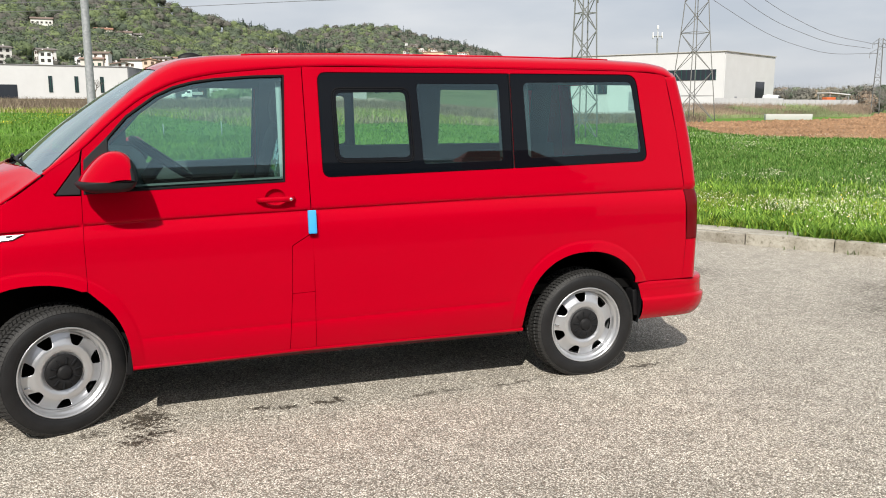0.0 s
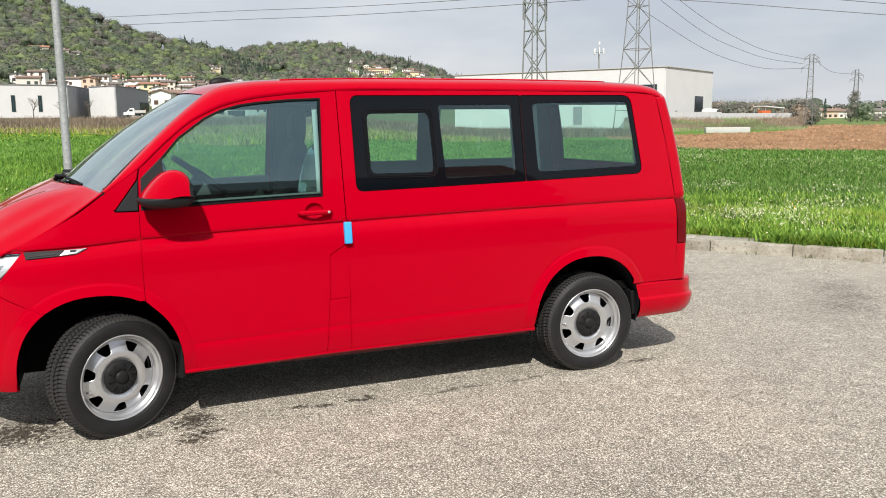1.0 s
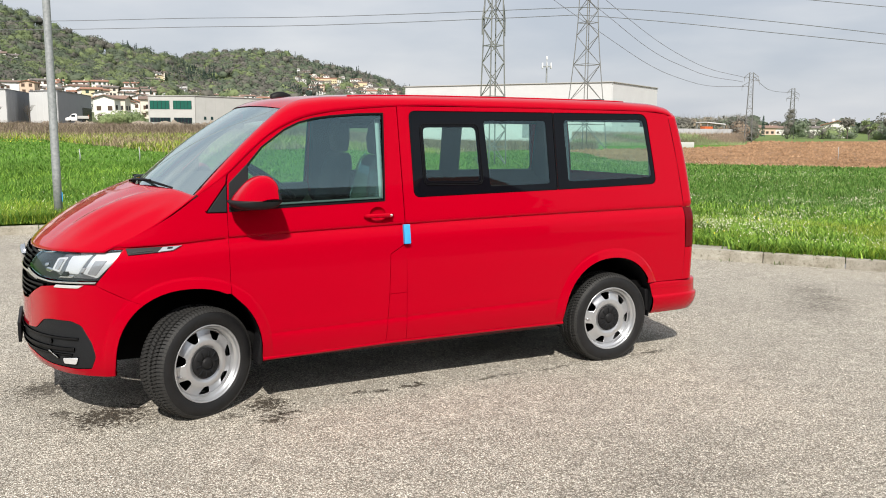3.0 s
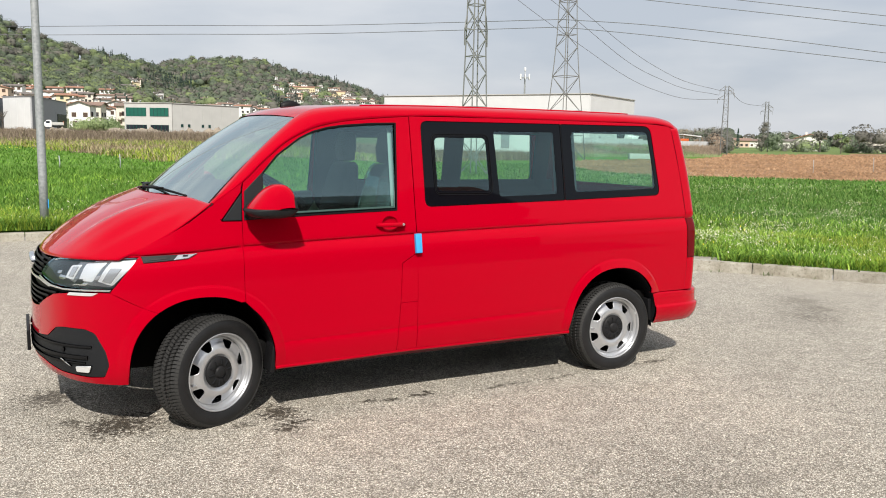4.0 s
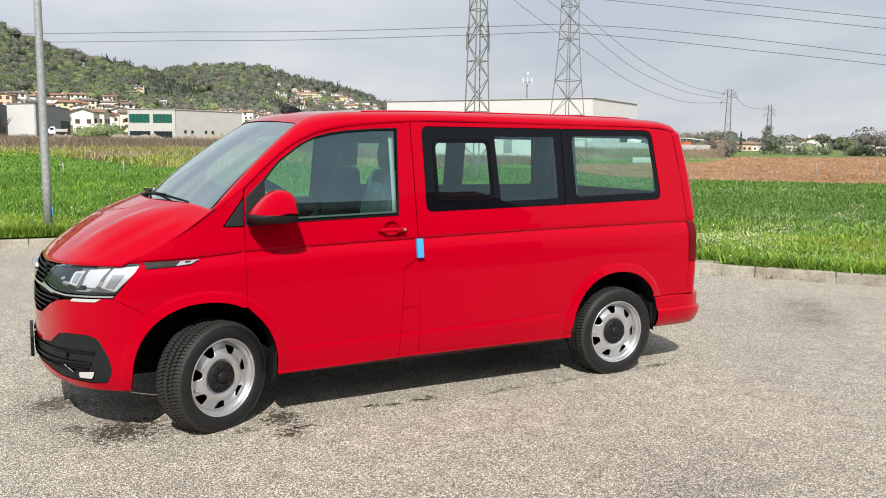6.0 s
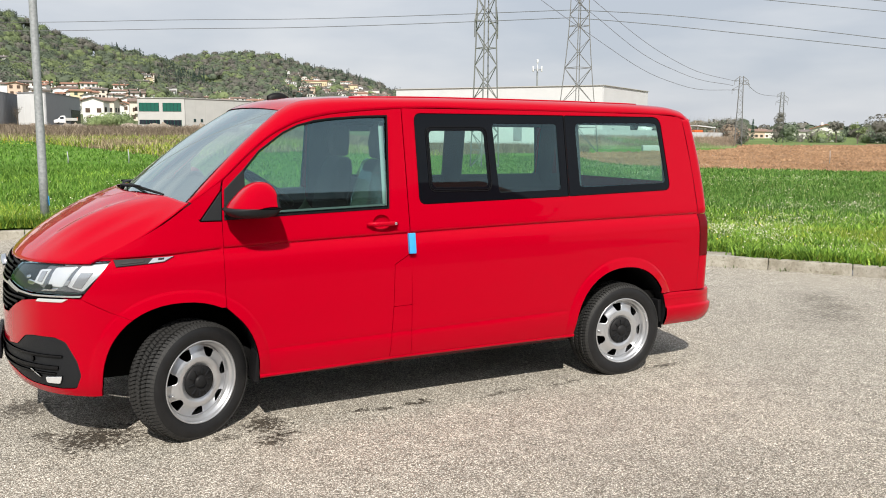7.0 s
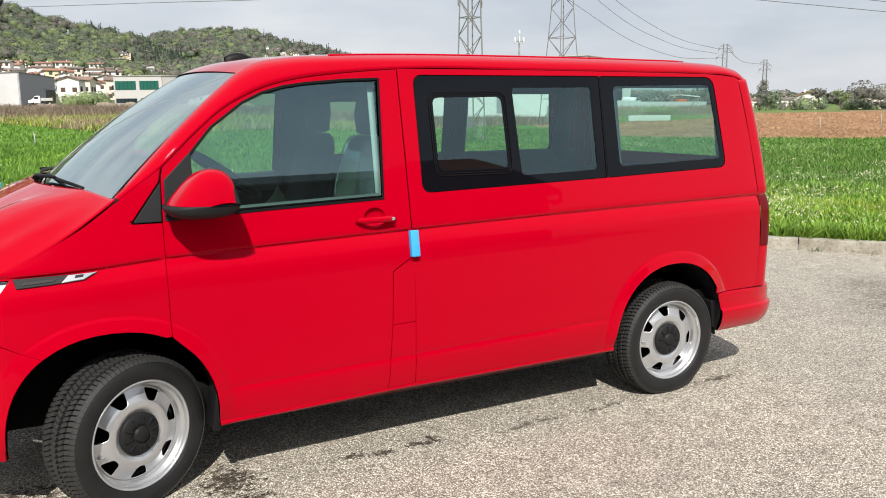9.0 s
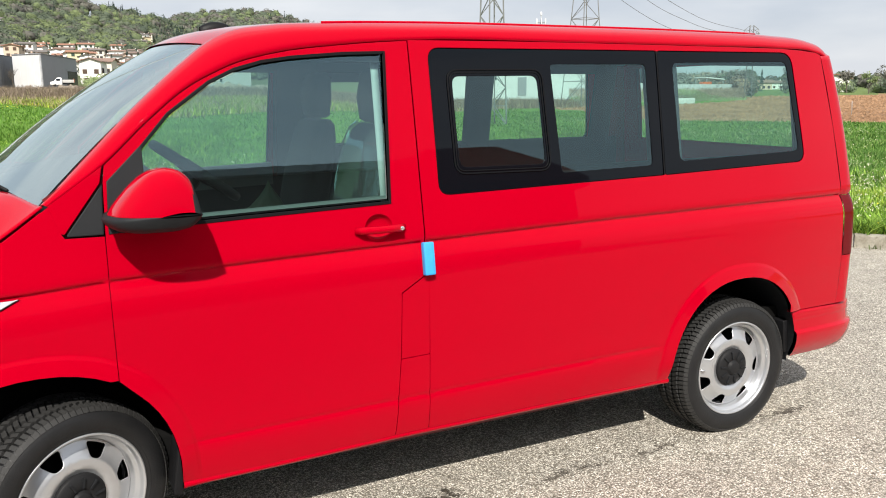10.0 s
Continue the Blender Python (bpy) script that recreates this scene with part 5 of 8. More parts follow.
    # hub cap
    v, f = lathe([(0.090, -0.060), (0.090, -0.078), (0.087, -0.083), (0.060, -0.088), (0.040, -0.088), (0.037, -0.085), (0.034, -0.085), (0.031, -0.095), (0.026, -0.099), (0.0, -0.099)], 60)
    cap = part("hub_cap", mesh_of("hub_cap", v, f, M_CAP), wheel, "black plastic hub cap")
    rib = box("cap_rib", (0.034, 0.010, 0.006), (0.062, -0.0885, 0), M_TRIM)
    for k in range(10):
        part("cap_rib", rib, wheel).matrix_local = Matrix.Rotation(-2 * math.pi * k / 10, 4, "Y")
    m = Matrix.Rotation(-radians(150), 4, "Y")
    tube("valve", [m @ Vector((0.188, -0.06, 0)), m @ Vector((0.170, -0.082, 0))], 0.004, M_CHROME, wheel, seg=8)
    return wheel


wheel = build_wheel()
wheel.parent = van
STEER = 27
SIZE = Matrix.Scale(1.045, 4)
wheel.matrix_local = pose(-0.045, -0.830, 0.325, 0, 0, STEER) @ Matrix.Rotation(radians(-45), 4, "Y") @ SIZE


def place_wheel(m):
    w = copy_thing(wheel, m)
    w.parent = van
    return w


place_wheel(pose(2.985, -0.818, 0.325) @ Matrix.Rotation(radians(-28), 4, "Y"))
place_wheel(pose(-0.045, 0.81, 0.325, 0, 0, 180 + STEER))
place_wheel(pose(2.985, 0.818, 0.325, 0, 0, 180))


# outside mirrors, handles, aerial, tape
MIRROR_TOP = spline([(0.128, 0, 1.316), (0.140, 0, 1.338), (0.172, 0, 1.378), (0.213, 0, 1.420), (0.258, 0, 1.450), (0.305, 0, 1.460), (0.350, 0, 1.452), (0.385, 0, 1.424), (0.402, 0, 1.376), (0.408, 0, 1.322)], 4)
MIRROR_LOW = spline([(0.126, 0, 1.318), (0.112, 0, 1.306), (0.128, 0, 1.282), (0.18, 0, 1.264), (0.26, 0, 1.260), (0.34, 0, 1.263), (0.385, 0, 1.275), (0.405, 0, 1.296), (0.411, 0, 1.324)], 3)


def build_mirror(s):
    """A door mirror: painted cap above, dark shell below, lofted from the root outwards."""
    base = None
    for name, line, mt in (("mirror", MIRROR_TOP, M_RED), ("mirror_lower", MIRROR_LOW, M_TRIM)):
        rows = []
        for u in [0.0] + [k / 18 for k in range(19)]:
            y = 0.972 + 0.206 * u
            grow = 0.78 + 0.22 * smooth(0.0, 0.45, u)
            end = max(0.003, 1 - max(0.0, (u - 0.60) / 0.40) ** 2.4) ** 0.45
            k = grow * end if rows else 0.03
            row = []
            for p in line:
                x = 0.395 - (0.395 - p.x) * (0.45 + 0.55 * k) * (1.06 - 0.26 * u) if p.x < 0.395 else p.x
                row.append((x, s * y, 1.316 + (p.z - 1.316) * k))
            rows.append(row)
        ob = grid(name, rows, mt, base if base else van, "red door mirror with a dark lower shell" if base is None else "", closed=True)
        if mt is M_RED:
            ob.data.materials.append(M_TRIM)
            for pl in ob.data.polygons:
                if pl.center.x > 0.388 or abs(pl.center.y) < 0.99:
                    pl.material_index = 1
        base = base or ob
    tube("mirror_arm", [(0.20, s * 0.915, 1.280), (0.215, s * 0.955, 1.283), (0.24, s * 1.02, 1.292)], [0.046, 0.034, 0.024], M_TRIM, base, seg=14)


build_mirror(-1)
build_mirror(1)
for s in (-1, 1):
    d = near_door if s < 0 else far_door
    y = lambda x, z: s * (half_width(x, z))
    dish = []
    for u, deep in ((1.0, 0.003), (0.97, 0.006), (0.90, 0.013), (0.78, 0.020), (0.6, 0.0245), (0.4, 0.026), (0.2, 0.0265), (0.02, 0.0265)):
        ring_ = [(1.092 + (x - 1.092) * u, 1.186 + (z - 1.186) * u) for x, z in CUP]
        dish.append([(x, s * (half_width(x, z) - deep), z) for x, z in ring_])
    grid("handle_cup", dish, M_RED, d, closed=True)
    h = tube("door_handle", [(0.995, y(1.0, 1.18) + s * 0.006, 1.183), (1.02, y(1.0, 1.18) + s * 0.026, 1.184), (1.06, y(1.0, 1.18) + s * 0.036, 1.185), (1.12, y(1.0, 1.18) + s * 0.036, 1.185), (1.165, y(1.15, 1.18) + s * 0.028, 1.185), (1.187, y(1.15, 1.18) + s * 0.004, 1.185)], [0.012, 0.0145, 0.0145, 0.0145, 0.0155, 0.013], M_RED, d, "red pull handle with a lock", seg=12)
    v, f = lathe([(0.0, -0.003), (0.007, -0.003), (0.0085, 0.0)], 20)
    lock = part("lock", mesh_of("lock", v, f, M_CHROME), d)
    lock.matrix_local = pose(1.168, y(1.168, 1.185) + s * 0.044, 1.186, 0, 0, 0 if s < 0 else 180)
bm = bmesh.new()
box_bm(bm, (0.044, 0.030, 0.128), Matrix(), 0.006, 3)
foam = part("foam_strip", from_bm("foam_strip", bm, M_TAPE, True), van, "strip of blue foam edge guard clipped over the door joint")
foam.matrix_local = pose(1.279, -0.974, 1.057, -9, 0, 0)
rows = []
for i in range(13):
    u = i / 12
    x = 0.645 + 0.15 * u
    hw = 0.030 * (math.sin(math.pi * min(1, 0.12 + 0.88 * u)) ** 0.35 if u > 0 else 0.5) * (1 - 0.3 * u)
    zt = 1.942 + 0.005 + 0.050 * math.sin(math.pi * (0.12 + 0.80 * u)) ** 0.6
    rows.append([(x, hw * math.cos(math.pi * j / 10), 1.940 + 0.012 * u + (zt - 1.940 - 0.012 * u) * math.sin(math.pi * j / 10) ** 0.7) for j in range(11)])
grid("roof_aerial", rows, M_BLACK, van, "small black roof aerial")

# inside: floor, lining, dashboard, seats
box("cabin_floor", (3.3, 1.7, 0.06), (2.0, 0, 0.56), M_DARK, van)
for s in (-1, 1):
    grid("lining", [[Vector((x, s * (half_width(x, z) - d), z)) for x in [0.2 + 3.4 * i / 30 for i in range(31)]] for z, d in ((0.86, 0.10), (1.0, 0.08), (1.22, 0.06))], M_LINING, van)
    grid("lining_ledge", [[Vector((x, s * (half_width(x, z) - d), z)) for x in [1.32 + 2.28 * i / 30 for i in range(31)]] for z, d in ((1.0, 0.085), (1.30, 0.06), (1.372, 0.045), (1.382, 0.02))], M_LINING, van)
    for x0, x1 in ((1.19, 1.44), (2.40, 2.60), (3.33, 3.52) if s < 0 else (3.375, 3.55)):
        grid("pillar_trim", [[Vector((x, s * (half_width(x, z) - d), z)) for x, d in ((x0, 0.02), (x0 + 0.03, 0.055), ((x0 + x1) / 2, 0.065), (x1 - 0.03, 0.055), (x1, 0.02))] for z in (1.2, 1.4, 1.6, 1.8, 1.9)], M_LINING, van)
grid("headliner", [[Vector((0.60 + 3.0 * i / 20, 0.80 * v, 1.93 - 0.075 * abs(v) ** 4)) for i in range(21)] for v in [-1 + j / 8 for j in range(17)]], M_LINING, van)
grid("header_trim", [[Vector((0.62 + 2.9 * i / 20, s_ * 0.82, z)) for i in range(21)] for s_, z in ((-1, 1.80), (-0.97, 1.86))], M_LINING, van)
grid("header_trim", [[Vector((0.62 + 2.9 * i / 20, s_ * 0.82, z)) for i in range(21)] for s_, z in ((1, 1.80), (0.97, 1.86))], M_LINING, van)
dash = grid("dashboard", [[Vector((x + 0.25 * abs(v) ** 2.2 * max(0.0, 0.25 - x) / 0.5, 0.84 * v, z - (0.05 * abs(v) ** 3 if z > 1.2 else 0))) for v in [-1 + j / 12 for j in range(25)]] for x, z in ((-0.25, 1.325), (-0.12, 1.385), (0.05, 1.415), (0.22, 1.430), (0.33, 1.420), (0.39, 1.37), (0.42, 1.25), (0.42, 1.05), (0.40, 0.7))], M_DASH, van)
bm = bmesh.new()
seg, ring = 40, 10
wm_ = pose(0.52, -0.42, 1.385, 0, 36, 0)
vs = [[bm.verts.new(wm_ @ Vector(((0.185 + 0.019 * math.cos(2 * math.pi * j / ring)) * math.cos(2 * math.pi * i / seg), (0.185 + 0.019 * math.cos(2 * math.pi * j / ring)) * math.sin(2 * math.pi * i / seg), 0.019 * math.sin(2 * math.pi * j / ring)))) for j in range(ring)] for i in range(seg)]
for i in range(seg):
    for j in range(ring):
        bm.faces.new((vs[i][j], vs[(i + 1) % seg][j], vs[(i + 1) % seg][(j + 1) % ring], vs[i][(j + 1) % ring]))
wheel_rim = part("steering_wheel", from_bm("steering_wheel", bm, M_BLACK, True), van, "black steering wheel")
bm = bmesh.new()
box_bm(bm, (0.15, 0.13, 0.05), wm_, 0.02, 3)
for a in (0, 90, 180):
    box_bm(bm, (0.16, 0.035, 0.015), wm_ @ pose(0, 0, 0, 0, 0, a) @ pose(0.11, 0, 0), 0.005)
part("wheel_hub", from_bm("wheel_hub", bm, M_BLACK, True), wheel_rim)
tube("steering_column", [wm_ @ Vector((0, 0, 0)), wm_ @ Vector((0, 0, -0.25))], 0.04, M_BLACK, wheel_rim)
box("inner_mirror", (0.03, 0.22, 0.065), (0.42, 0.0, 1.76), M_BLACK, van, bevel=0.02, rot=(0, 12, 0))


def cushion(name, rows, mat, parent, label=""):
    """A closed padded shape through rings (centre x, centre z, half depth, half width, y)."""
    sheet = []
    for cx, cz, hx, hy, cy in rows:
        ring_ = []
        for j in range(24):
            t = 2 * math.pi * j / 24
            c, s_ = math.cos(t), math.sin(t)
            ring_.append(Vector((cx + hx * abs(c) ** 0.6 * (1 if c > 0 else -1), cy + hy * abs(s_) ** 0.5 * (1 if s_ > 0 else -1), cz)))
        sheet.append(ring_)
    sheet = [[sum(sheet[0], Vector()) / 24] * 24] + sheet + [[sum(sheet[-1], Vector()) / 24] * 24]
    return grid(name, sheet, mat, parent, label, closed=True)


def seat(cy, wide, film):
    st = cushion("seat", [(0.98, 0.86, 0.24, wide, cy), (0.98, 0.90, 0.26, wide * 1.02, cy), (0.98, 1.0, 0.26, wide * 1.02, cy), (0.98, 1.04, 0.23, wide * 0.96, cy)], M_SEAT, van, "dark grey fabric front seat")
    back = [(1.16, 0.98, 0.07, wide * 0.95, cy), (1.19, 1.1, 0.085, wide, cy), (1.23, 1.3, 0.08, wide, cy), (1.265, 1.46, 0.07, wide * 0.93, cy), (1.28, 1.53, 0.055, wide * 0.82, cy), (1.285, 1.555, 0.03, wide * 0.7, cy)]
    cushion("backrest", back, M_SEAT, st)
    heads = [cy] if wide < 0.3 else [cy - 0.24, cy + 0.24]
    for hy in heads:
        cushion("headrest", [(1.285, 1.562, 0.03, 0.095, hy), (1.285, 1.575, 0.05, 0.12, hy), (1.285, 1.67, 0.06, 0.132, hy), (1.295, 1.765, 0.052, 0.12, hy), (1.30, 1.79, 0.03, 0.09, hy)], M_SEAT, st)
        for dy in (-0.06, 0.06):
            tube("headrest_rod", [(1.285, hy + dy, 1.54), (1.287, hy + dy, 1.62)], 0.006, M_CHROME, st, seg=8)
    if film:
        rng = random.Random(4)
        rows = []
        for cx, cz, hx, hy, cy_ in back:
            ring_ = []
            for j in range(48):
                t = 2 * math.pi * j / 48
                c, s_ = math.cos(t), math.sin(t)
                k = 1.0 + 0.05 * rng.random()
                ring_.append(Vector((cx + (hx + 0.012) * k * abs(c) ** 0.6 * (1 if c > 0 else -1), cy_ + (hy + 0.012) * k * abs(s_) ** 0.5 * (1 if s_ > 0 else -1), cz + 0.01 * rng.random())))
            rows.append(ring_)
        grid("protective_film", rows, M_FILM, st, "crumpled clear protective film", closed=True)


seat(-0.45, 0.25, True)
seat(0.40, 0.25, False)
# crumpled cover left on the passenger's seat
rows = []
for i in range(15):
    u = i / 14
    ring_ = []
    for j in range(32):
        a = 2 * math.pi * j / 32
        k = 1 + 0.28 * noise.noise(Vector((math.cos(a) * 2.0, math.sin(a) * 2.0, u * 2.5)))
        ring_.append(Vector((0.985 + 0.17 * u * k * math.cos(a), 0.28 + 0.20 * u * k * math.sin(a), 1.262 - 0.225 * u ** 0.75 + 0.02 * noise.noise(Vector((math.cos(a) * 5, math.sin(a) * 5, u * 4))) * u)))
    rows.append(ring_)
tagged(new("seat_cover", grid("seat_cover", rows, plain("pale_green_cloth", (0.20, 0.26, 0.17), 0.9, var=0.25, scale=14), closed=True)), "crumpled pale green cover on the passenger seat", "cover")
# pale belt post behind the driver's window
grid("belt", [[Vector((x, -(half_width(1.1, z) - 0.055), z)) for x in (1.128, 1.158)] for z in (1.2, 1.4, 1.6, 1.75, 1.8)], M_PALE, van, "pale seat belt beside the door post", thick=0.004)

# ---- growing things ----
def leaf_mat(name, stops, rough=0.7, through=0.25, patch=0.0):
    """Leaves tinted leaf by leaf or, with patch, tree by tree (patch: the scale of the tints' noise)."""
    m, t, b = material(name)
    geo = t.nodes.new("ShaderNodeNewGeometry")
    co = world_co(t)
    if patch:
        c = ramp(t, noise_tex(t, patch, 2, 0.5, co).outputs["Fac"], [(0.32 + 0.36 * p, q) for p, q in stops])
        v = ramp(t, geo.outputs["Random Per Island"], [(0.0, (0.90, 0.90, 0.90)), (1.0, (1.10, 1.10, 1.10))])
    else:
        c = ramp(t, geo.outputs["Random Per Island"], stops)
        v = ramp(t, noise_tex(t, 0.6, 3, 0.6, co).outputs["Fac"], [(0.3, (0.75, 0.75, 0.75)), (0.7, (1.2, 1.2, 1.2))])
    col = mix(t, 1.0, c.outputs["Color"], v.outputs["Color"], "MULTIPLY")
    t.links.new(col, b.inputs["Base Color"])
    b.inputs["Roughness"].default_value = rough
    b.inputs["Specular IOR Level"].default_value = 0.15
    if through:
        tl = t.nodes.new("ShaderNodeBsdfTranslucent")
        t.links.new(col, tl.inputs["Color"])
        ms = t.nodes.new("ShaderNodeMixShader")
        ms.inputs[0].default_value = through
        out = t.nodes["Material Output"]
        t.links.new(b.outputs[0], ms.inputs[1])
        t.links.new(tl.outputs[0], ms.inputs[2])
        t.links.new(ms.outputs[0], out.inputs["Surface"])
    return m


M_FIELD = leaf_mat("meadow_blades", [(0.0, (0.06, 0.14, 0.026)), (0.5, (0.105, 0.215, 0.042)), (0.85, (0.165, 0.29, 0.065)), (1.0, (0.30, 0.36, 0.13))], 0.6, 0.3)
M_SOFT = leaf_mat("soft_meadow_blades", [(0.0, (0.095, 0.21, 0.032)), (0.5, (0.135, 0.27, 0.042)), (0.9, (0.185, 0.33, 0.06)), (1.0, (0.28, 0.39, 0.11))], 0.6, 0.3)
M_GRASS = leaf_mat("grass_blades", [(0.0, (0.085, 0.165, 0.022)), (0.4, (0.23, 0.345, 0.04)), (0.75, (0.40, 0.50, 0.065)), (0.93, (0.52, 0.57, 0.11)), (1.0, (0.56, 0.50, 0.24))], 0.5, 0.35)
M_REED = leaf_mat("dry_weeds", [(0.0, (0.15, 0.115, 0.085)), (0.4, (0.25, 0.195, 0.14)), (0.7, (0.40, 0.33, 0.21)), (0.88, (0.52, 0.45, 0.28)), (1.0, (0.22, 0.28, 0.08))], 0.9, 0.2)
M_BROADLEAF = leaf_mat("broad_leaves", [(0.0, (0.06, 0.14, 0.022)), (0.5, (0.18, 0.33, 0.045)), (1.0, (0.37, 0.54, 0.09))], 0.5, 0.3)
M_PETAL = plain("white_petals", (0.66, 0.64, 0.47), 0.7, var=0.06)
M_YELLOW = plain("yellow_petals", (0.80, 0.62, 0.03), 0.7, var=0.1)


def stuff(name, verts, faces, mat, label, category, soft=False):
    me = bpy.data.meshes.new(name)
    n, k = faces.shape
    me.vertices.add(len(verts))
    me.vertices.foreach_set("co", verts.astype(np.float32).ravel())
    me.loops.add(n * k)
    me.loops.foreach_set("vertex_index", faces.astype(np.int32).ravel())
    me.polygons.add(n)
    me.polygons.foreach_set("loop_start", np.arange(0, n * k, k, dtype=np.int32))
    me.polygons.foreach_set("use_smooth", np.full(n, soft))
    me.materials.append(mat)
    me.update(calc_edges=True)
    me.validate()
    return tagged(new(name, me), label, category, kind="stuff")


def blades(rng, pos, height, width, lean=0.35):
    """Tapered bent blades, five points and two faces each, at the given places."""
    n = len(pos)
    a = rng.uniform(0, 2 * np.pi, n)
    d = np.stack([np.cos(a), np.sin(a), np.zeros(n)], 1)
    s = np.stack([-np.sin(a), np.cos(a), np.zeros(n)], 1)
    up = np.array([0, 0, 1.0])
    h, w = height[:, None], width[:, None]
    ln = rng.uniform(0.05, 1.0, n)[:, None] * lean * h
    p0, p1 = pos - s * w / 2, pos + s * w / 2
    m = pos + up * h * 0.55 + d * ln * 0.35
    p2, p3 = m + s * w * 0.38, m - s * w * 0.38
    p4 = pos + up * h + d * ln
    v = np.stack([p0, p1, p2, p3, p4, p4 + s * w * 0.06], 1).reshape(-1, 3)
    o = np.arange(n)[:, None] * 6
    f = np.concatenate([o + np.array([[0, 1, 2, 3]]), o + np.array([[3, 2, 5, 4]])], 0)
    return v, f


rng = np.random.default_rng(3)


def on_slabs(x, y):
    """Whether a place lies on the slabs behind the kerb's bend."""
    v = Vector((x, y)) - Vector((6.68, 3.52))
    return -2.75 < v.dot(dirn) < 1.45 and 0.0 < v.dot(side_) < 0.52


def past_kerb(x, y):
    """Whether a place lies beyond the kerb."""
    b = dial(x - EYE0.x, y - EYE0.y)
    return math.hypot(x - EYE0.x, y - EYE0.y) > kerb_range(b) + 0.2 and not on_slabs(x, y)


def scatter(n, b0, b1, r0, r1, power, wanted):
    """Places in a fan of bearings, nearer ones denser, in the wanted zones, with the land's height."""
    b = rng.uniform(b0, b1, n)
    out = []
    near = np.array([kerb_range(x) for x in np.linspace(b0, b1, 200)])
    kr = np.interp(b, np.linspace(b0, b1, 200), near) + 0.17
    u = rng.uniform(0, 1, n) ** power
    d = np.maximum(r0, kr) + (r1 - np.maximum(r0, kr)) * u
    for bi, di in zip(b, d):
        p = at_bearing(bi, di)
        if land_zone(p.x, p.y) in wanted and not on_slabs(p.x, p.y):
            out.append((p.x, p.y, terrain(p.x, p.y), di))
    return np.array(out)


def grass_patch(name, n, b0, b1, r1, power, hmin, hmax, wmul, label, mat=None):
    p = scatter(n, b0, b1, 0, r1, power, (0,))
    near_kerb = np.clip((p[:, 3] - 8) / 25, 0, 1)
    tall = np.array([0.6 + 0.8 * noise.noise(Vector((x * 0.4, y * 0.4, 2.0))) + 0.7 * noise.noise(Vector((x * 1.7, y * 1.7, 7.0))) for x, y in p[:, :2]])
    h = rng.uniform(hmin, hmax, len(p)) * np.clip(0.55 + 0.75 * tall, 0.35, 1.9)
    w = (0.007 + 0.0011 * p[:, 3]) * rng.uniform(0.7, 1.4, len(p)) * wmul
    v, f = blades(rng, p[:, :3] + np.array([0, 0, -0.01]), h, w, 1.25)
    stuff(name, v, f, mat or M_GRASS, label, "grass")


grass_patch("grass", 66000, 34, 64, 15, 1.2, 0.06, 0.20, 0.5, "lush tall green grass behind the kerb")
grass_patch("grass", 62000, 32, 64, 36, 1.2, 0.06, 0.16, 0.62, "deep green meadow grass", M_FIELD)
grass_patch("grass", 60000, 28, 64, 75, 1.2, 0.07, 0.15, 0.9, "green meadow grass with an uneven top", M_FIELD)
grass_patch("grass", 60000, -13, 13, 34, 1.4, 0.07, 0.20, 0.6, "lush green grass round the lamp post", M_SOFT)
grass_patch("grass", 60000, -14, 32, 90, 1.15, 0.07, 0.15, 0.95, "bright green meadow grass", M_SOFT)
grass_patch("grass", 26000, -13, 13, 17, 1.2, 0.06, 0.20, 0.55, "yellow-green grass along the kerb")
# broad-leaved weeds at the kerb's edge
p = np.concatenate([scatter(2600, 36, 64, 0, 19, 1.6, (0,)), scatter(2600, -12, 12, 0, 30, 1.4, (0,))])
clumps = np.repeat(scatter(210, 36, 64, 0, 17, 1.4, (0,)), 24, axis=0)
clumps[:, :2] += rng.normal(0, 0.16, (len(clumps), 2))
clumps = np.array([c for c in clumps if land_zone(c[0], c[1]) == 0 and past_kerb(c[0], c[1])])
p = np.concatenate([p, clumps])
reps = np.repeat(p, 7, axis=0)
reps[:, :2] += rng.normal(0, 0.05, (len(reps), 2))
v, f = blades(rng, reps[:, :3], rng.uniform(0.06, 0.20, len(reps)), rng.uniform(0.014, 0.036, len(reps)), 1.3)
stuff("weeds", v, f, M_BROADLEAF, "broad-leaved green weeds along the kerb", "weeds")


def flowers(name, n, mat, size, fan, label, drifts=0, spread=0.45):
    """Small open flowers, strewn singly or, with drifts, gathered round some places."""
    p = scatter(n, *fan, (0,))
    if drifts:
        c = scatter(drifts, *fan, (0,))
        pick = rng.integers(0, len(c), n)
        p = c[pick]
        wide = spread * rng.gamma(2.0, 0.5, len(c))[pick] * (0.5 + p[:, 3] * 0.035)
        q = p[:, :2] + rng.normal(0, 1, (n, 2)) * wide[:, None] * np.array([1.5, 0.8])
        ok = np.array([land_zone(x, y) == 0 and past_kerb(x, y) for x, y in q])
        p = np.array([(x, y, terrain(x, y), d) for (x, y), d in zip(q[ok], p[ok, 3])])
    vs = []
    m = len(p)
    r = size * rng.uniform(0.5, 1.4, m) * (1 + p[:, 3] * 0.016)
    h = rng.uniform(0.13, 0.28, m)
    tilt = rng.normal(0, 0.45, (m, 2)) + np.array([0.0, 0.4])
    for k in range(6):
        a = 2 * np.pi * k / 6
        vs.append(np.stack([p[:, 0] + r * np.cos(a), p[:, 1] + r * np.sin(a), p[:, 2] + h + r * (tilt[:, 0] * np.cos(a) + tilt[:, 1] * np.sin(a)) + 0.3 * r * (k % 2)], 1))
    v = np.stack(vs, 1).reshape(-1, 3)
    f = np.arange(m)[:, None] * 6 + np.arange(6)[None]
    stuff(name, v, f, mat, label, "flowers")


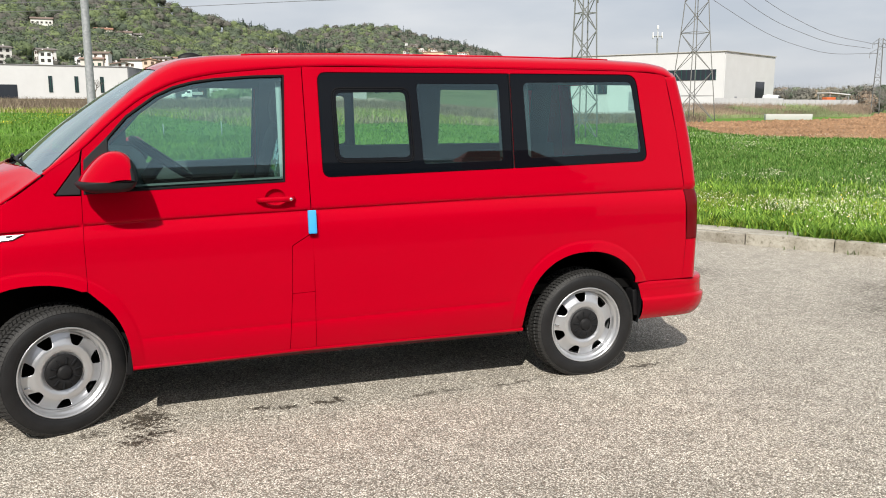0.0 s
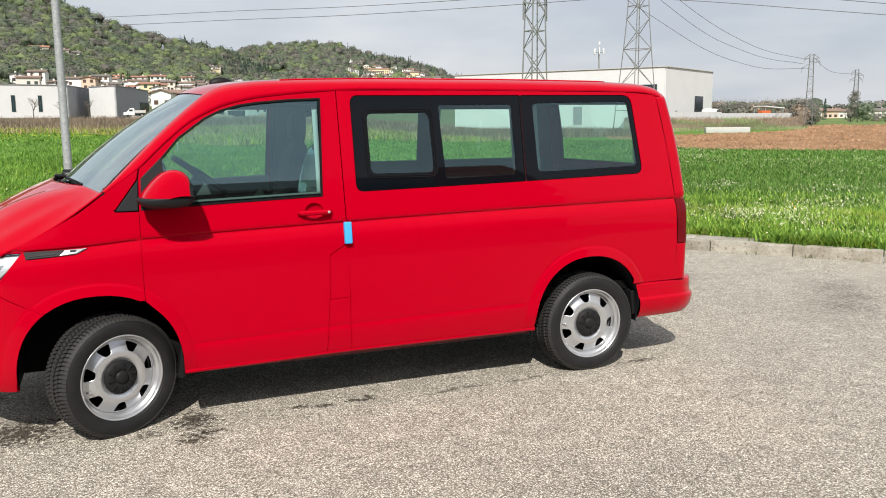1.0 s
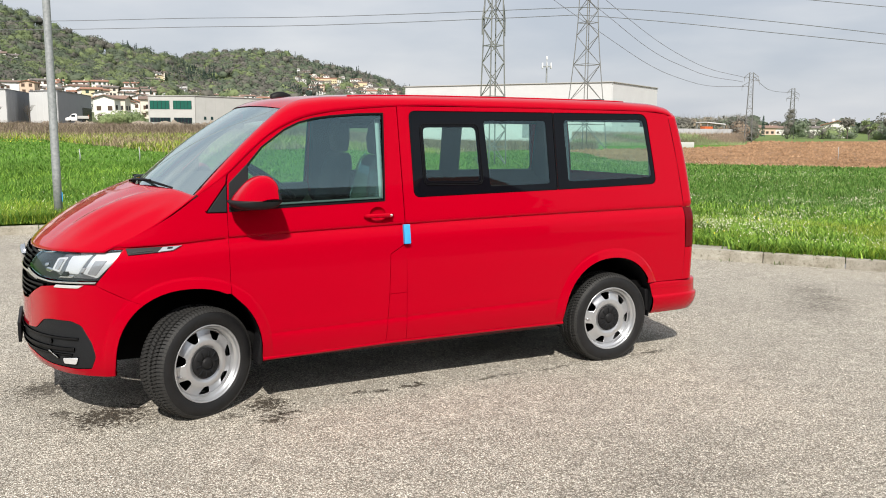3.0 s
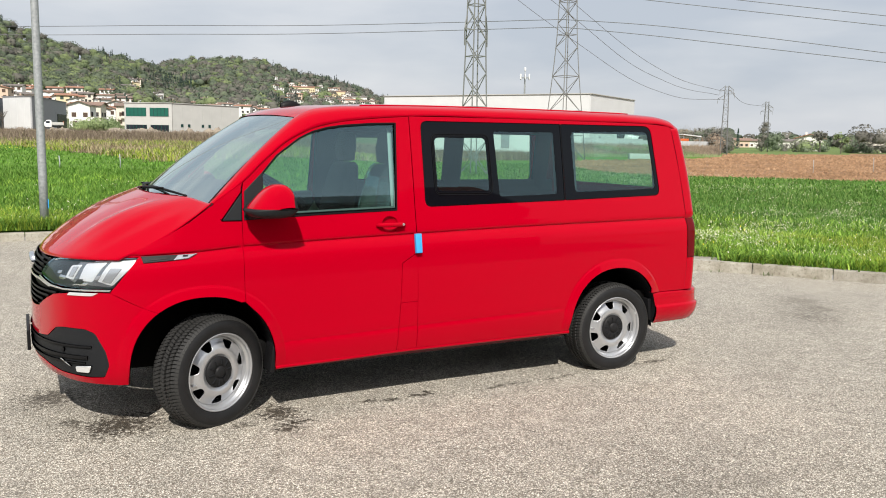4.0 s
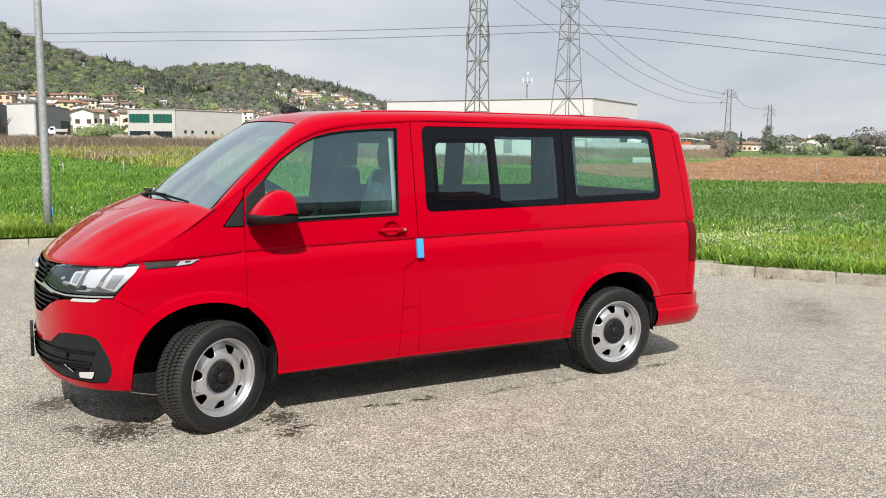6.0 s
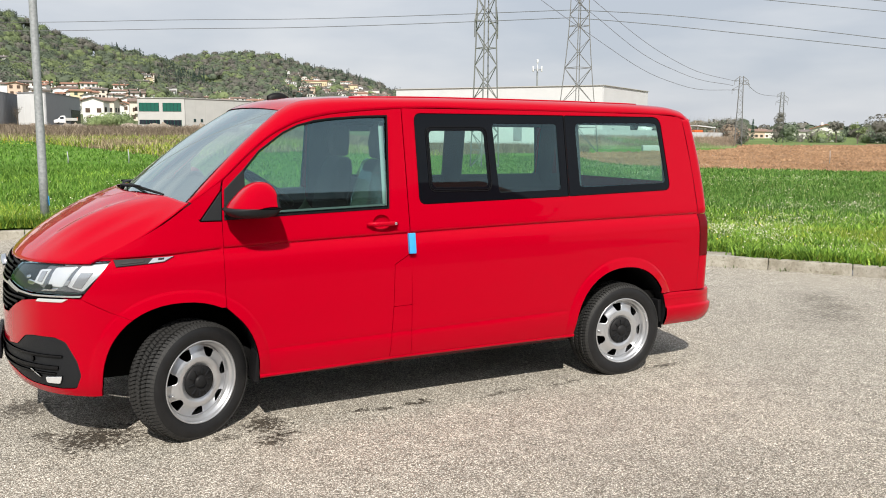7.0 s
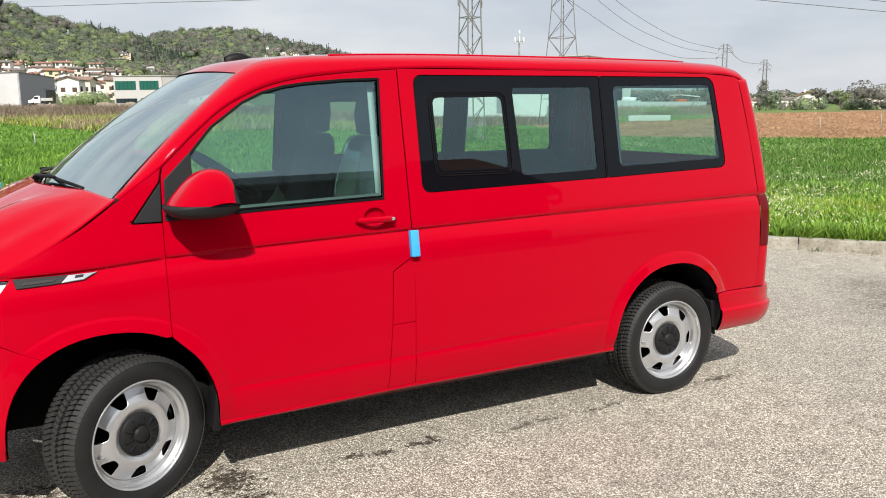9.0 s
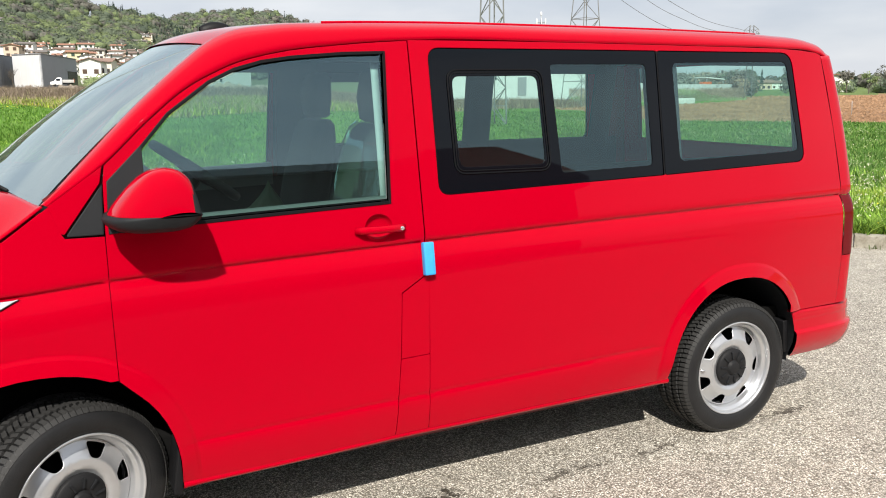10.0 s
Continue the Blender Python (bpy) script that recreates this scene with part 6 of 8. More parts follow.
flowers("flowers", 4200, M_PETAL, 0.0052, (38, 62, 0, 20, 2.0), "small white meadow flowers in drifts", 34, 0.40)
flowers("flowers", 3600, M_PETAL, 0.0056, (33, 63, 12, 50, 1.0), "white flowers in far drifts across the meadow", 46, 0.6)
flowers("flowers", 500, M_PETAL, 0.0060, (36, 63, 0, 45, 1.2), "white flowers scattered in the meadow")
flowers("flowers", 600, M_PETAL, 0.0065, (-10, 14, 0, 24, 1.2), "small white flowers round the lamp post", 18, 0.35)
flowers("flowers", 70, M_YELLOW, 0.0065, (38, 60, 0, 18, 1.3), "a few yellow flowers among the grass")
flowers("flowers", 700, M_YELLOW, 0.007, (-8, 8, 44, 66, 0.7), "yellow blossom at the meadow's far edge", 14, 0.9)

# dry weeds between the meadow and the buildings
p = scatter(52000, -14, 37, 40, 125, 0.75, (1,))
v, f = blades(rng, p[:, :3], rng.uniform(0.25, 0.85, len(p)) * (0.7 + 0.5 * np.clip((p[:, 3] - 60) / 50, 0, 1)), rng.uniform(0.018, 0.05, len(p)), 1.5)
stuff("dry_weeds", v, f, M_REED, "dry brown and straw-coloured weeds", "weeds")
p = scatter(20000, -14, 34, 38, 78, 0.9, (1,))
v, f = blades(rng, p[:, :3], rng.uniform(0.2, 0.5, len(p)), rng.uniform(0.02, 0.045, len(p)), 1.4)
stuff("straw", v, f, leaf_mat("straw", [(0.0, (0.24, 0.20, 0.10)), (0.5, (0.42, 0.36, 0.20)), (1.0, (0.56, 0.50, 0.30))], 0.9, 0.2), "pale straw at the meadow's far edge", "straw")
p = scatter(46000, -14, 34, 38, 82, 0.9, (1,))
green = np.array([noise.noise(Vector((x * 0.12, y * 0.12, 6.0))) > -0.2 for x, y in p[:, :2]])
p = p[green]
v, f = blades(rng, p[:, :3], rng.uniform(0.2, 0.5, len(p)), rng.uniform(0.03, 0.07, len(p)), 1.4)
stuff("grass", v, f, M_GRASS, "green tufts among the dry weeds", "grass")

# clods on the ploughed field
p = scatter(13000, 34, 66, 50, 190, 1.3, (2,))
m = len(p)
s = (0.05 + 0.0012 * p[:, 3]) * rng.uniform(0.6, 1.7, m)
oct_ = np.array([(1, 0, 0), (0, 1, 0), (-1, 0, 0), (0, -1, 0), (0, 0, 0.8), (0, 0, -0.5)])
v = (p[:, None, :3] + (oct_[None] * rng.uniform(0.6, 1.3, (m, 6, 1))) * s[:, None, None]).reshape(-1, 3)
tri = np.array([(0, 1, 4), (1, 2, 4), (2, 3, 4), (3, 0, 4)])
f = (np.arange(m)[:, None, None] * 6 + tri[None]).reshape(-1, 3)
stuff("clods", v, f, M_EARTH, "clods of ploughed red-brown earth", "earth")

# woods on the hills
# tints greyed towards blue: distance haze is put into the leaf colours
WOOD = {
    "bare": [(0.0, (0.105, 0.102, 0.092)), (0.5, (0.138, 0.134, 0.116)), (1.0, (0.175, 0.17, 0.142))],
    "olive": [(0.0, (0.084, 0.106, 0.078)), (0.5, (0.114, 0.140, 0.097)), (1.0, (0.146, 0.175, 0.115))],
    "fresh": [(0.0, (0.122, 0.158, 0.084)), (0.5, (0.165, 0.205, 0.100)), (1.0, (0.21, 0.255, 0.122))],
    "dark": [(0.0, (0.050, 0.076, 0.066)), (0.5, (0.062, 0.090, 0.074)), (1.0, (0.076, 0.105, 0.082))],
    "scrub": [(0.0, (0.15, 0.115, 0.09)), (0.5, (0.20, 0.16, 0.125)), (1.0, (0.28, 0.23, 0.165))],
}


def crown_points(n, kind):
    """Leaf places and facings of one crown of unit radius."""
    a = rng.normal(size=(n, 3))
    a /= np.linalg.norm(a, axis=1)[:, None]
    lobes = rng.normal(size=(6, 3))
    lobes /= np.linalg.norm(lobes, axis=1)[:, None]
    swell = 0.75 + 0.35 * np.max(a @ lobes.T, axis=1) * rng.uniform(0.75, 1.05, n)
    if kind == "cone":
        t = rng.uniform(0, 1, n) ** 0.8
        r = (1 - t) * 0.95 + 0.08
        p = np.stack([a[:, 0] * r, a[:, 1] * r, t * 4 - 1], 1)
        return p * np.array([0.42, 0.42, 0.8]), a
    return a * swell[:, None] * np.array([1, 1, 0.85]), a


bm = bmesh.new()
bmesh.ops.create_icosphere(bm, subdivisions=2, radius=1.0)
BLOB = np.array([tuple(v.co) for v in bm.verts])
BLOB_F = np.array([[v.index for v in f.verts] for f in bm.faces])
bm.free()


def woods(name, places, kinds, leaves, label, leaf=1.0):
    """Crowns built of many small leaf clumps, one mesh for each tint."""
    for kind, stops in WOOD.items():
        pts = [p for p, k in zip(places, kinds) if k == kind]
        if not pts:
            continue
        vs, fs, o = [], [], 0
        for x, y, z, r in pts:
            cone = kind == "dark" and r < 5.4
            c, nrm = crown_points(leaves, "cone" if cone else "round")
            at = np.array([x, y, z + r * 0.95])
            c = c * r + at
            s = r * rng.uniform(0.12, 0.25, leaves)[:, None] * (120 / leaves) ** 0.5 * leaf
            t1 = np.cross(nrm, rng.normal(size=(leaves, 3)))
            t1 /= np.linalg.norm(t1, axis=1)[:, None] + 1e-9
            t2 = np.cross(nrm, t1)
            q = np.stack([c + t1 * s, c + t2 * s * 0.8, c - t1 * s, c - t2 * s * 0.8], 1).reshape(-1, 3)
            q += rng.normal(0, 0.035 * r, q.shape)
            k = np.arange(leaves)[:, None] * 4
            vs.append(q)
            fs.append(np.concatenate([k + np.array([[0, 1, 2]]), k + np.array([[0, 2, 3]])]) + o)
            o += leaves * 4
            if not cone:
                vs.append(BLOB * rng.uniform(0.66, 1.06, (len(BLOB), 1)) * np.array([r, r, r * 0.85]) * (0.62 if name.startswith("hedge") else 0.84) + at)
                fs.append(BLOB_F + o)
                o += len(BLOB)
        if name + kind not in MATS:
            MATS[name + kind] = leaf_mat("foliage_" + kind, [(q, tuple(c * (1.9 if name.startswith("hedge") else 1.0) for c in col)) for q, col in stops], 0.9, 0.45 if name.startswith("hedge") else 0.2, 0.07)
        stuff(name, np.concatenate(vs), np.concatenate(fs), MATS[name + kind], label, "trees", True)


# stands of cypress and pine: bearings, ranges, count
CYPRESSES = [(5.4, 7.4, 905, 945, 16), (8.7, 11.2, 1000, 1180, 120), (17.4, 22.8, 1330, 1430, 40), (15.6, 17.2, 780, 900, 14)]
MATS = {}
prng = random.Random(8)
places, kinds = [], []
for _ in range(4300):
    b = prng.uniform(-13, 10.5)
    ridge = far_ridge(b)
    d = prng.uniform(440, ridge + 12)
    if d < (480 if b < 0.3 else 600):
        continue
    p = at_bearing(b, d)
    n_ = noise.noise(Vector((p.x * 0.009, p.y * 0.009, 5)))
    if b > 2 and n_ > 0.34 and d < ridge * 0.8 or 7.0 < b < 10.4 and 715 < d < 812 or -3.9 < b < -0.2 and 652 < d < 712 or -7.2 < b < -5.2 and 660 < d < 718:
        continue
    k = prng.random() + 0.25 * noise.noise(Vector((p.x * 0.02, p.y * 0.02, 9)))
    kind = "bare" if k < 0.24 else "olive" if k < 0.66 else "fresh" if k < 1.06 else "dark"
    r = prng.uniform(3.4, 6.6) if kind != "dark" else prng.uniform(3.0, 4.8)
    places.append((p.x, p.y, terrain(p.x, p.y), r))
    kinds.append(kind)
for b0, b1, d0, d1, count in CYPRESSES[:1]:
    for _ in range(count):
        p = at_bearing(prng.uniform(b0, b1), prng.uniform(d0, d1))
        places.append((p.x, p.y, terrain(p.x, p.y), prng.uniform(3.2, 4.6)))
        kinds.append("dark")
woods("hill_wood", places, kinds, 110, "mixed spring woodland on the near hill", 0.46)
places, kinds = [], []
for _ in range(3400):
    b = prng.uniform(8.0, 25.5)
    ridge = far_ridge(b)
    d = prng.uniform(680, ridge + 15)
    p = at_bearing(b, d)
    n_ = noise.noise(Vector((p.x * 0.007, p.y * 0.007, 3)))
    if d < 850 and prng.random() < 0.78 or 8.0 < b < 10.6 and 715 < d < 812:
        continue
    if n_ > 0.36 and d < 1250 or b > 16.3 and d < 1290 and prng.random() < 0.82 or in_clearing(b, d):
        continue
    k = prng.random()
    kind = "bare" if k < 0.36 else "olive" if k < 0.80 else "fresh"
    if k > (0.72 if d > ridge * 0.9 and b > 16 else 0.985 if noise.noise(Vector((p.x * 0.012, p.y * 0.012, 7))) < 0.36 else 0.4):
        kind = "dark"
    r = prng.uniform(5.0, 8.4) if kind != "dark" else prng.uniform(4.0, 6.2)
    places.append((p.x, p.y, terrain(p.x, p.y), r))
    kinds.append(kind)
for b0, b1, d0, d1, count in CYPRESSES[1:]:
    for _ in range(count):
        p = at_bearing(prng.uniform(b0, b1), prng.uniform(d0, d1))
        places.append((p.x, p.y, terrain(p.x, p.y), prng.uniform(4.2, 5.35)))
        kinds.append("dark")
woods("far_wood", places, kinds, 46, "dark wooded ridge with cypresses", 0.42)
# hedge and trees by the far plain on the other side
places, kinds = [], []
for _ in range(620):
    p = at_bearing(prng.uniform(40.7, 46.8), prng.uniform(200, 238))
    places.append((p.x, p.y, terrain(p.x, p.y) + prng.uniform(-0.6, 2.3), prng.uniform(1.0, 2.1)))
    kinds.append(prng.choice(("bare", "bare", "bare", "scrub", "olive")))
woods("hedge", places, kinds, 130, "leafless hedge beyond the ploughed field", 0.8)
feet = []
for _ in range(520):
    p = at_bearing(prng.uniform(40.7, 46.8), prng.uniform(200, 236))
    tall = 1.0 + 0.5 * noise.noise(Vector((p.x * 0.07, p.y * 0.07, 5)))
    for _ in range(26):
        feet.append((p.x + prng.gauss(0, 0.7), p.y + prng.gauss(0, 0.7), terrain(p.x, p.y) + prng.uniform(0.4, 2.6) * tall))
feet = np.array(feet)
v, f = blades(rng, feet, rng.uniform(1.8, 4.0, len(feet)), rng.uniform(0.03, 0.075, len(feet)), 0.75)
stuff("hedge_twigs", v, f, MATS["hedgebare"], "bare twigs rising from the leafless hedge", "twigs")
places, kinds = [], []
for _ in range(120):
    b = prng.uniform(49.4, 64)
    if noise.noise(Vector((b * 0.8, 0, 0))) < -0.15:
        continue
    p = at_bearing(b, prng.uniform(250, 330))
    places.append((p.x, p.y, terrain(p.x, p.y) - 0.8, prng.uniform(1.0, 2.7)))
    kinds.append(prng.choice(("olive", "bare", "fresh", "olive", "bare")))
for b, d, z, r, k in ((48.85, 256, 0.2, 1.9, "bare"), (49.0, 256, 2.4, 1.8, "bare"), (48.95, 256, 4.8, 1.6, "bare"), (49.05, 256, 6.6, 1.2, "bare"), (49.5, 254, 0.6, 2.5, "olive"), (49.7, 254, 1.6, 2.3, "olive"), (54.6, 252, 1.2, 3.6, "bare"), (55.6, 252, 1.0, 3.2, "bare"), (56.6, 248, 0.2, 2.8, "fresh"), (47.4, 250, 0.4, 1.8, "dark"), (46.2, 176, 0.6, 1.7, "scrub"), (45.9, 178, 1.6, 1.5, "scrub"), (46.0, 176, -0.2, 1.8, "bare")):
    p = at_bearing(b, d)
    places.append((p.x, p.y, terrain(p.x, p.y) + z, r))
    kinds.append(k)
woods("hedge_trees", places, kinds, 330, "row of budding trees beyond the fields", 0.7)
# bushes between the halls and brown scrub before them
places, kinds = [], []
for _ in range(26):
    p = at_bearing(prng.uniform(3.9, 6.5), prng.uniform(206, 224))
    places.append((p.x, p.y, terrain(p.x, p.y) - 0.6, prng.uniform(0.9, 2.2)))
    kinds.append("fresh")
woods("hedge_bushes", places, kinds, 260, "light green bushes between the halls", 0.8)
p = scatter(45000, -14, 37, 78, 130, 1.0, (1,))
dense = np.array([noise.noise(Vector((x * 0.05, y * 0.05, 2))) > -0.2 for x, y in p[:, :2]])
p = p[dense]
v, f = blades(rng, p[:, :3], rng.uniform(0.5, 1.25, len(p)), rng.uniform(0.02, 0.045, len(p)), 1.1)
stuff("scrub", v, f, leaf_mat("brown_scrub", WOOD["scrub"], 0.9, 0.2), "low leafless brown scrub beyond the meadow", "scrub")
# scrub and green tufts on the bank below the hall's fence
tufts = {"scrub": [], "fresh": []}
for _ in range(15000):
    b = prng.uniform(35.2, 46.4)
    u = prng.random()
    d0, d1 = 121 + (b - 36.6) * 2.6, 149 + (b - 36.9) * 3.0
    p = at_bearing(b, d0 + (d1 - d0) * u)
    k = noise.noise(Vector((p.x * 0.09, p.y * 0.09, 3)))
    tufts["fresh" if k > 0.12 or u < 0.25 else "scrub"].append((p.x, p.y, 1.9 * smooth(0.05, 1.0, u) - 0.1))
for k, label in (("scrub", "brown scrub on the bank below the fence"), ("fresh", "green tufts on the bank below the fence")):
    q = np.array(tufts[k])
    v, f = blades(rng, q, rng.uniform(0.3, 0.8, len(q)), rng.uniform(0.025, 0.06, len(q)), 1.1)
    stuff("bank_" + ("scrub" if k == "scrub" else "grass"), v, f, MATS["hedge_trees" + k], label, "scrub" if k == "scrub" else "grass")
places = []
for _ in range(420):
    b, d = prng.uniform(44, 66), prng.uniform(600, 1500)
    p = at_bearing(b, d)
    places.append((p.x, p.y, terrain(p.x, p.y), prng.uniform(4, 7)))
woods("horizon_trees", places, ["olive" if i % 3 else "bare" for i in range(420)], 24, "far line of trees on the horizon")


M_BARK = plain("grey_bark", (0.13, 0.11, 0.09), 0.9, var=0.3, scale=20, bumpy=0.4)


def tree(name, base, height, spread, seed, leafy, label):
    """A tree with a tapered trunk, forking limbs and, where leafy, a crown of leaf clumps."""
    r = random.Random(seed)
    top = thing(name, label, "tree", at=base)
    verts, faces, tips = [], [], []

    def limb(p, d, ln, rad, depth):
        q = p + d * ln
        u = d.orthogonal().normalized()
        w = d.cross(u)
        o = len(verts)
        for c, rr in ((p, rad), (q, rad * 0.62)):
            verts.extend([c + (u * math.cos(a) + w * math.sin(a)) * rr for a in [2 * math.pi * j / 5 for j in range(5)]])
        faces.extend([(o + j, o + (j + 1) % 5, o + 5 + (j + 1) % 5, o + 5 + j) for j in range(5)])
        if depth == 0:
            tips.append(q)
            return
        for _ in range(r.randint(3, 4) if depth > 1 else 3):
            t = r.uniform(0.55, 1.0)
            nd = (d + Vector((r.uniform(-1, 1), r.uniform(-1, 1), r.uniform(-0.15, 0.7))) * spread).normalized()
            limb(p + d * ln * t, nd, ln * r.uniform(0.55, 0.8), rad * 0.5, depth - 1)
    limb(Vector((0, 0, -0.1)), Vector((0, 0, 1)), height * 0.34, height * 0.024, 4)
    part("trunk", mesh_of("trunk", verts, faces, M_BARK), top)
    if leafy:
        n = len(tips) * 5
        c = np.repeat(np.array([tuple(t) for t in tips]), 5, axis=0) + rng.normal(0, height * 0.035, (n, 3))
        nrm = rng.normal(size=(n, 3))
        nrm /= np.linalg.norm(nrm, axis=1)[:, None]
        t1 = np.cross(nrm, rng.normal(size=(n, 3)))
        t1 /= np.linalg.norm(t1, axis=1)[:, None] + 1e-9
        t2 = np.cross(nrm, t1)
        s = height * rng.uniform(0.018, 0.035, n)[:, None]
        q = np.stack([c + t1 * s, c + t2 * s, c - t1 * s, c - t2 * s], 1).reshape(-1, 3)
        me = bpy.data.meshes.new("crown")
        me.from_pydata(q.tolist(), [], (np.arange(n)[:, None] * 4 + np.arange(4)[None]).tolist())
        if leafy not in MATS:
            MATS[leafy] = leaf_mat("crown_" + leafy, [(q, tuple(1.5 * c for c in col)) for q, col in WOOD[leafy]], 0.9, 0.3)
        me.materials.append(MATS[leafy])
        part("crown", me, top)
    return top


for b, d, h, sp, sd, lf in ((-3.25, 205, 6.2, 0.85, 1, ""), (-1.75, 208, 5.6, 0.85, 2, ""), (-0.1, 212, 5.6, 0.85, 12, ""), (46.1, 186, 6.0, 0.9, 5, "bare"), (53.5, 240, 6.5, 0.85, 8, "fresh"), (52.3, 265, 8.0, 0.85, 9, "bare")):
    p = at_bearing(b, d)
    tree("bare_tree" if lf in ("", "bare") else "tree", (p.x, p.y, terrain(p.x, p.y)), h, sp, sd, lf, "bare-branched tree by the buildings" if lf in ("", "bare") else "budding light green tree beyond the meadow")

# ---- buildings, masts and distant things ----
M_PANEL = plain("white_wall_panels", (0.60, 0.61, 0.615), 0.8, var=0.08, scale=0.4)
M_PANEL2 = plain("pale_concrete_panels", (0.47, 0.47, 0.455), 0.85, var=0.10, scale=0.5)
M_GREY = plain("grey_metal_cladding", (0.27, 0.28, 0.30), 0.6, var=0.08, scale=0.5)
M_GREENG = plain("green_window_glass", (0.010, 0.105, 0.075), 0.12, var=0.2, scale=0.8)
M_DARKG = plain("dark_window_glass", (0.02, 0.025, 0.035), 0.12, var=0.2, scale=0.6)
M_STEEL = plain("galvanised_steel", (0.38, 0.40, 0.41), 0.55, 0.3, var=0.3, scale=9, bumpy=0.2, bscale=60)
M_POST = plain("spangled_zinc", (0.36, 0.38, 0.39), 0.55, 0.25, var=0.5, scale=22, bumpy=0.2, bscale=90)
M_LATTICE = plain("weathered_lattice_steel", (0.20, 0.205, 0.20), 0.7, 0.2, var=0.2, scale=3)
M_WIRE = plain("power_cable", (0.14, 0.14, 0.15), 0.6)
M_TILE = plain("terracotta_roof_tiles", (0.25, 0.165, 0.13), 0.9, var=0.3, scale=1.4, bumpy=0.5, bscale=4)
M_FENCE = plain("pale_metal_fence", (0.50, 0.51, 0.52), 0.6, 0.1, var=0.12, scale=1.5)
M_RUBBLE = plain("pale_rubble", (0.33, 0.28, 0.22), 0.95, var=0.45, scale=1.2, bumpy=0.8, bscale=6)
HOUSE_WALLS = [plain("house_wall", c, 0.9, var=0.07, scale=0.6) for c in ((0.74, 0.72, 0.68), (0.68, 0.62, 0.53), (0.68, 0.58, 0.38), (0.64, 0.58, 0.53), (0.78, 0.78, 0.77), (0.60, 0.46, 0.36))]


def hall(name, corners, z0, z1, mats, label, parts_=(), roof_lip=0.25):
    """A flat-roofed hall on four corners in plan; walls with thickness, roof, then openings (face, from, to, z0, z1, material, name)."""
    top = thing(name, label, "building")
    cs = [Vector((c.x, c.y)) for c in corners]
    centre = sum(cs, Vector((0, 0))) / len(cs)
    for k in range(len(cs)):
        a, b = cs[k], cs[(k + 1) % len(cs)]
        d = (b - a)
        n = Vector((d.y, -d.x)).normalized()
        if n.dot((a + b) / 2 - centre) < 0:
            n = -n
        bm = bmesh.new()
        ang = math.degrees(math.atan2(d.y, d.x))
        mid = (a + b) / 2 - n * 0.15
        box_bm(bm, (d.length - 0.3, 0.3, z1 - z0 + 1.0), pose(mid.x, mid.y, (z0 - 1.0 + z1) / 2, 0, 0, ang))
        wall = part("wall", from_bm("wall", bm, mats[k % len(mats)]), top)
        # upright joints between the wall panels
        cnt = int(d.length / 2.6)
        for i in range(1, cnt):
            q = a + d * i / cnt + n * 0.012
            part("panel_joint", box("panel_joint", (0.05, 0.05, z1 - z0), (q.x, q.y, (z0 + z1) / 2), mats[k % len(mats)], rot=(0, 0, ang)), top) if cnt < 9 else None
        for face, u0, u1, h0, h1, mt, nm in parts_:
            if face != k:
                continue
            c = a + d * (u0 + u1) / 2 + n * 0.01
            w = part(nm, box(nm, (d.length * (u1 - u0), 0.16, h1 - h0), (c.x, c.y, (h0 + h1) / 2), mt, rot=(0, 0, ang)), top)
            if nm == "window":
                bars = max(2, int(d.length * (u1 - u0) / 0.9))
                for i in range(bars + 1):
                    q = a + d * (u0 + (u1 - u0) * i / bars) + n * 0.10
                    part("mullion", box("mullion", (0.07, 0.06, h1 - h0), (q.x, q.y, (h0 + h1) / 2), M_GREENG if mt is M_DARKG else M_DARKG, rot=(0, 0, ang)), w)
    bm = bmesh.new()
    vs = [bm.verts.new((c.x, c.y, z1 - 0.3)) for c in cs]
    bm.faces.new(vs)
    part("roof", from_bm("roof", bm, M_GREY), top)
    for k in range(len(cs)):
        a, b = cs[k], cs[(k + 1) % len(cs)]
        d = b - a
        m_ = (a + b) / 2
        part("parapet_cap", box("parapet_cap", (d.length, 0.45, 0.14), (m_.x, m_.y, z1 + 0.07), M_GREY if roof_lip < 0.2 else M_PANEL2, rot=(0, 0, math.degrees(math.atan2(d.y, d.x)))), top)
    return top


def quad_of(b0, d0, b1, d1, b2, d2):
    """Corners from a near corner (b0), one along the front (b1) and one along the side (b2)."""
    c0, c1, c2 = at_bearing(b0, d0), at_bearing(b1, d1), at_bearing(b2, d2)
    return [c1, c0, c2, c1 + c2 - c0]


# great white hall behind the pylons
hall("white_hall", quad_of(37.80, 163, 23.70, 181, 40.74, 186), 0.6, 11.75, [M_PANEL],
     "large white industrial hall with a dark window band",
     [(0, 0.765, 0.965, 6.6, 8.55, M_DARKG, "window"), (0, 0.44, 0.50, 4.2, 7.0, M_DARKG, "window"), (0, 0.60, 0.64, 1.0, 4.6, M_GREY, "door"), (1, 0.60, 0.78, 1.0, 6.6, M_DARKG, "door"), (1, 0.30, 0.37, 2.1, 3.0, M_DARKG, "window"), (1, 0.2, 0.24, 1.6, 3.6, M_GREY, "door"), (1, 0.86, 0.90, 1.6, 3.6, M_GREY, "door")])
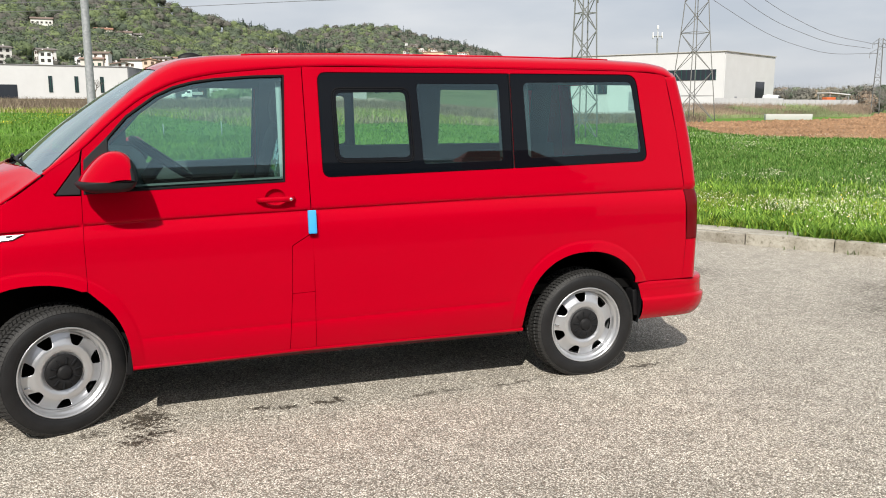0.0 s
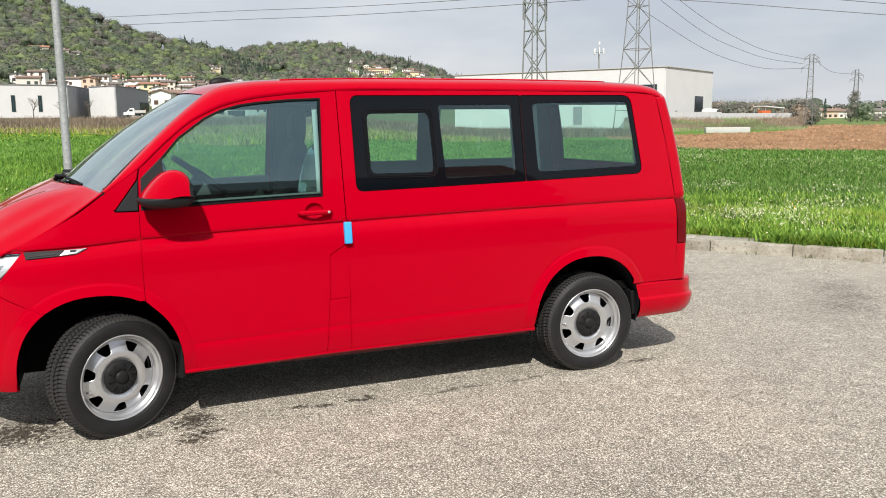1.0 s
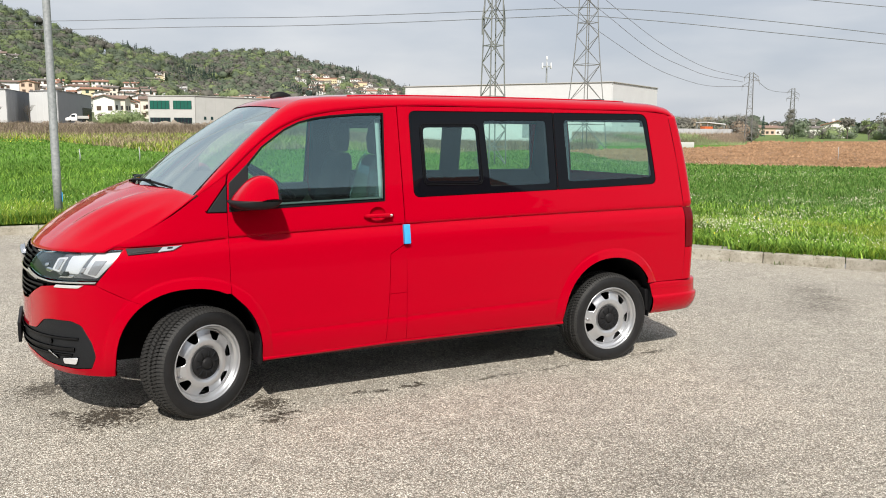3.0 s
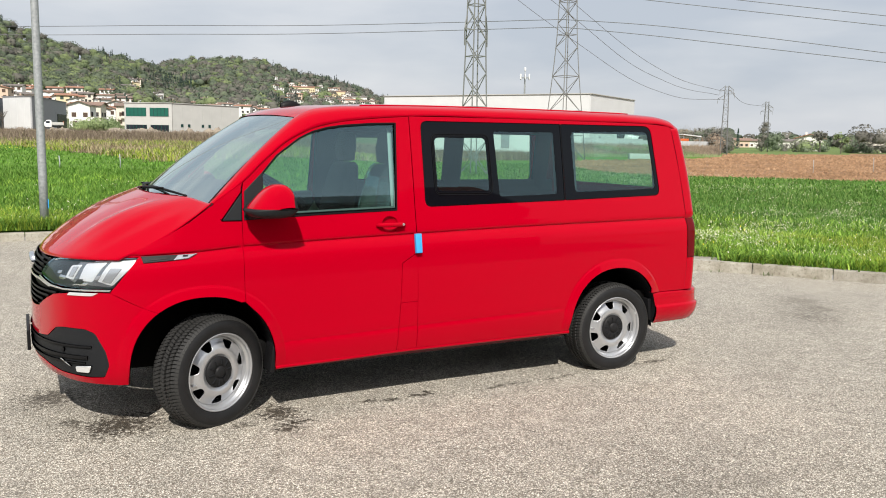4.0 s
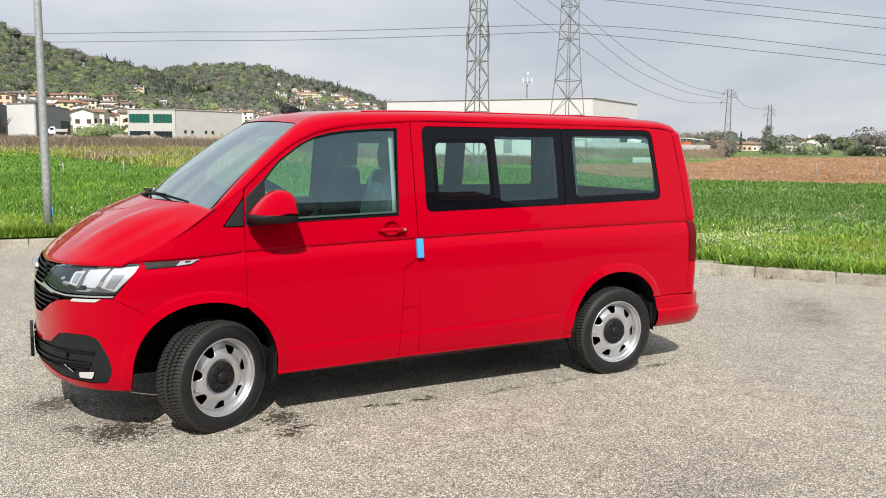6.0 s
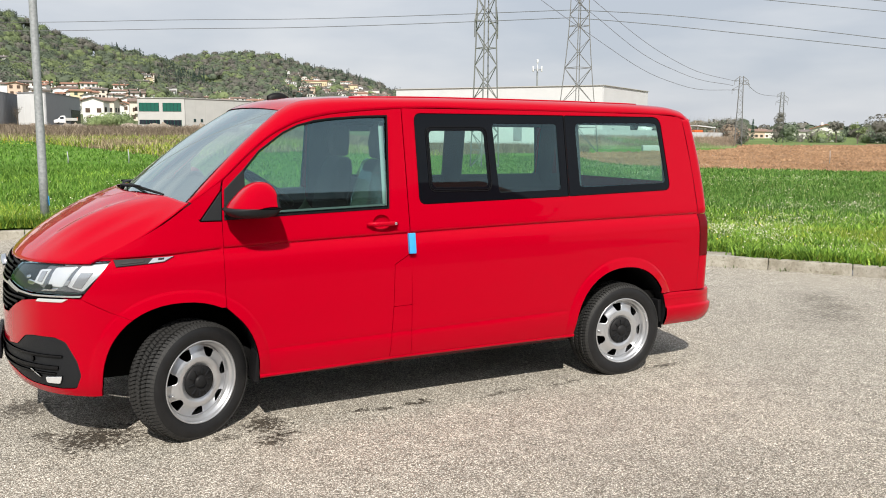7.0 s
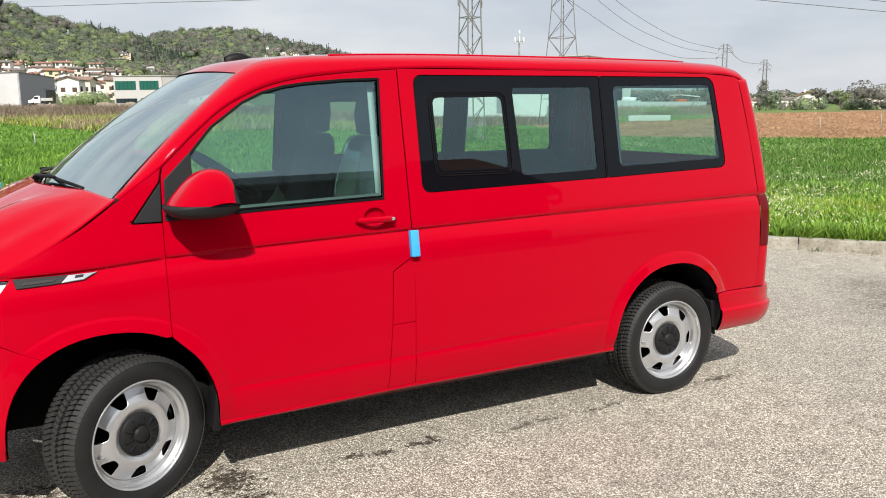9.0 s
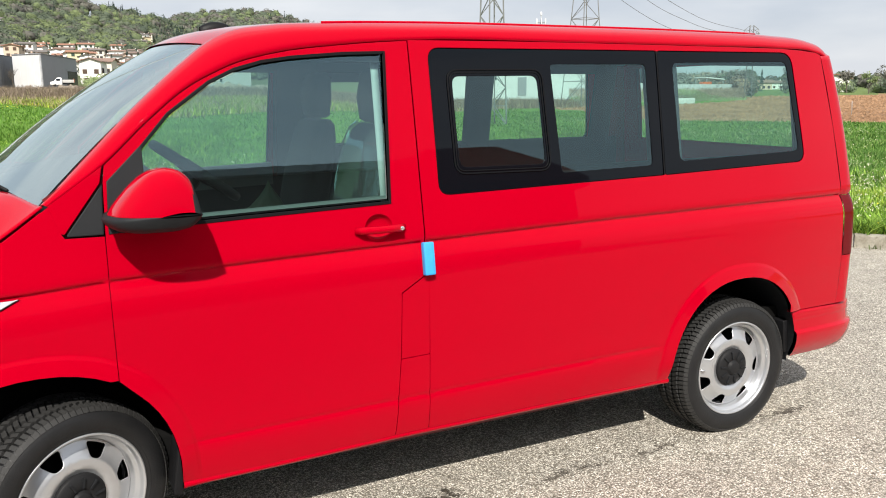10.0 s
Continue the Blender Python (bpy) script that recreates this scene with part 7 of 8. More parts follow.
# long white works on the left with grey ends
hall("white_works", quad_of(-1.27, 230, -14.0, 226, -0.02, 252), 3.6, 11.75, [M_PANEL, M_GREY], "long white works with narrow dark windows",
     [(0, 0.415, 0.495, 3.6, 7.0, M_DARKG, "door"), (0, 0.632, 0.648, 5.2, 9.2, M_DARKG, "window"), (0, 0.748, 0.764, 5.2, 9.2, M_DARKG, "window"), (0, 0.865, 0.881, 5.2, 9.2, M_DARKG, "window")], 0.1)
hall("grey_works", quad_of(1.50, 229, -0.05, 238, 3.46, 262), 3.6, 11.75, [M_PANEL, M_GREY], "white and grey clad workshop with a dark doorway",
     [(1, 0.70, 0.99, 3.6, 8.2, M_DARKG, "door"), (1, 0.66, 1.0, 8.2, 8.6, M_GREY, "canopy")], 0.1)
hall("office_hall", quad_of(9.77, 225, 6.80, 230, 14.04, 236), 3.4, 10.95, [M_PANEL2], "pale concrete hall with green glazed windows",
     [(0, 0.05, 0.46, 7.55, 9.75, M_GREENG, "window"), (0, 0.54, 0.92, 7.55, 9.75, M_GREENG, "window"), (0, 0.05, 0.47, 4.2, 5.35, M_DARKG, "window"), (0, 0.55, 0.92, 3.6, 5.35, M_DARKG, "window")]
     + [(1, u, u + 0.03, 4.9, 5.7, M_DARKG, "window") for u in (0.115, 0.215, 0.415, 0.515)])


SHUTTERS = [plain("shutter", c, 0.7, var=0.1, scale=0.8) for c in ((0.035, 0.032, 0.03), (0.075, 0.045, 0.03), (0.03, 0.06, 0.045))]
WINDOW_MESH = {m_: box("window", (1.45, 0.14, 1.45), (0, 0, 0), m_) for m_ in SHUTTERS}
ROOF_TILES = [M_TILE, plain("old_roof_tiles", (0.20, 0.145, 0.12), 0.9, var=0.3, scale=1.4, bumpy=0.5, bscale=4), plain("grey_roof_tiles", (0.17, 0.15, 0.14), 0.9, var=0.3, scale=1.4, bumpy=0.5, bscale=4), plain("bright_roof_tiles", (0.33, 0.17, 0.115), 0.9, var=0.3, scale=1.4, bumpy=0.5, bscale=4)]


def house(base, w, d, h, rot, wall, seed, tall_roof=0.15):
    """A gabled house: walls, overhanging tiled roof, windows with sills, chimney."""
    r = random.Random(seed)
    top = thing("house", "small village house with a low tiled roof", "house", "houses on the hillside", at=base)
    top.rotation_euler = (0, 0, radians(rot))
    rise = d * tall_roof
    v = [(-w / 2, -d / 2, -3), (w / 2, -d / 2, -3), (w / 2, d / 2, -3), (-w / 2, d / 2, -3), (-w / 2, -d / 2, h), (w / 2, -d / 2, h), (w / 2, d / 2, h), (-w / 2, d / 2, h), (-w / 2, 0, h + rise), (w / 2, 0, h + rise)]
    part("wall", mesh_of("wall", v, [(0, 1, 5, 4), (2, 3, 7, 6), (1, 2, 6, 9, 5), (3, 0, 4, 8, 7)], wall, False), top)
    e, th = 0.75, 0.22
    ro = []
    for s in (-1, 1):
        y0, z0 = s * (d / 2 + e), h - rise * e / (d / 2)
        ro += [(-w / 2 - e, y0, z0), (w / 2 + e, y0, z0), (w / 2 + e, 0, h + rise), (-w / 2 - e, 0, h + rise)]
    up = [(x, y, z + th) for x, y, z in ro]
    vv = ro + up
    part("roof", mesh_of("roof", vv, [(0, 1, 2, 3), (4, 5, 6, 7), (8, 9, 10, 11), (12, 13, 14, 15), (0, 1, 9, 8), (4, 5, 13, 12), (1, 2, 10, 9), (0, 3, 11, 8), (5, 6, 14, 13), (4, 7, 15, 12)], r.choice(ROOF_TILES), False), top)
    shut = r.choice(SHUTTERS)
    floors = 3 if h > 8 else 2 if h > 4.6 else 1
    yard = Vector((EYE0.x - base[0], EYE0.y - base[1], 0)).normalized()
    yard.rotate(Matrix.Rotation(-radians(rot), 3, "Z"))
    for ang, long, deep in ((0, w, d), (90, d, w), (-90, d, w)):
        turn_ = Matrix.Rotation(radians(ang), 4, "Z")
        if (turn_ @ Vector((0, -1, 0))).dot(yard) < 0.3:
            continue
        n = max(2, int(long / 2.9))
        for fl in range(floors):
            for k in range(n):
                if r.random() < 0.12:
                    continue
                x = -long / 2 + long * (k + 0.5) / n + r.uniform(-0.3, 0.3)
                win = part("window", WINDOW_MESH[shut], top)
                win.matrix_local = turn_ @ pose(x, -deep / 2 - 0.03, 1.4 + fl * 2.75)
        if ang == 0 and floors > 1 and r.random() < 0.55:
            u = r.uniform(-0.2, 0.2) * long
            part("balcony", box("balcony", (long * 0.42, 1.3, 0.95), (u, -d / 2 - 0.65, 3.05), wall, bevel=0.05), top)
            # flat dark box stands for the shade in the loggia opening
            part("dark_loggia", box("dark_loggia", (long * 0.30, 0.14, 2.1), (u, -d / 2 - 0.03, 4.2), SHUTTERS[0]), top)
    part("chimney", box("chimney", (0.6, 0.6, 1.3), (w * 0.2, d * 0.15, h + rise + 0.2), wall), top)
    return top


hr = random.Random(21)
made = []
for _ in range(60):
    p = at_bearing(hr.uniform(3.3, 6.9), hr.uniform(285, 425))
    if all((p - q).length > 11 for q in made) and len(made) < 18:
        made.append(p)
        house((p.x, p.y, terrain(p.x, p.y)), hr.uniform(6, 9), hr.uniform(5.5, 7), hr.choice((4.6, 5.8, 6.8, 7.4)), hr.choice((-5, 85)) + hr.uniform(-25, 25), hr.choice(HOUSE_WALLS[:2] * 2 + HOUSE_WALLS[3:5] * 2), len(made), 0.16)
tries = 0
while len(made) < 290 and tries < 9000:
    tries += 1
    b = hr.choice((hr.uniform(-9.5, 1.0), hr.uniform(0, 8), hr.uniform(1, 9), hr.uniform(4, 16), hr.uniform(0, 16), hr.uniform(16.3, 24.2), hr.uniform(17, 24.4)))
    d = hr.uniform(425, 462) if b < 0.6 else hr.uniform(430, 560) if b < 4 else hr.uniform(480, 640) if b < 7 else hr.uniform(600, 850) if b < 16.1 else hr.uniform(930, 1290)
    p = at_bearing(b, d)
    if any((p - q).length < (15 if b < 16 else 17) for q in made):
        continue
    made.append(p)
    z = terrain(p.x, p.y)
    house((p.x, p.y, z + (3.0 if b > 16 else 0)), hr.uniform(6.5, 10) * (1.3 if b > 16 else 1.15 if b > 7 else 1), hr.uniform(5.5, 7), hr.choice((5.0, 5.8, 6.6, 8.2)), -b + hr.choice((0, 0, 90)) + hr.uniform(-25, 25), hr.choice(HOUSE_WALLS[:1] * 5 + HOUSE_WALLS[4:5] * 6 + HOUSE_WALLS), tries, 0.12)
for b, d, w, col in ((0.85, 520, 12, 4), (5.1, 640, 14, 1), (-2.75, 698, 13, 1), (-1.55, 702, 11, 0), (-0.75, 706, 10, 0), (-6.2, 704, 15, 0), (18.2, 1180, 36, 2), (20.6, 1200, 22, 2), (21.8, 1200, 34, 0), (22.5, 1150, 26, 0), (21.0, 1050, 30, 3), (46.9, 560, 9, 0), (47.25, 620, 9, 4), (47.75, 570, 8, 0), (48.1, 640, 9, 4), (48.45, 590, 8, 0), (47.5, 540, 12, 5), (51.7, 300, 10, 0), (55.4, 290, 9, 3), (46.6, 520, 10, 4), (50.2, 560, 12, 0)):
    p = at_bearing(b, d)
    far = d > 800
    house((p.x, p.y, terrain(p.x, p.y) + (3 if far else 0)), w, 8.5, 4.2 if not far else 8, -b + (90 if d == 300 else 0), HOUSE_WALLS[col], int(b * 10))
# garden trees between the houses
places, kinds = [], []
for _ in range(900):
    b = prng.uniform(-10, 15.8)
    p = at_bearing(b, prng.uniform(330 if 3 < b < 7 else 430, 500 if b < 0.6 else 625))
    if min((p - q).length for q in made) > 7.5 and noise.noise(Vector((p.x * 0.03, p.y * 0.03, 4))) > -0.15:
        places.append((p.x, p.y, terrain(p.x, p.y), prng.uniform(1.5, 3.0)))
        kinds.append(prng.choice(("olive", "olive", "fresh", "bare", "dark")))
woods("garden_trees", places, kinds, 60, "garden trees and shrubs between the village houses", 0.6)
# terrace wall on the saddle between the hills
p = at_bearing(8.2, 806)
box_ob = tagged(new("terrace_wall", box("terrace_wall", (32, 1.2, 10.0), (0, 0, 0), M_PANEL2, bevel=0.1)), "long pale retaining wall on the hillside", "wall")
box_ob.matrix_world = pose(p.x, p.y, terrain(p.x, p.y) - 2.9, 0, 0, -10)


def beam_mesh(bm, a, b, r):
    """A square bar from a to b."""
    d = b - a
    m = Matrix.Translation((a + b) / 2) @ d.to_track_quat("Z", "Y").to_matrix().to_4x4()
    bmesh.ops.create_cube(bm, size=1, matrix=m @ Matrix.Diagonal((r, r, d.length, 1)))


def pylon(name, base, height, foot, waist_z, waist, top_w, rot, arms, bays, label, bar=0.12, crossed=False):
    """A lattice mast on four legs with crossed bracing and arms."""
    top = thing(name, label, "pylon", at=base)
    top.rotation_euler = (0, 0, radians(rot))
    half = table([(0, foot / 2), (waist_z, waist / 2), (height, top_w / 2)])
    zs = [0.0]
    while zs[-1] < height:
        zs.append(min(height, zs[-1] + max(0.9, half(zs[-1]) * 2 * bays)))
    for sx, sy in ((-1, -1), (1, -1), (1, 1), (-1, 1)):
        tube("leg", [(sx * half(z), sy * half(z), z - (0.3 if z == 0 else 0)) for z in zs], bar * 0.6, M_LATTICE, top, seg=4)
    cs = ((-1, -1), (1, -1), (1, 1), (-1, 1))

    def strut(a, c, thick):
        ob = part("strut", UNIT_BAR, top)
        d = c - a
        ob.matrix_local = Matrix.Translation((a + c) / 2) @ d.to_track_quat("Z", "Y").to_matrix().to_4x4() @ Matrix.Diagonal((thick, thick, d.length, 1))
    for k in range(4):
        (ax, ay), (bx, by) = cs[k], cs[(k + 1) % 4]
        for i, (z0, z1) in enumerate(zip(zs, zs[1:])):
            h0, h1 = half(z0), half(z1)
            if crossed or (i + k) % 2:
                strut(Vector((ax * h0, ay * h0, z0)), Vector((bx * h1, by * h1, z1)), bar * 0.5)
            if crossed or not (i + k) % 2:
                strut(Vector((bx * h0, by * h0, z0)), Vector((ax * h1, ay * h1, z1)), bar * 0.5)
            if i % 3 == 0:
                strut(Vector((ax * h1, ay * h1, z1)), Vector((bx * h1, by * h1, z1)), bar * 0.6)
    for z, ln, side_s in arms:
        h = half(z)
        tip = Vector((side_s * (h + ln), 0, z + 0.1))
        for y in (-h, h):
            strut(Vector((side_s * h, y, z)), tip, bar * 0.8)
            strut(Vector((side_s * h, y, z + 0.8)), tip, bar * 0.7)
        strut(tip, tip + Vector((0, 0, -0.9)), bar * 0.7)
    return top


UNIT_BAR = box("strut", (1, 1, 1), (0, 0, 0), M_LATTICE)
p1, p2, p3, p4 = at_bearing(29.80, 44.5), at_bearing(36.07, 100), at_bearing(46.55, 168), at_bearing(49.05, 260)
pylon("pylon", (p1.x, p1.y, 0.05), 14.5, 1.12, 9.5, 0.68, 0.55, 4, [(7.7, 0.35, 1), (7.7, 0.35, -1), (11.5, 1.4, 1), (12.6, 1.4, -1), (13.6, 1.4, 1)], 0.85, "tall narrow lattice power pylon in the field", 0.07)
pylon("pylon", (p2.x, p2.y, -0.1), 28, 3.75, 17.0, 1.55, 1.25, 4, [(22, 2.8, 1), (24, 2.8, -1), (26, 2.8, 1)], 0.8, "broad-footed lattice power pylon in the field", 0.11)
pylon("pylon", (p3.x, p3.y, 0.3), 13.3, 1.35, 9, 0.85, 0.65, -42, [(10.7, 1.2, -1), (11.7, 1.1, 1), (12.4, 0.9, -1), (12.4, 0.9, 1)], 0.75, "lattice power pylon beyond the ploughed field", 0.09)
pylon("pylon", (p4.x, p4.y, 0.8), 14.6, 1.7, 10, 1.05, 0.8, -42, [(11.6, 1.2, -1), (12.8, 1.2, 1), (13.6, 1.0, -1), (11.6, 1.0, 1)], 0.75, "distant lattice power pylon among trees", 0.12)

# cables
CABLES = [
    [(-9, 6.0, 90), (0.94, 6.72, 76), (9.88, 7.40, 62), (17.03, 7.75, 53), (29.6, 8.35, 44.3), (35.6, 8.54, 42)],
    [(-9, 5.5, 90), (1.07, 6.22, 76), (9.87, 6.84, 62), (17.03, 7.20, 53), (29.6, 7.83, 44.3), (35.6, 8.04, 42)],
    [(35.6, 8.54, 42), (41, 8.15, 41), (46.72, 7.42, 42), (55.41, 5.99, 46), (64, 4.4, 55)],
    [(35.6, 8.04, 42), (41, 7.5, 41), (46.76, 6.73, 42), (55.45, 5.42, 46), (64, 3.9, 55)],
    [(30, 10.9, 44), (39.36, 9.94, 43), (47.67, 8.80, 44), (55.3, 7.59, 47), (64, 6.0, 55)],
    [(34, 11.2, 44), (45.41, 9.75, 44), (55.27, 8.18, 47), (64, 6.6, 55)],
    [(30.2, 14.5, 85), (36.82, 9.21, 96), (39.66, 6.91, 105), (42.64, 4.95, 124), (46.25, 3.70, 167)],
    [(30.0, 13.3, 85), (36.84, 8.28, 96), (39.69, 6.0, 105), (42.66, 4.36, 124), (46.05, 3.45, 167)],
    [(29.5, 12.2, 85), (32.3, 10.03, 88), (35.36, 7.86, 94), (36.89, 6.83, 97), (39.73, 4.91, 106), (42.7, 3.55, 125), (46.15, 3.15, 167)],
    [(46.8, 3.62, 168), (47.6, 2.95, 205), (48.9, 2.72, 260)],
]
for line in CABLES:
    pts = spline([at_sight(*q) for q in line], 8)
    ob = new("power_cable", tube("power_cable", pts, [0.010 + 0.00016 * (q - EYE0).length for q in pts], M_WIRE, seg=5))
    tagged(ob, "thin overhead power cable between pylons", "cable", "overhead cables")

# aerial mast behind the hall
pm = at_bearing(33.35, 290)
mast = thing("aerial_mast", "slim mast with a ring of white aerials", "mast", at=(pm.x, pm.y, 1.0))
z_top, z_ring = 1.7 + 290 * math.tan(radians(5.15)) - 1.0, 1.7 + 290 * math.tan(radians(4.63)) - 1.0
tube("pole", [(0, 0, 0), (0, 0, z_ring), (0, 0, z_top)], [0.40, 0.26, 0.1], M_STEEL, mast)
tube("ring", [(1.4 * math.cos(a), 1.4 * math.sin(a), z_ring - 0.3) for a in [2 * math.pi * k / 12 for k in range(13)]], 0.1, M_STEEL, mast, seg=6)
for k in range(6):
    a = 2 * math.pi * k / 6
    box("aerial", (0.4, 0.25, 1.9), (1.7 * math.cos(a), 1.7 * math.sin(a), z_ring), M_WHITE, mast, bevel=0.05, rot=(0, 0, math.degrees(a)))
box("aerial", (0.6, 0.4, 1.2), (0, 0, z_top), M_WHITE, mast, bevel=0.08)

# lamp post behind the kerb
post = thing("lamp_post", "grey galvanised lamp post standing in the grass", "lamp post", at=(-0.68, 10.0, 0.08))
tube("shaft", [(0, 0, -0.1), (0, 0, 1.0), (0, 0, 4.5), (0, 0, 9.0)], [0.072, 0.070, 0.060, 0.046], M_POST, post, seg=20)
tube("collar", [(0, 0, -0.02), (0, 0, 0.10), (0, 0, 0.12)], [0.11, 0.108, 0.085], M_KERB, post, seg=16)
box("paint_mark", (0.012, 0.05, 0.16), (0.072, -0.035, 0.48), M_TAPE, post, bevel=0.004)

# stakes in the meadow
for x, y, h in ((0.30, 28.3, 0.55), (2.53, 29.2, 0.6), (48.8, 33.6, 1.0), (55.5, 33.7, 1.2)):
    st = new("stake", tube("stake", [(0, 0, -0.1), (0.02, 0, h * 0.5), (0, 0.02, h)], [0.022, 0.02, 0.018], M_STEEL, seg=8))
    st.location = (x, y, terrain(x, y))
    tagged(st, "thin grey stake in the meadow grass", "stake", "meadow stakes")

# yard by the white hall: fence panels, concrete block, shed, parked vans
fence = thing("fence", "pale grey panel fence round the hall's yard", "fence")
fa_, fb_ = at_bearing(37.3, 150), at_bearing(45.6, 175)
n_pan = 22
for k in range(n_pan):
    q0, q1 = fa_.lerp(fb_, k / n_pan), fa_.lerp(fb_, (k + 1) / n_pan)
    d = q1 - q0
    mid = (q0 + q1) / 2
    part("fence_panel", box("fence_panel", (d.length * 0.97, 0.06, 1.35 if k < 10 else 1.1), (mid.x, mid.y, 2.5 if k < 10 else 2.4), M_FENCE, rot=(0, 0, math.degrees(math.atan2(d.y, d.x)))), fence)
rows = []
for i in range(31):
    b = 34.5 + 12.2 * i / 30
    d0, d1 = 120 + (b - 36.6) * 2.6, 149.5 + (b - 36.9) * 3.0
    row = []
    for j in range(9):
        u = j / 8
        q = at_bearing(b, d0 + (d1 - d0) * u)
        fade = smooth(34.5, 36.8, b) * (1 - smooth(45.4, 46.7, b))
        q.z = (0.0 + 1.9 * smooth(0.05, 1.0, u) + 0.25 * noise.noise(q * 0.25)) * fade - 0.25 * (1 - fade) - (0.3 if j == 0 else 0)
        row.append(q)
    q = row[-1].copy() + (row[-1] - row[0]).normalized() * 14
    row.append(Vector((q.x, q.y, row[-1].z)))
    rows.append(row)
tagged(new("bank", grid("bank", rows, M_WEEDS)), "earth bank below the hall's fence", "ground", kind="structure")
pa, pb = at_bearing(40.5, 115), at_bearing(43.2, 117)
blk = tagged(new("concrete_block", box("concrete_block", ((pb - pa).length, 0.8, 0.75), (0, 0, 0), M_PANEL2, bevel=0.05)), "long low pale concrete block at the field's edge", "block")
blk.matrix_world = pose(*((pa + pb) / 2).xy, 0.38, 0, 0, math.degrees(math.atan2(pb.y - pa.y, pb.x - pa.x)))
M_VANW = plain("white_van_paint", (0.78, 0.78, 0.77), 0.3, coat=0.5, var=0.04)
M_ORANGE = plain("orange_machine_paint", (0.55, 0.12, 0.03), 0.5)


def small_vehicle(name, base, rot, label, cab, bed):
    """A plain working vehicle: body, cab, windows and four wheels."""
    top = thing(name, label, "vehicle", at=base)
    top.rotation_euler = (0, 0, radians(rot))
    rows = []
    for x, zt, w in ((-2.5, 1.0, 0.85), (-2.45, 1.1, 0.92), (-1.7, 1.25, 0.95), (-1.0, 2.05, 0.88), (-0.6, 2.15, 0.88), (2.3 if not bed else 0.0, 2.15, 0.9), (2.4 if not bed else 0.1, 1.9, 0.9)):
        rows.append([(x, -w, 0.45), (x, -w * 1.03, 1.1 if zt > 1.1 else zt * 0.8), (x, -w * 0.92, zt * 0.96), (x, 0, zt), (x, w * 0.92, zt * 0.96), (x, w * 1.03, 1.1 if zt > 1.1 else zt * 0.8), (x, w, 0.45)])
    body = grid("body", rows, cab, top)
    part("back", mesh_of("back", rows[-1], [tuple(range(7))], cab, False), top)
    if bed:
        box("load_bed", (2.6, 1.9, 0.7), (1.5, 0, 1.25), M_PANEL2, top, bevel=0.04)
        box("chassis", (4.2, 0.9, 0.25), (0.4, 0, 0.65), M_BLACK, top)
        box("tailboard", (0.08, 1.9, 0.9), (2.78, 0, 1.4), M_ORANGE, top, bevel=0.02)
    for s in (-1, 1):
        box("side_window", (0.9, 0.03, 0.5), (-0.75, s * 0.93, 1.6), M_DARKG, top, rot=(0, 0, 0))
        for x in (-1.6, 1.6):
            v, f = lathe([(0.0, -0.12), (0.2, -0.12), (0.33, -0.11), (0.34, 0.0), (0.33, 0.11)], 20)
            w = part("tyre", mesh_of("tyre", v, f, M_TYRE), top)
            w.matrix_local = pose(x, s * 0.82, 0.34, 0, 0, 0 if s < 0 else 180)
    box("windscreen", (0.05, 1.5, 0.75), (-1.42, 0, 1.68), M_DARKG, top, rot=(0, 42, 0))
    return top


p = at_bearing(40.75, 168)
small_vehicle("parked_van", (p.x, p.y, 1.75), 205, "white panel van parked by the hall", M_VANW, False)
p = at_bearing(2.55, 222)
small_vehicle("tipper_truck", (p.x, p.y, terrain(p.x, p.y) + 0.2), 0, "white tipper truck parked before the workshop", M_VANW, True)
pc = at_bearing(44.2, 182)
shed = thing("shed", "open shed with a pale roof and an orange machine", "shed", at=(pc.x, pc.y, 1.6))
box("roof", (5.0, 3.5, 0.2), (0, 0, 2.6), M_PANEL, shed, rot=(0, 4, 0))
for x, y in ((-2.3, -1.5), (2.3, -1.5), (-2.3, 1.5), (2.3, 1.5)):
    box("post", (0.15, 0.15, 2.6), (x, y, 1.3), M_STEEL, shed)
box("machine", (2.2, 1.4, 1.2), (-2.8, -1.8, 1.3), M_ORANGE, shed, bevel=0.1)

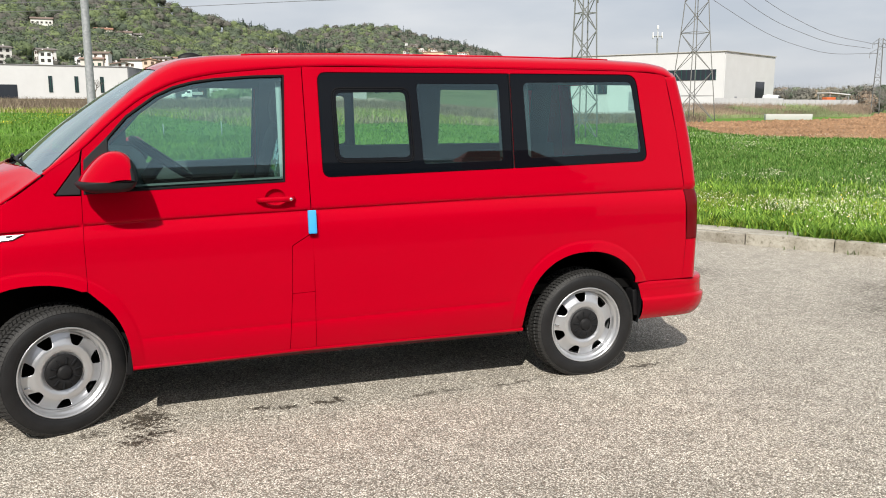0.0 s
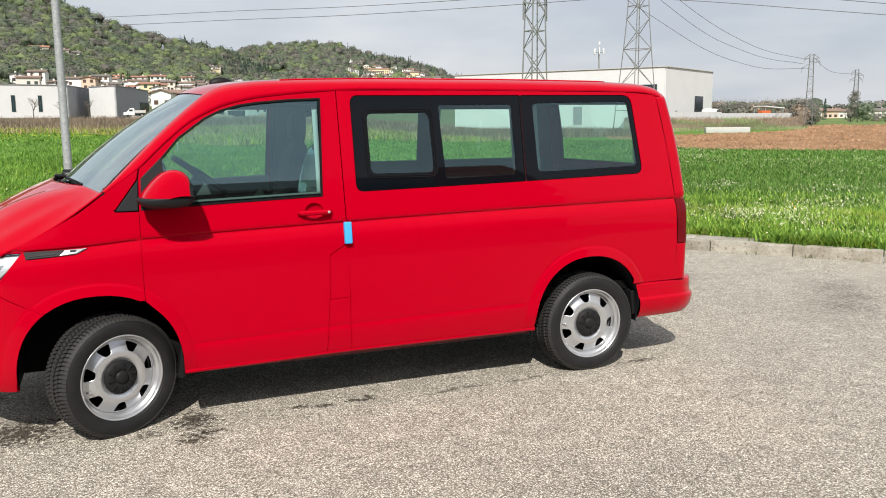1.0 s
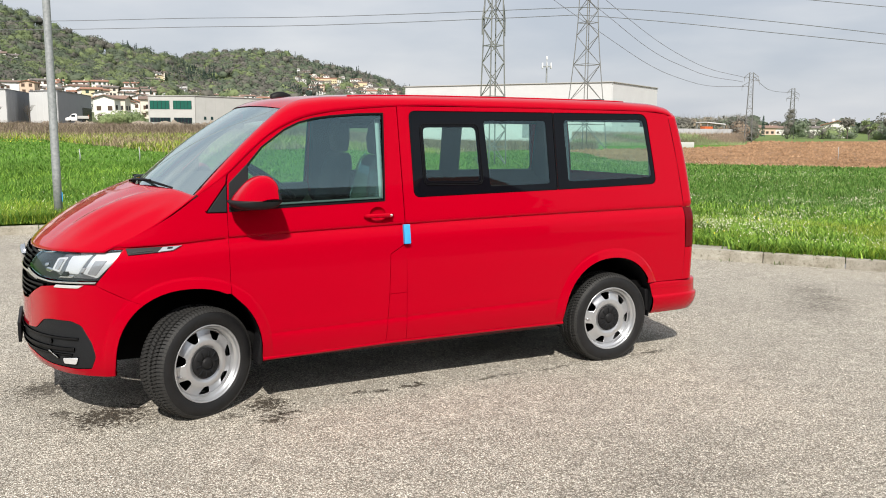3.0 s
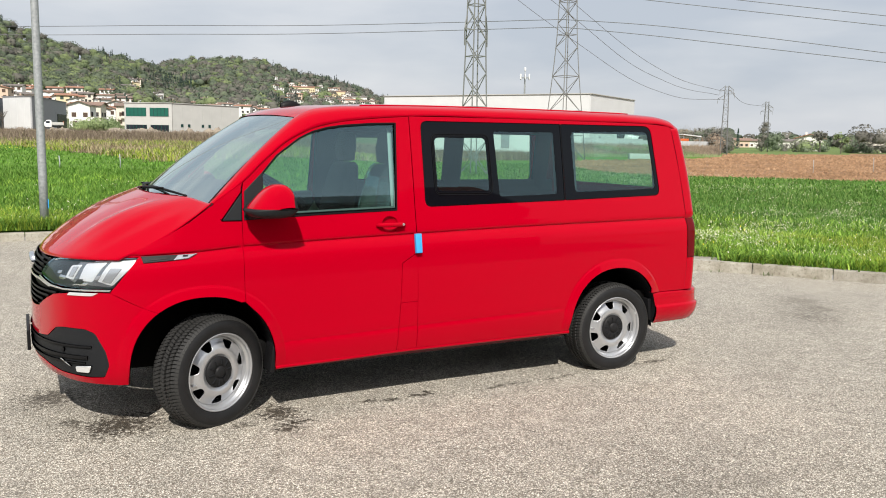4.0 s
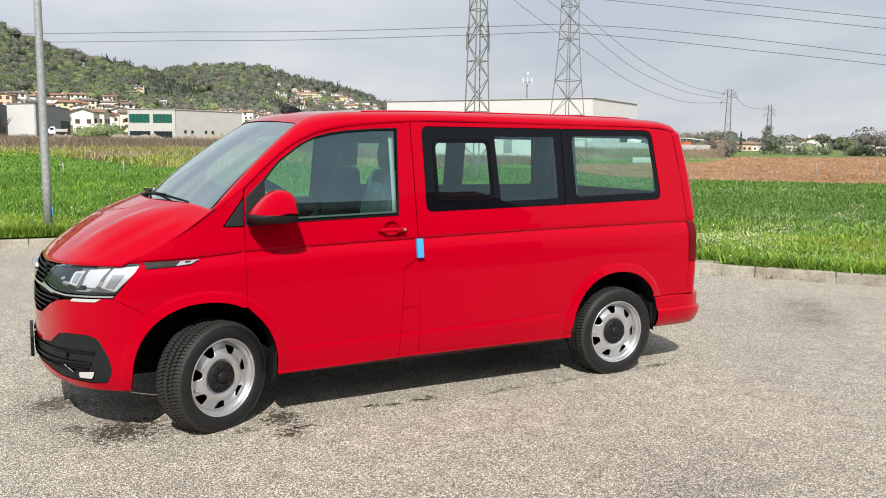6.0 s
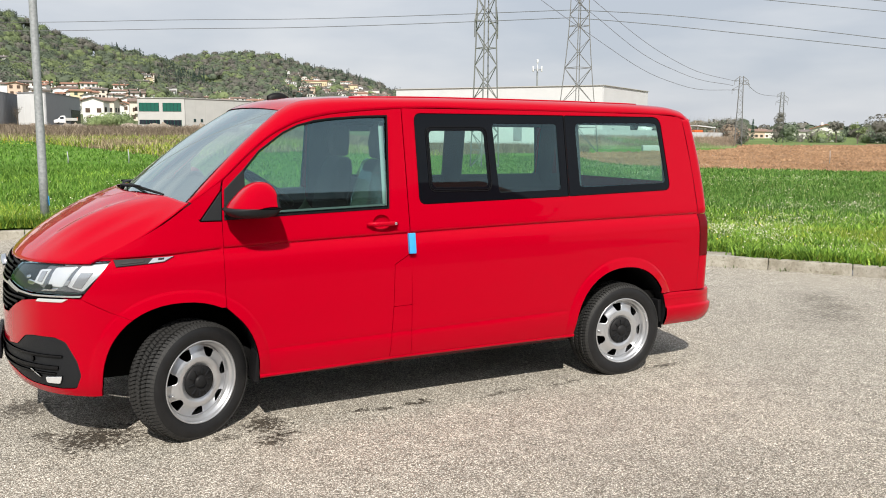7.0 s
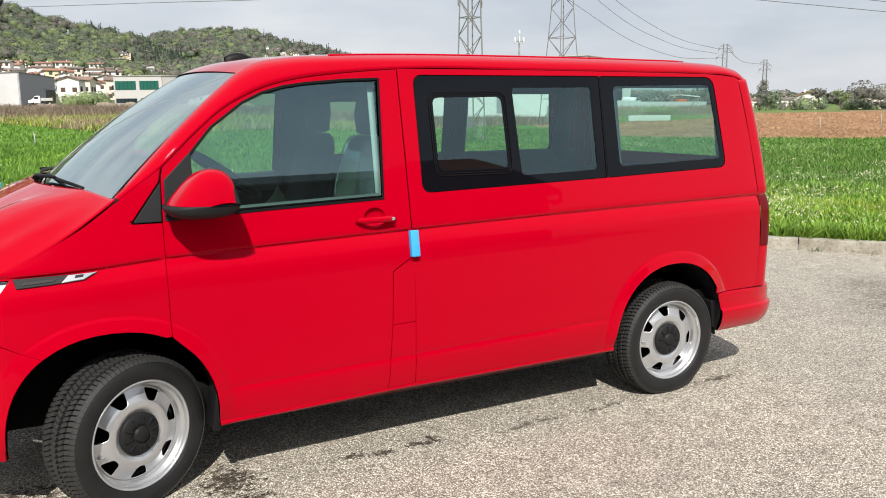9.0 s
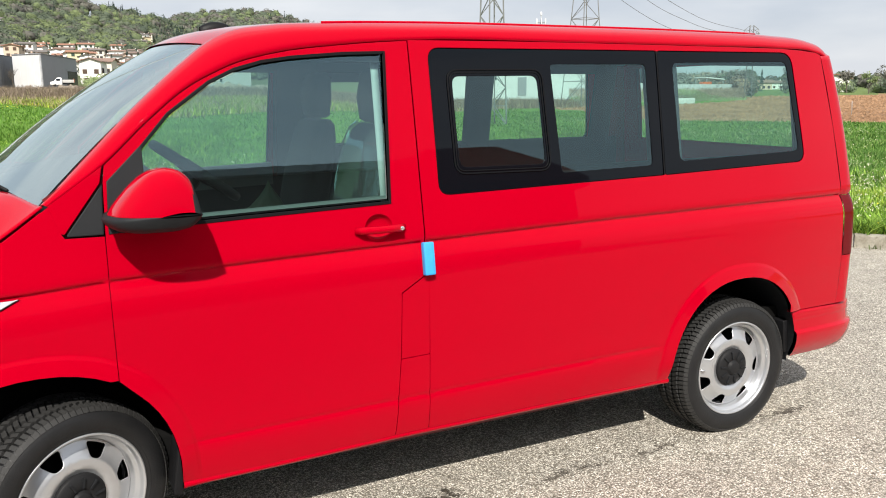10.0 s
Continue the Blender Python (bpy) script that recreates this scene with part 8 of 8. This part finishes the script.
# heaps of pale rubble before the hall
for b, d, r, h in ((3.0, 150, 3.2, 1.0), (6.3, 146, 3.0, 1.1), (8.2, 142, 3.6, 1.3), (10.6, 140, 3.0, 1.2), (12.6, 138, 3.4, 1.4), (14.6, 138, 2.6, 1.1), (1.0, 152, 2.6, 0.9)):
    p = at_bearing(b, d)
    rows = []
    for i in range(13):
        u = i / 12
        ring_ = []
        for j in range(28):
            a = 2 * math.pi * j / 28
            rr = r * u * (1 + 0.25 * noise.noise(Vector((math.cos(a) * 1.5, math.sin(a) * 1.5, b))))
            q = Vector((rr * math.cos(a) * 1.5, rr * math.sin(a), 0))
            q.z = h * (1 - u ** 1.3) * (0.8 + 0.9 * noise.noise(q * 0.9 + Vector((b, 0, 3)))) + 0.55 * noise.noise(q * 2.2 + Vector((b, 0, 0))) * (1 - u * 0.6) - 0.1
            ring_.append(q)
        rows.append(ring_)
    heap = tagged(new("rubble_heap", grid("rubble_heap", rows, M_RUBBLE, closed=True)), "low heap of pale rubble among the dry weeds", "heap", "rubble heaps")
    heap.location = (p.x, p.y, terrain(p.x, p.y))

# low buildings on the near side of the yard, behind the camera; unseen, outlined after window reflections
# wall colour kept dark: the shade on the sunless side is put into it
M_BACKWALL = plain("shade_darkened_wall", (0.055, 0.053, 0.052), 0.9, var=0.15, scale=0.5)
M_REDTILE = plain("dark_red_roof_tiles", (0.34, 0.05, 0.035), 0.9, var=0.3, scale=1.4, bumpy=0.5, bscale=4)
hall("yard_hall", [Vector((-24, -9.5, 0)), Vector((5.0, -9.5, 0)), Vector((5.0, -17, 0)), Vector((-24, -17, 0))], 0.0, 3.12, [M_BACKWALL], "low row of garages along the yard, walls darkened for shade",
     [(0, 0.04 + 0.12 * k, 0.13 + 0.12 * k, 0.05, 2.4, M_DARKG, "door") for k in range(8)], 0.1)
lodge = thing("yard_house", "low house with a red hipped tile roof, walls darkened for shade", "building", at=(6.5, -13.0, 0))
box("wall", (3.0, 7.0, 2.75), (0, 0, 1.375), M_BACKWALL, lodge)
box("door", (0.95, 0.12, 2.1), (-0.5, 3.5, 1.05), M_DARKG, lodge)
box("window", (0.9, 0.12, 1.1), (0.8, 3.5, 1.55), M_DARKG, lodge)
eave = [(-1.7, -3.7, 2.72), (1.7, -3.7, 2.72), (1.7, 3.7, 2.72), (-1.7, 3.7, 2.72)]
top_ = [(-0.9, -2.6, 3.64), (0.45, -2.6, 3.64), (0.45, 2.9, 3.64), (-0.9, 2.9, 3.64)]
part("roof", mesh_of("roof", [(x, y, z - 0.12) for x, y, z in eave] + eave + top_, [(0, 3, 2, 1), (0, 1, 5, 4), (1, 2, 6, 5), (2, 3, 7, 6), (3, 0, 4, 7), (4, 5, 9, 8), (5, 6, 10, 9), (6, 7, 11, 10), (7, 4, 8, 11), (8, 9, 10, 11)], M_REDTILE, False), lodge)
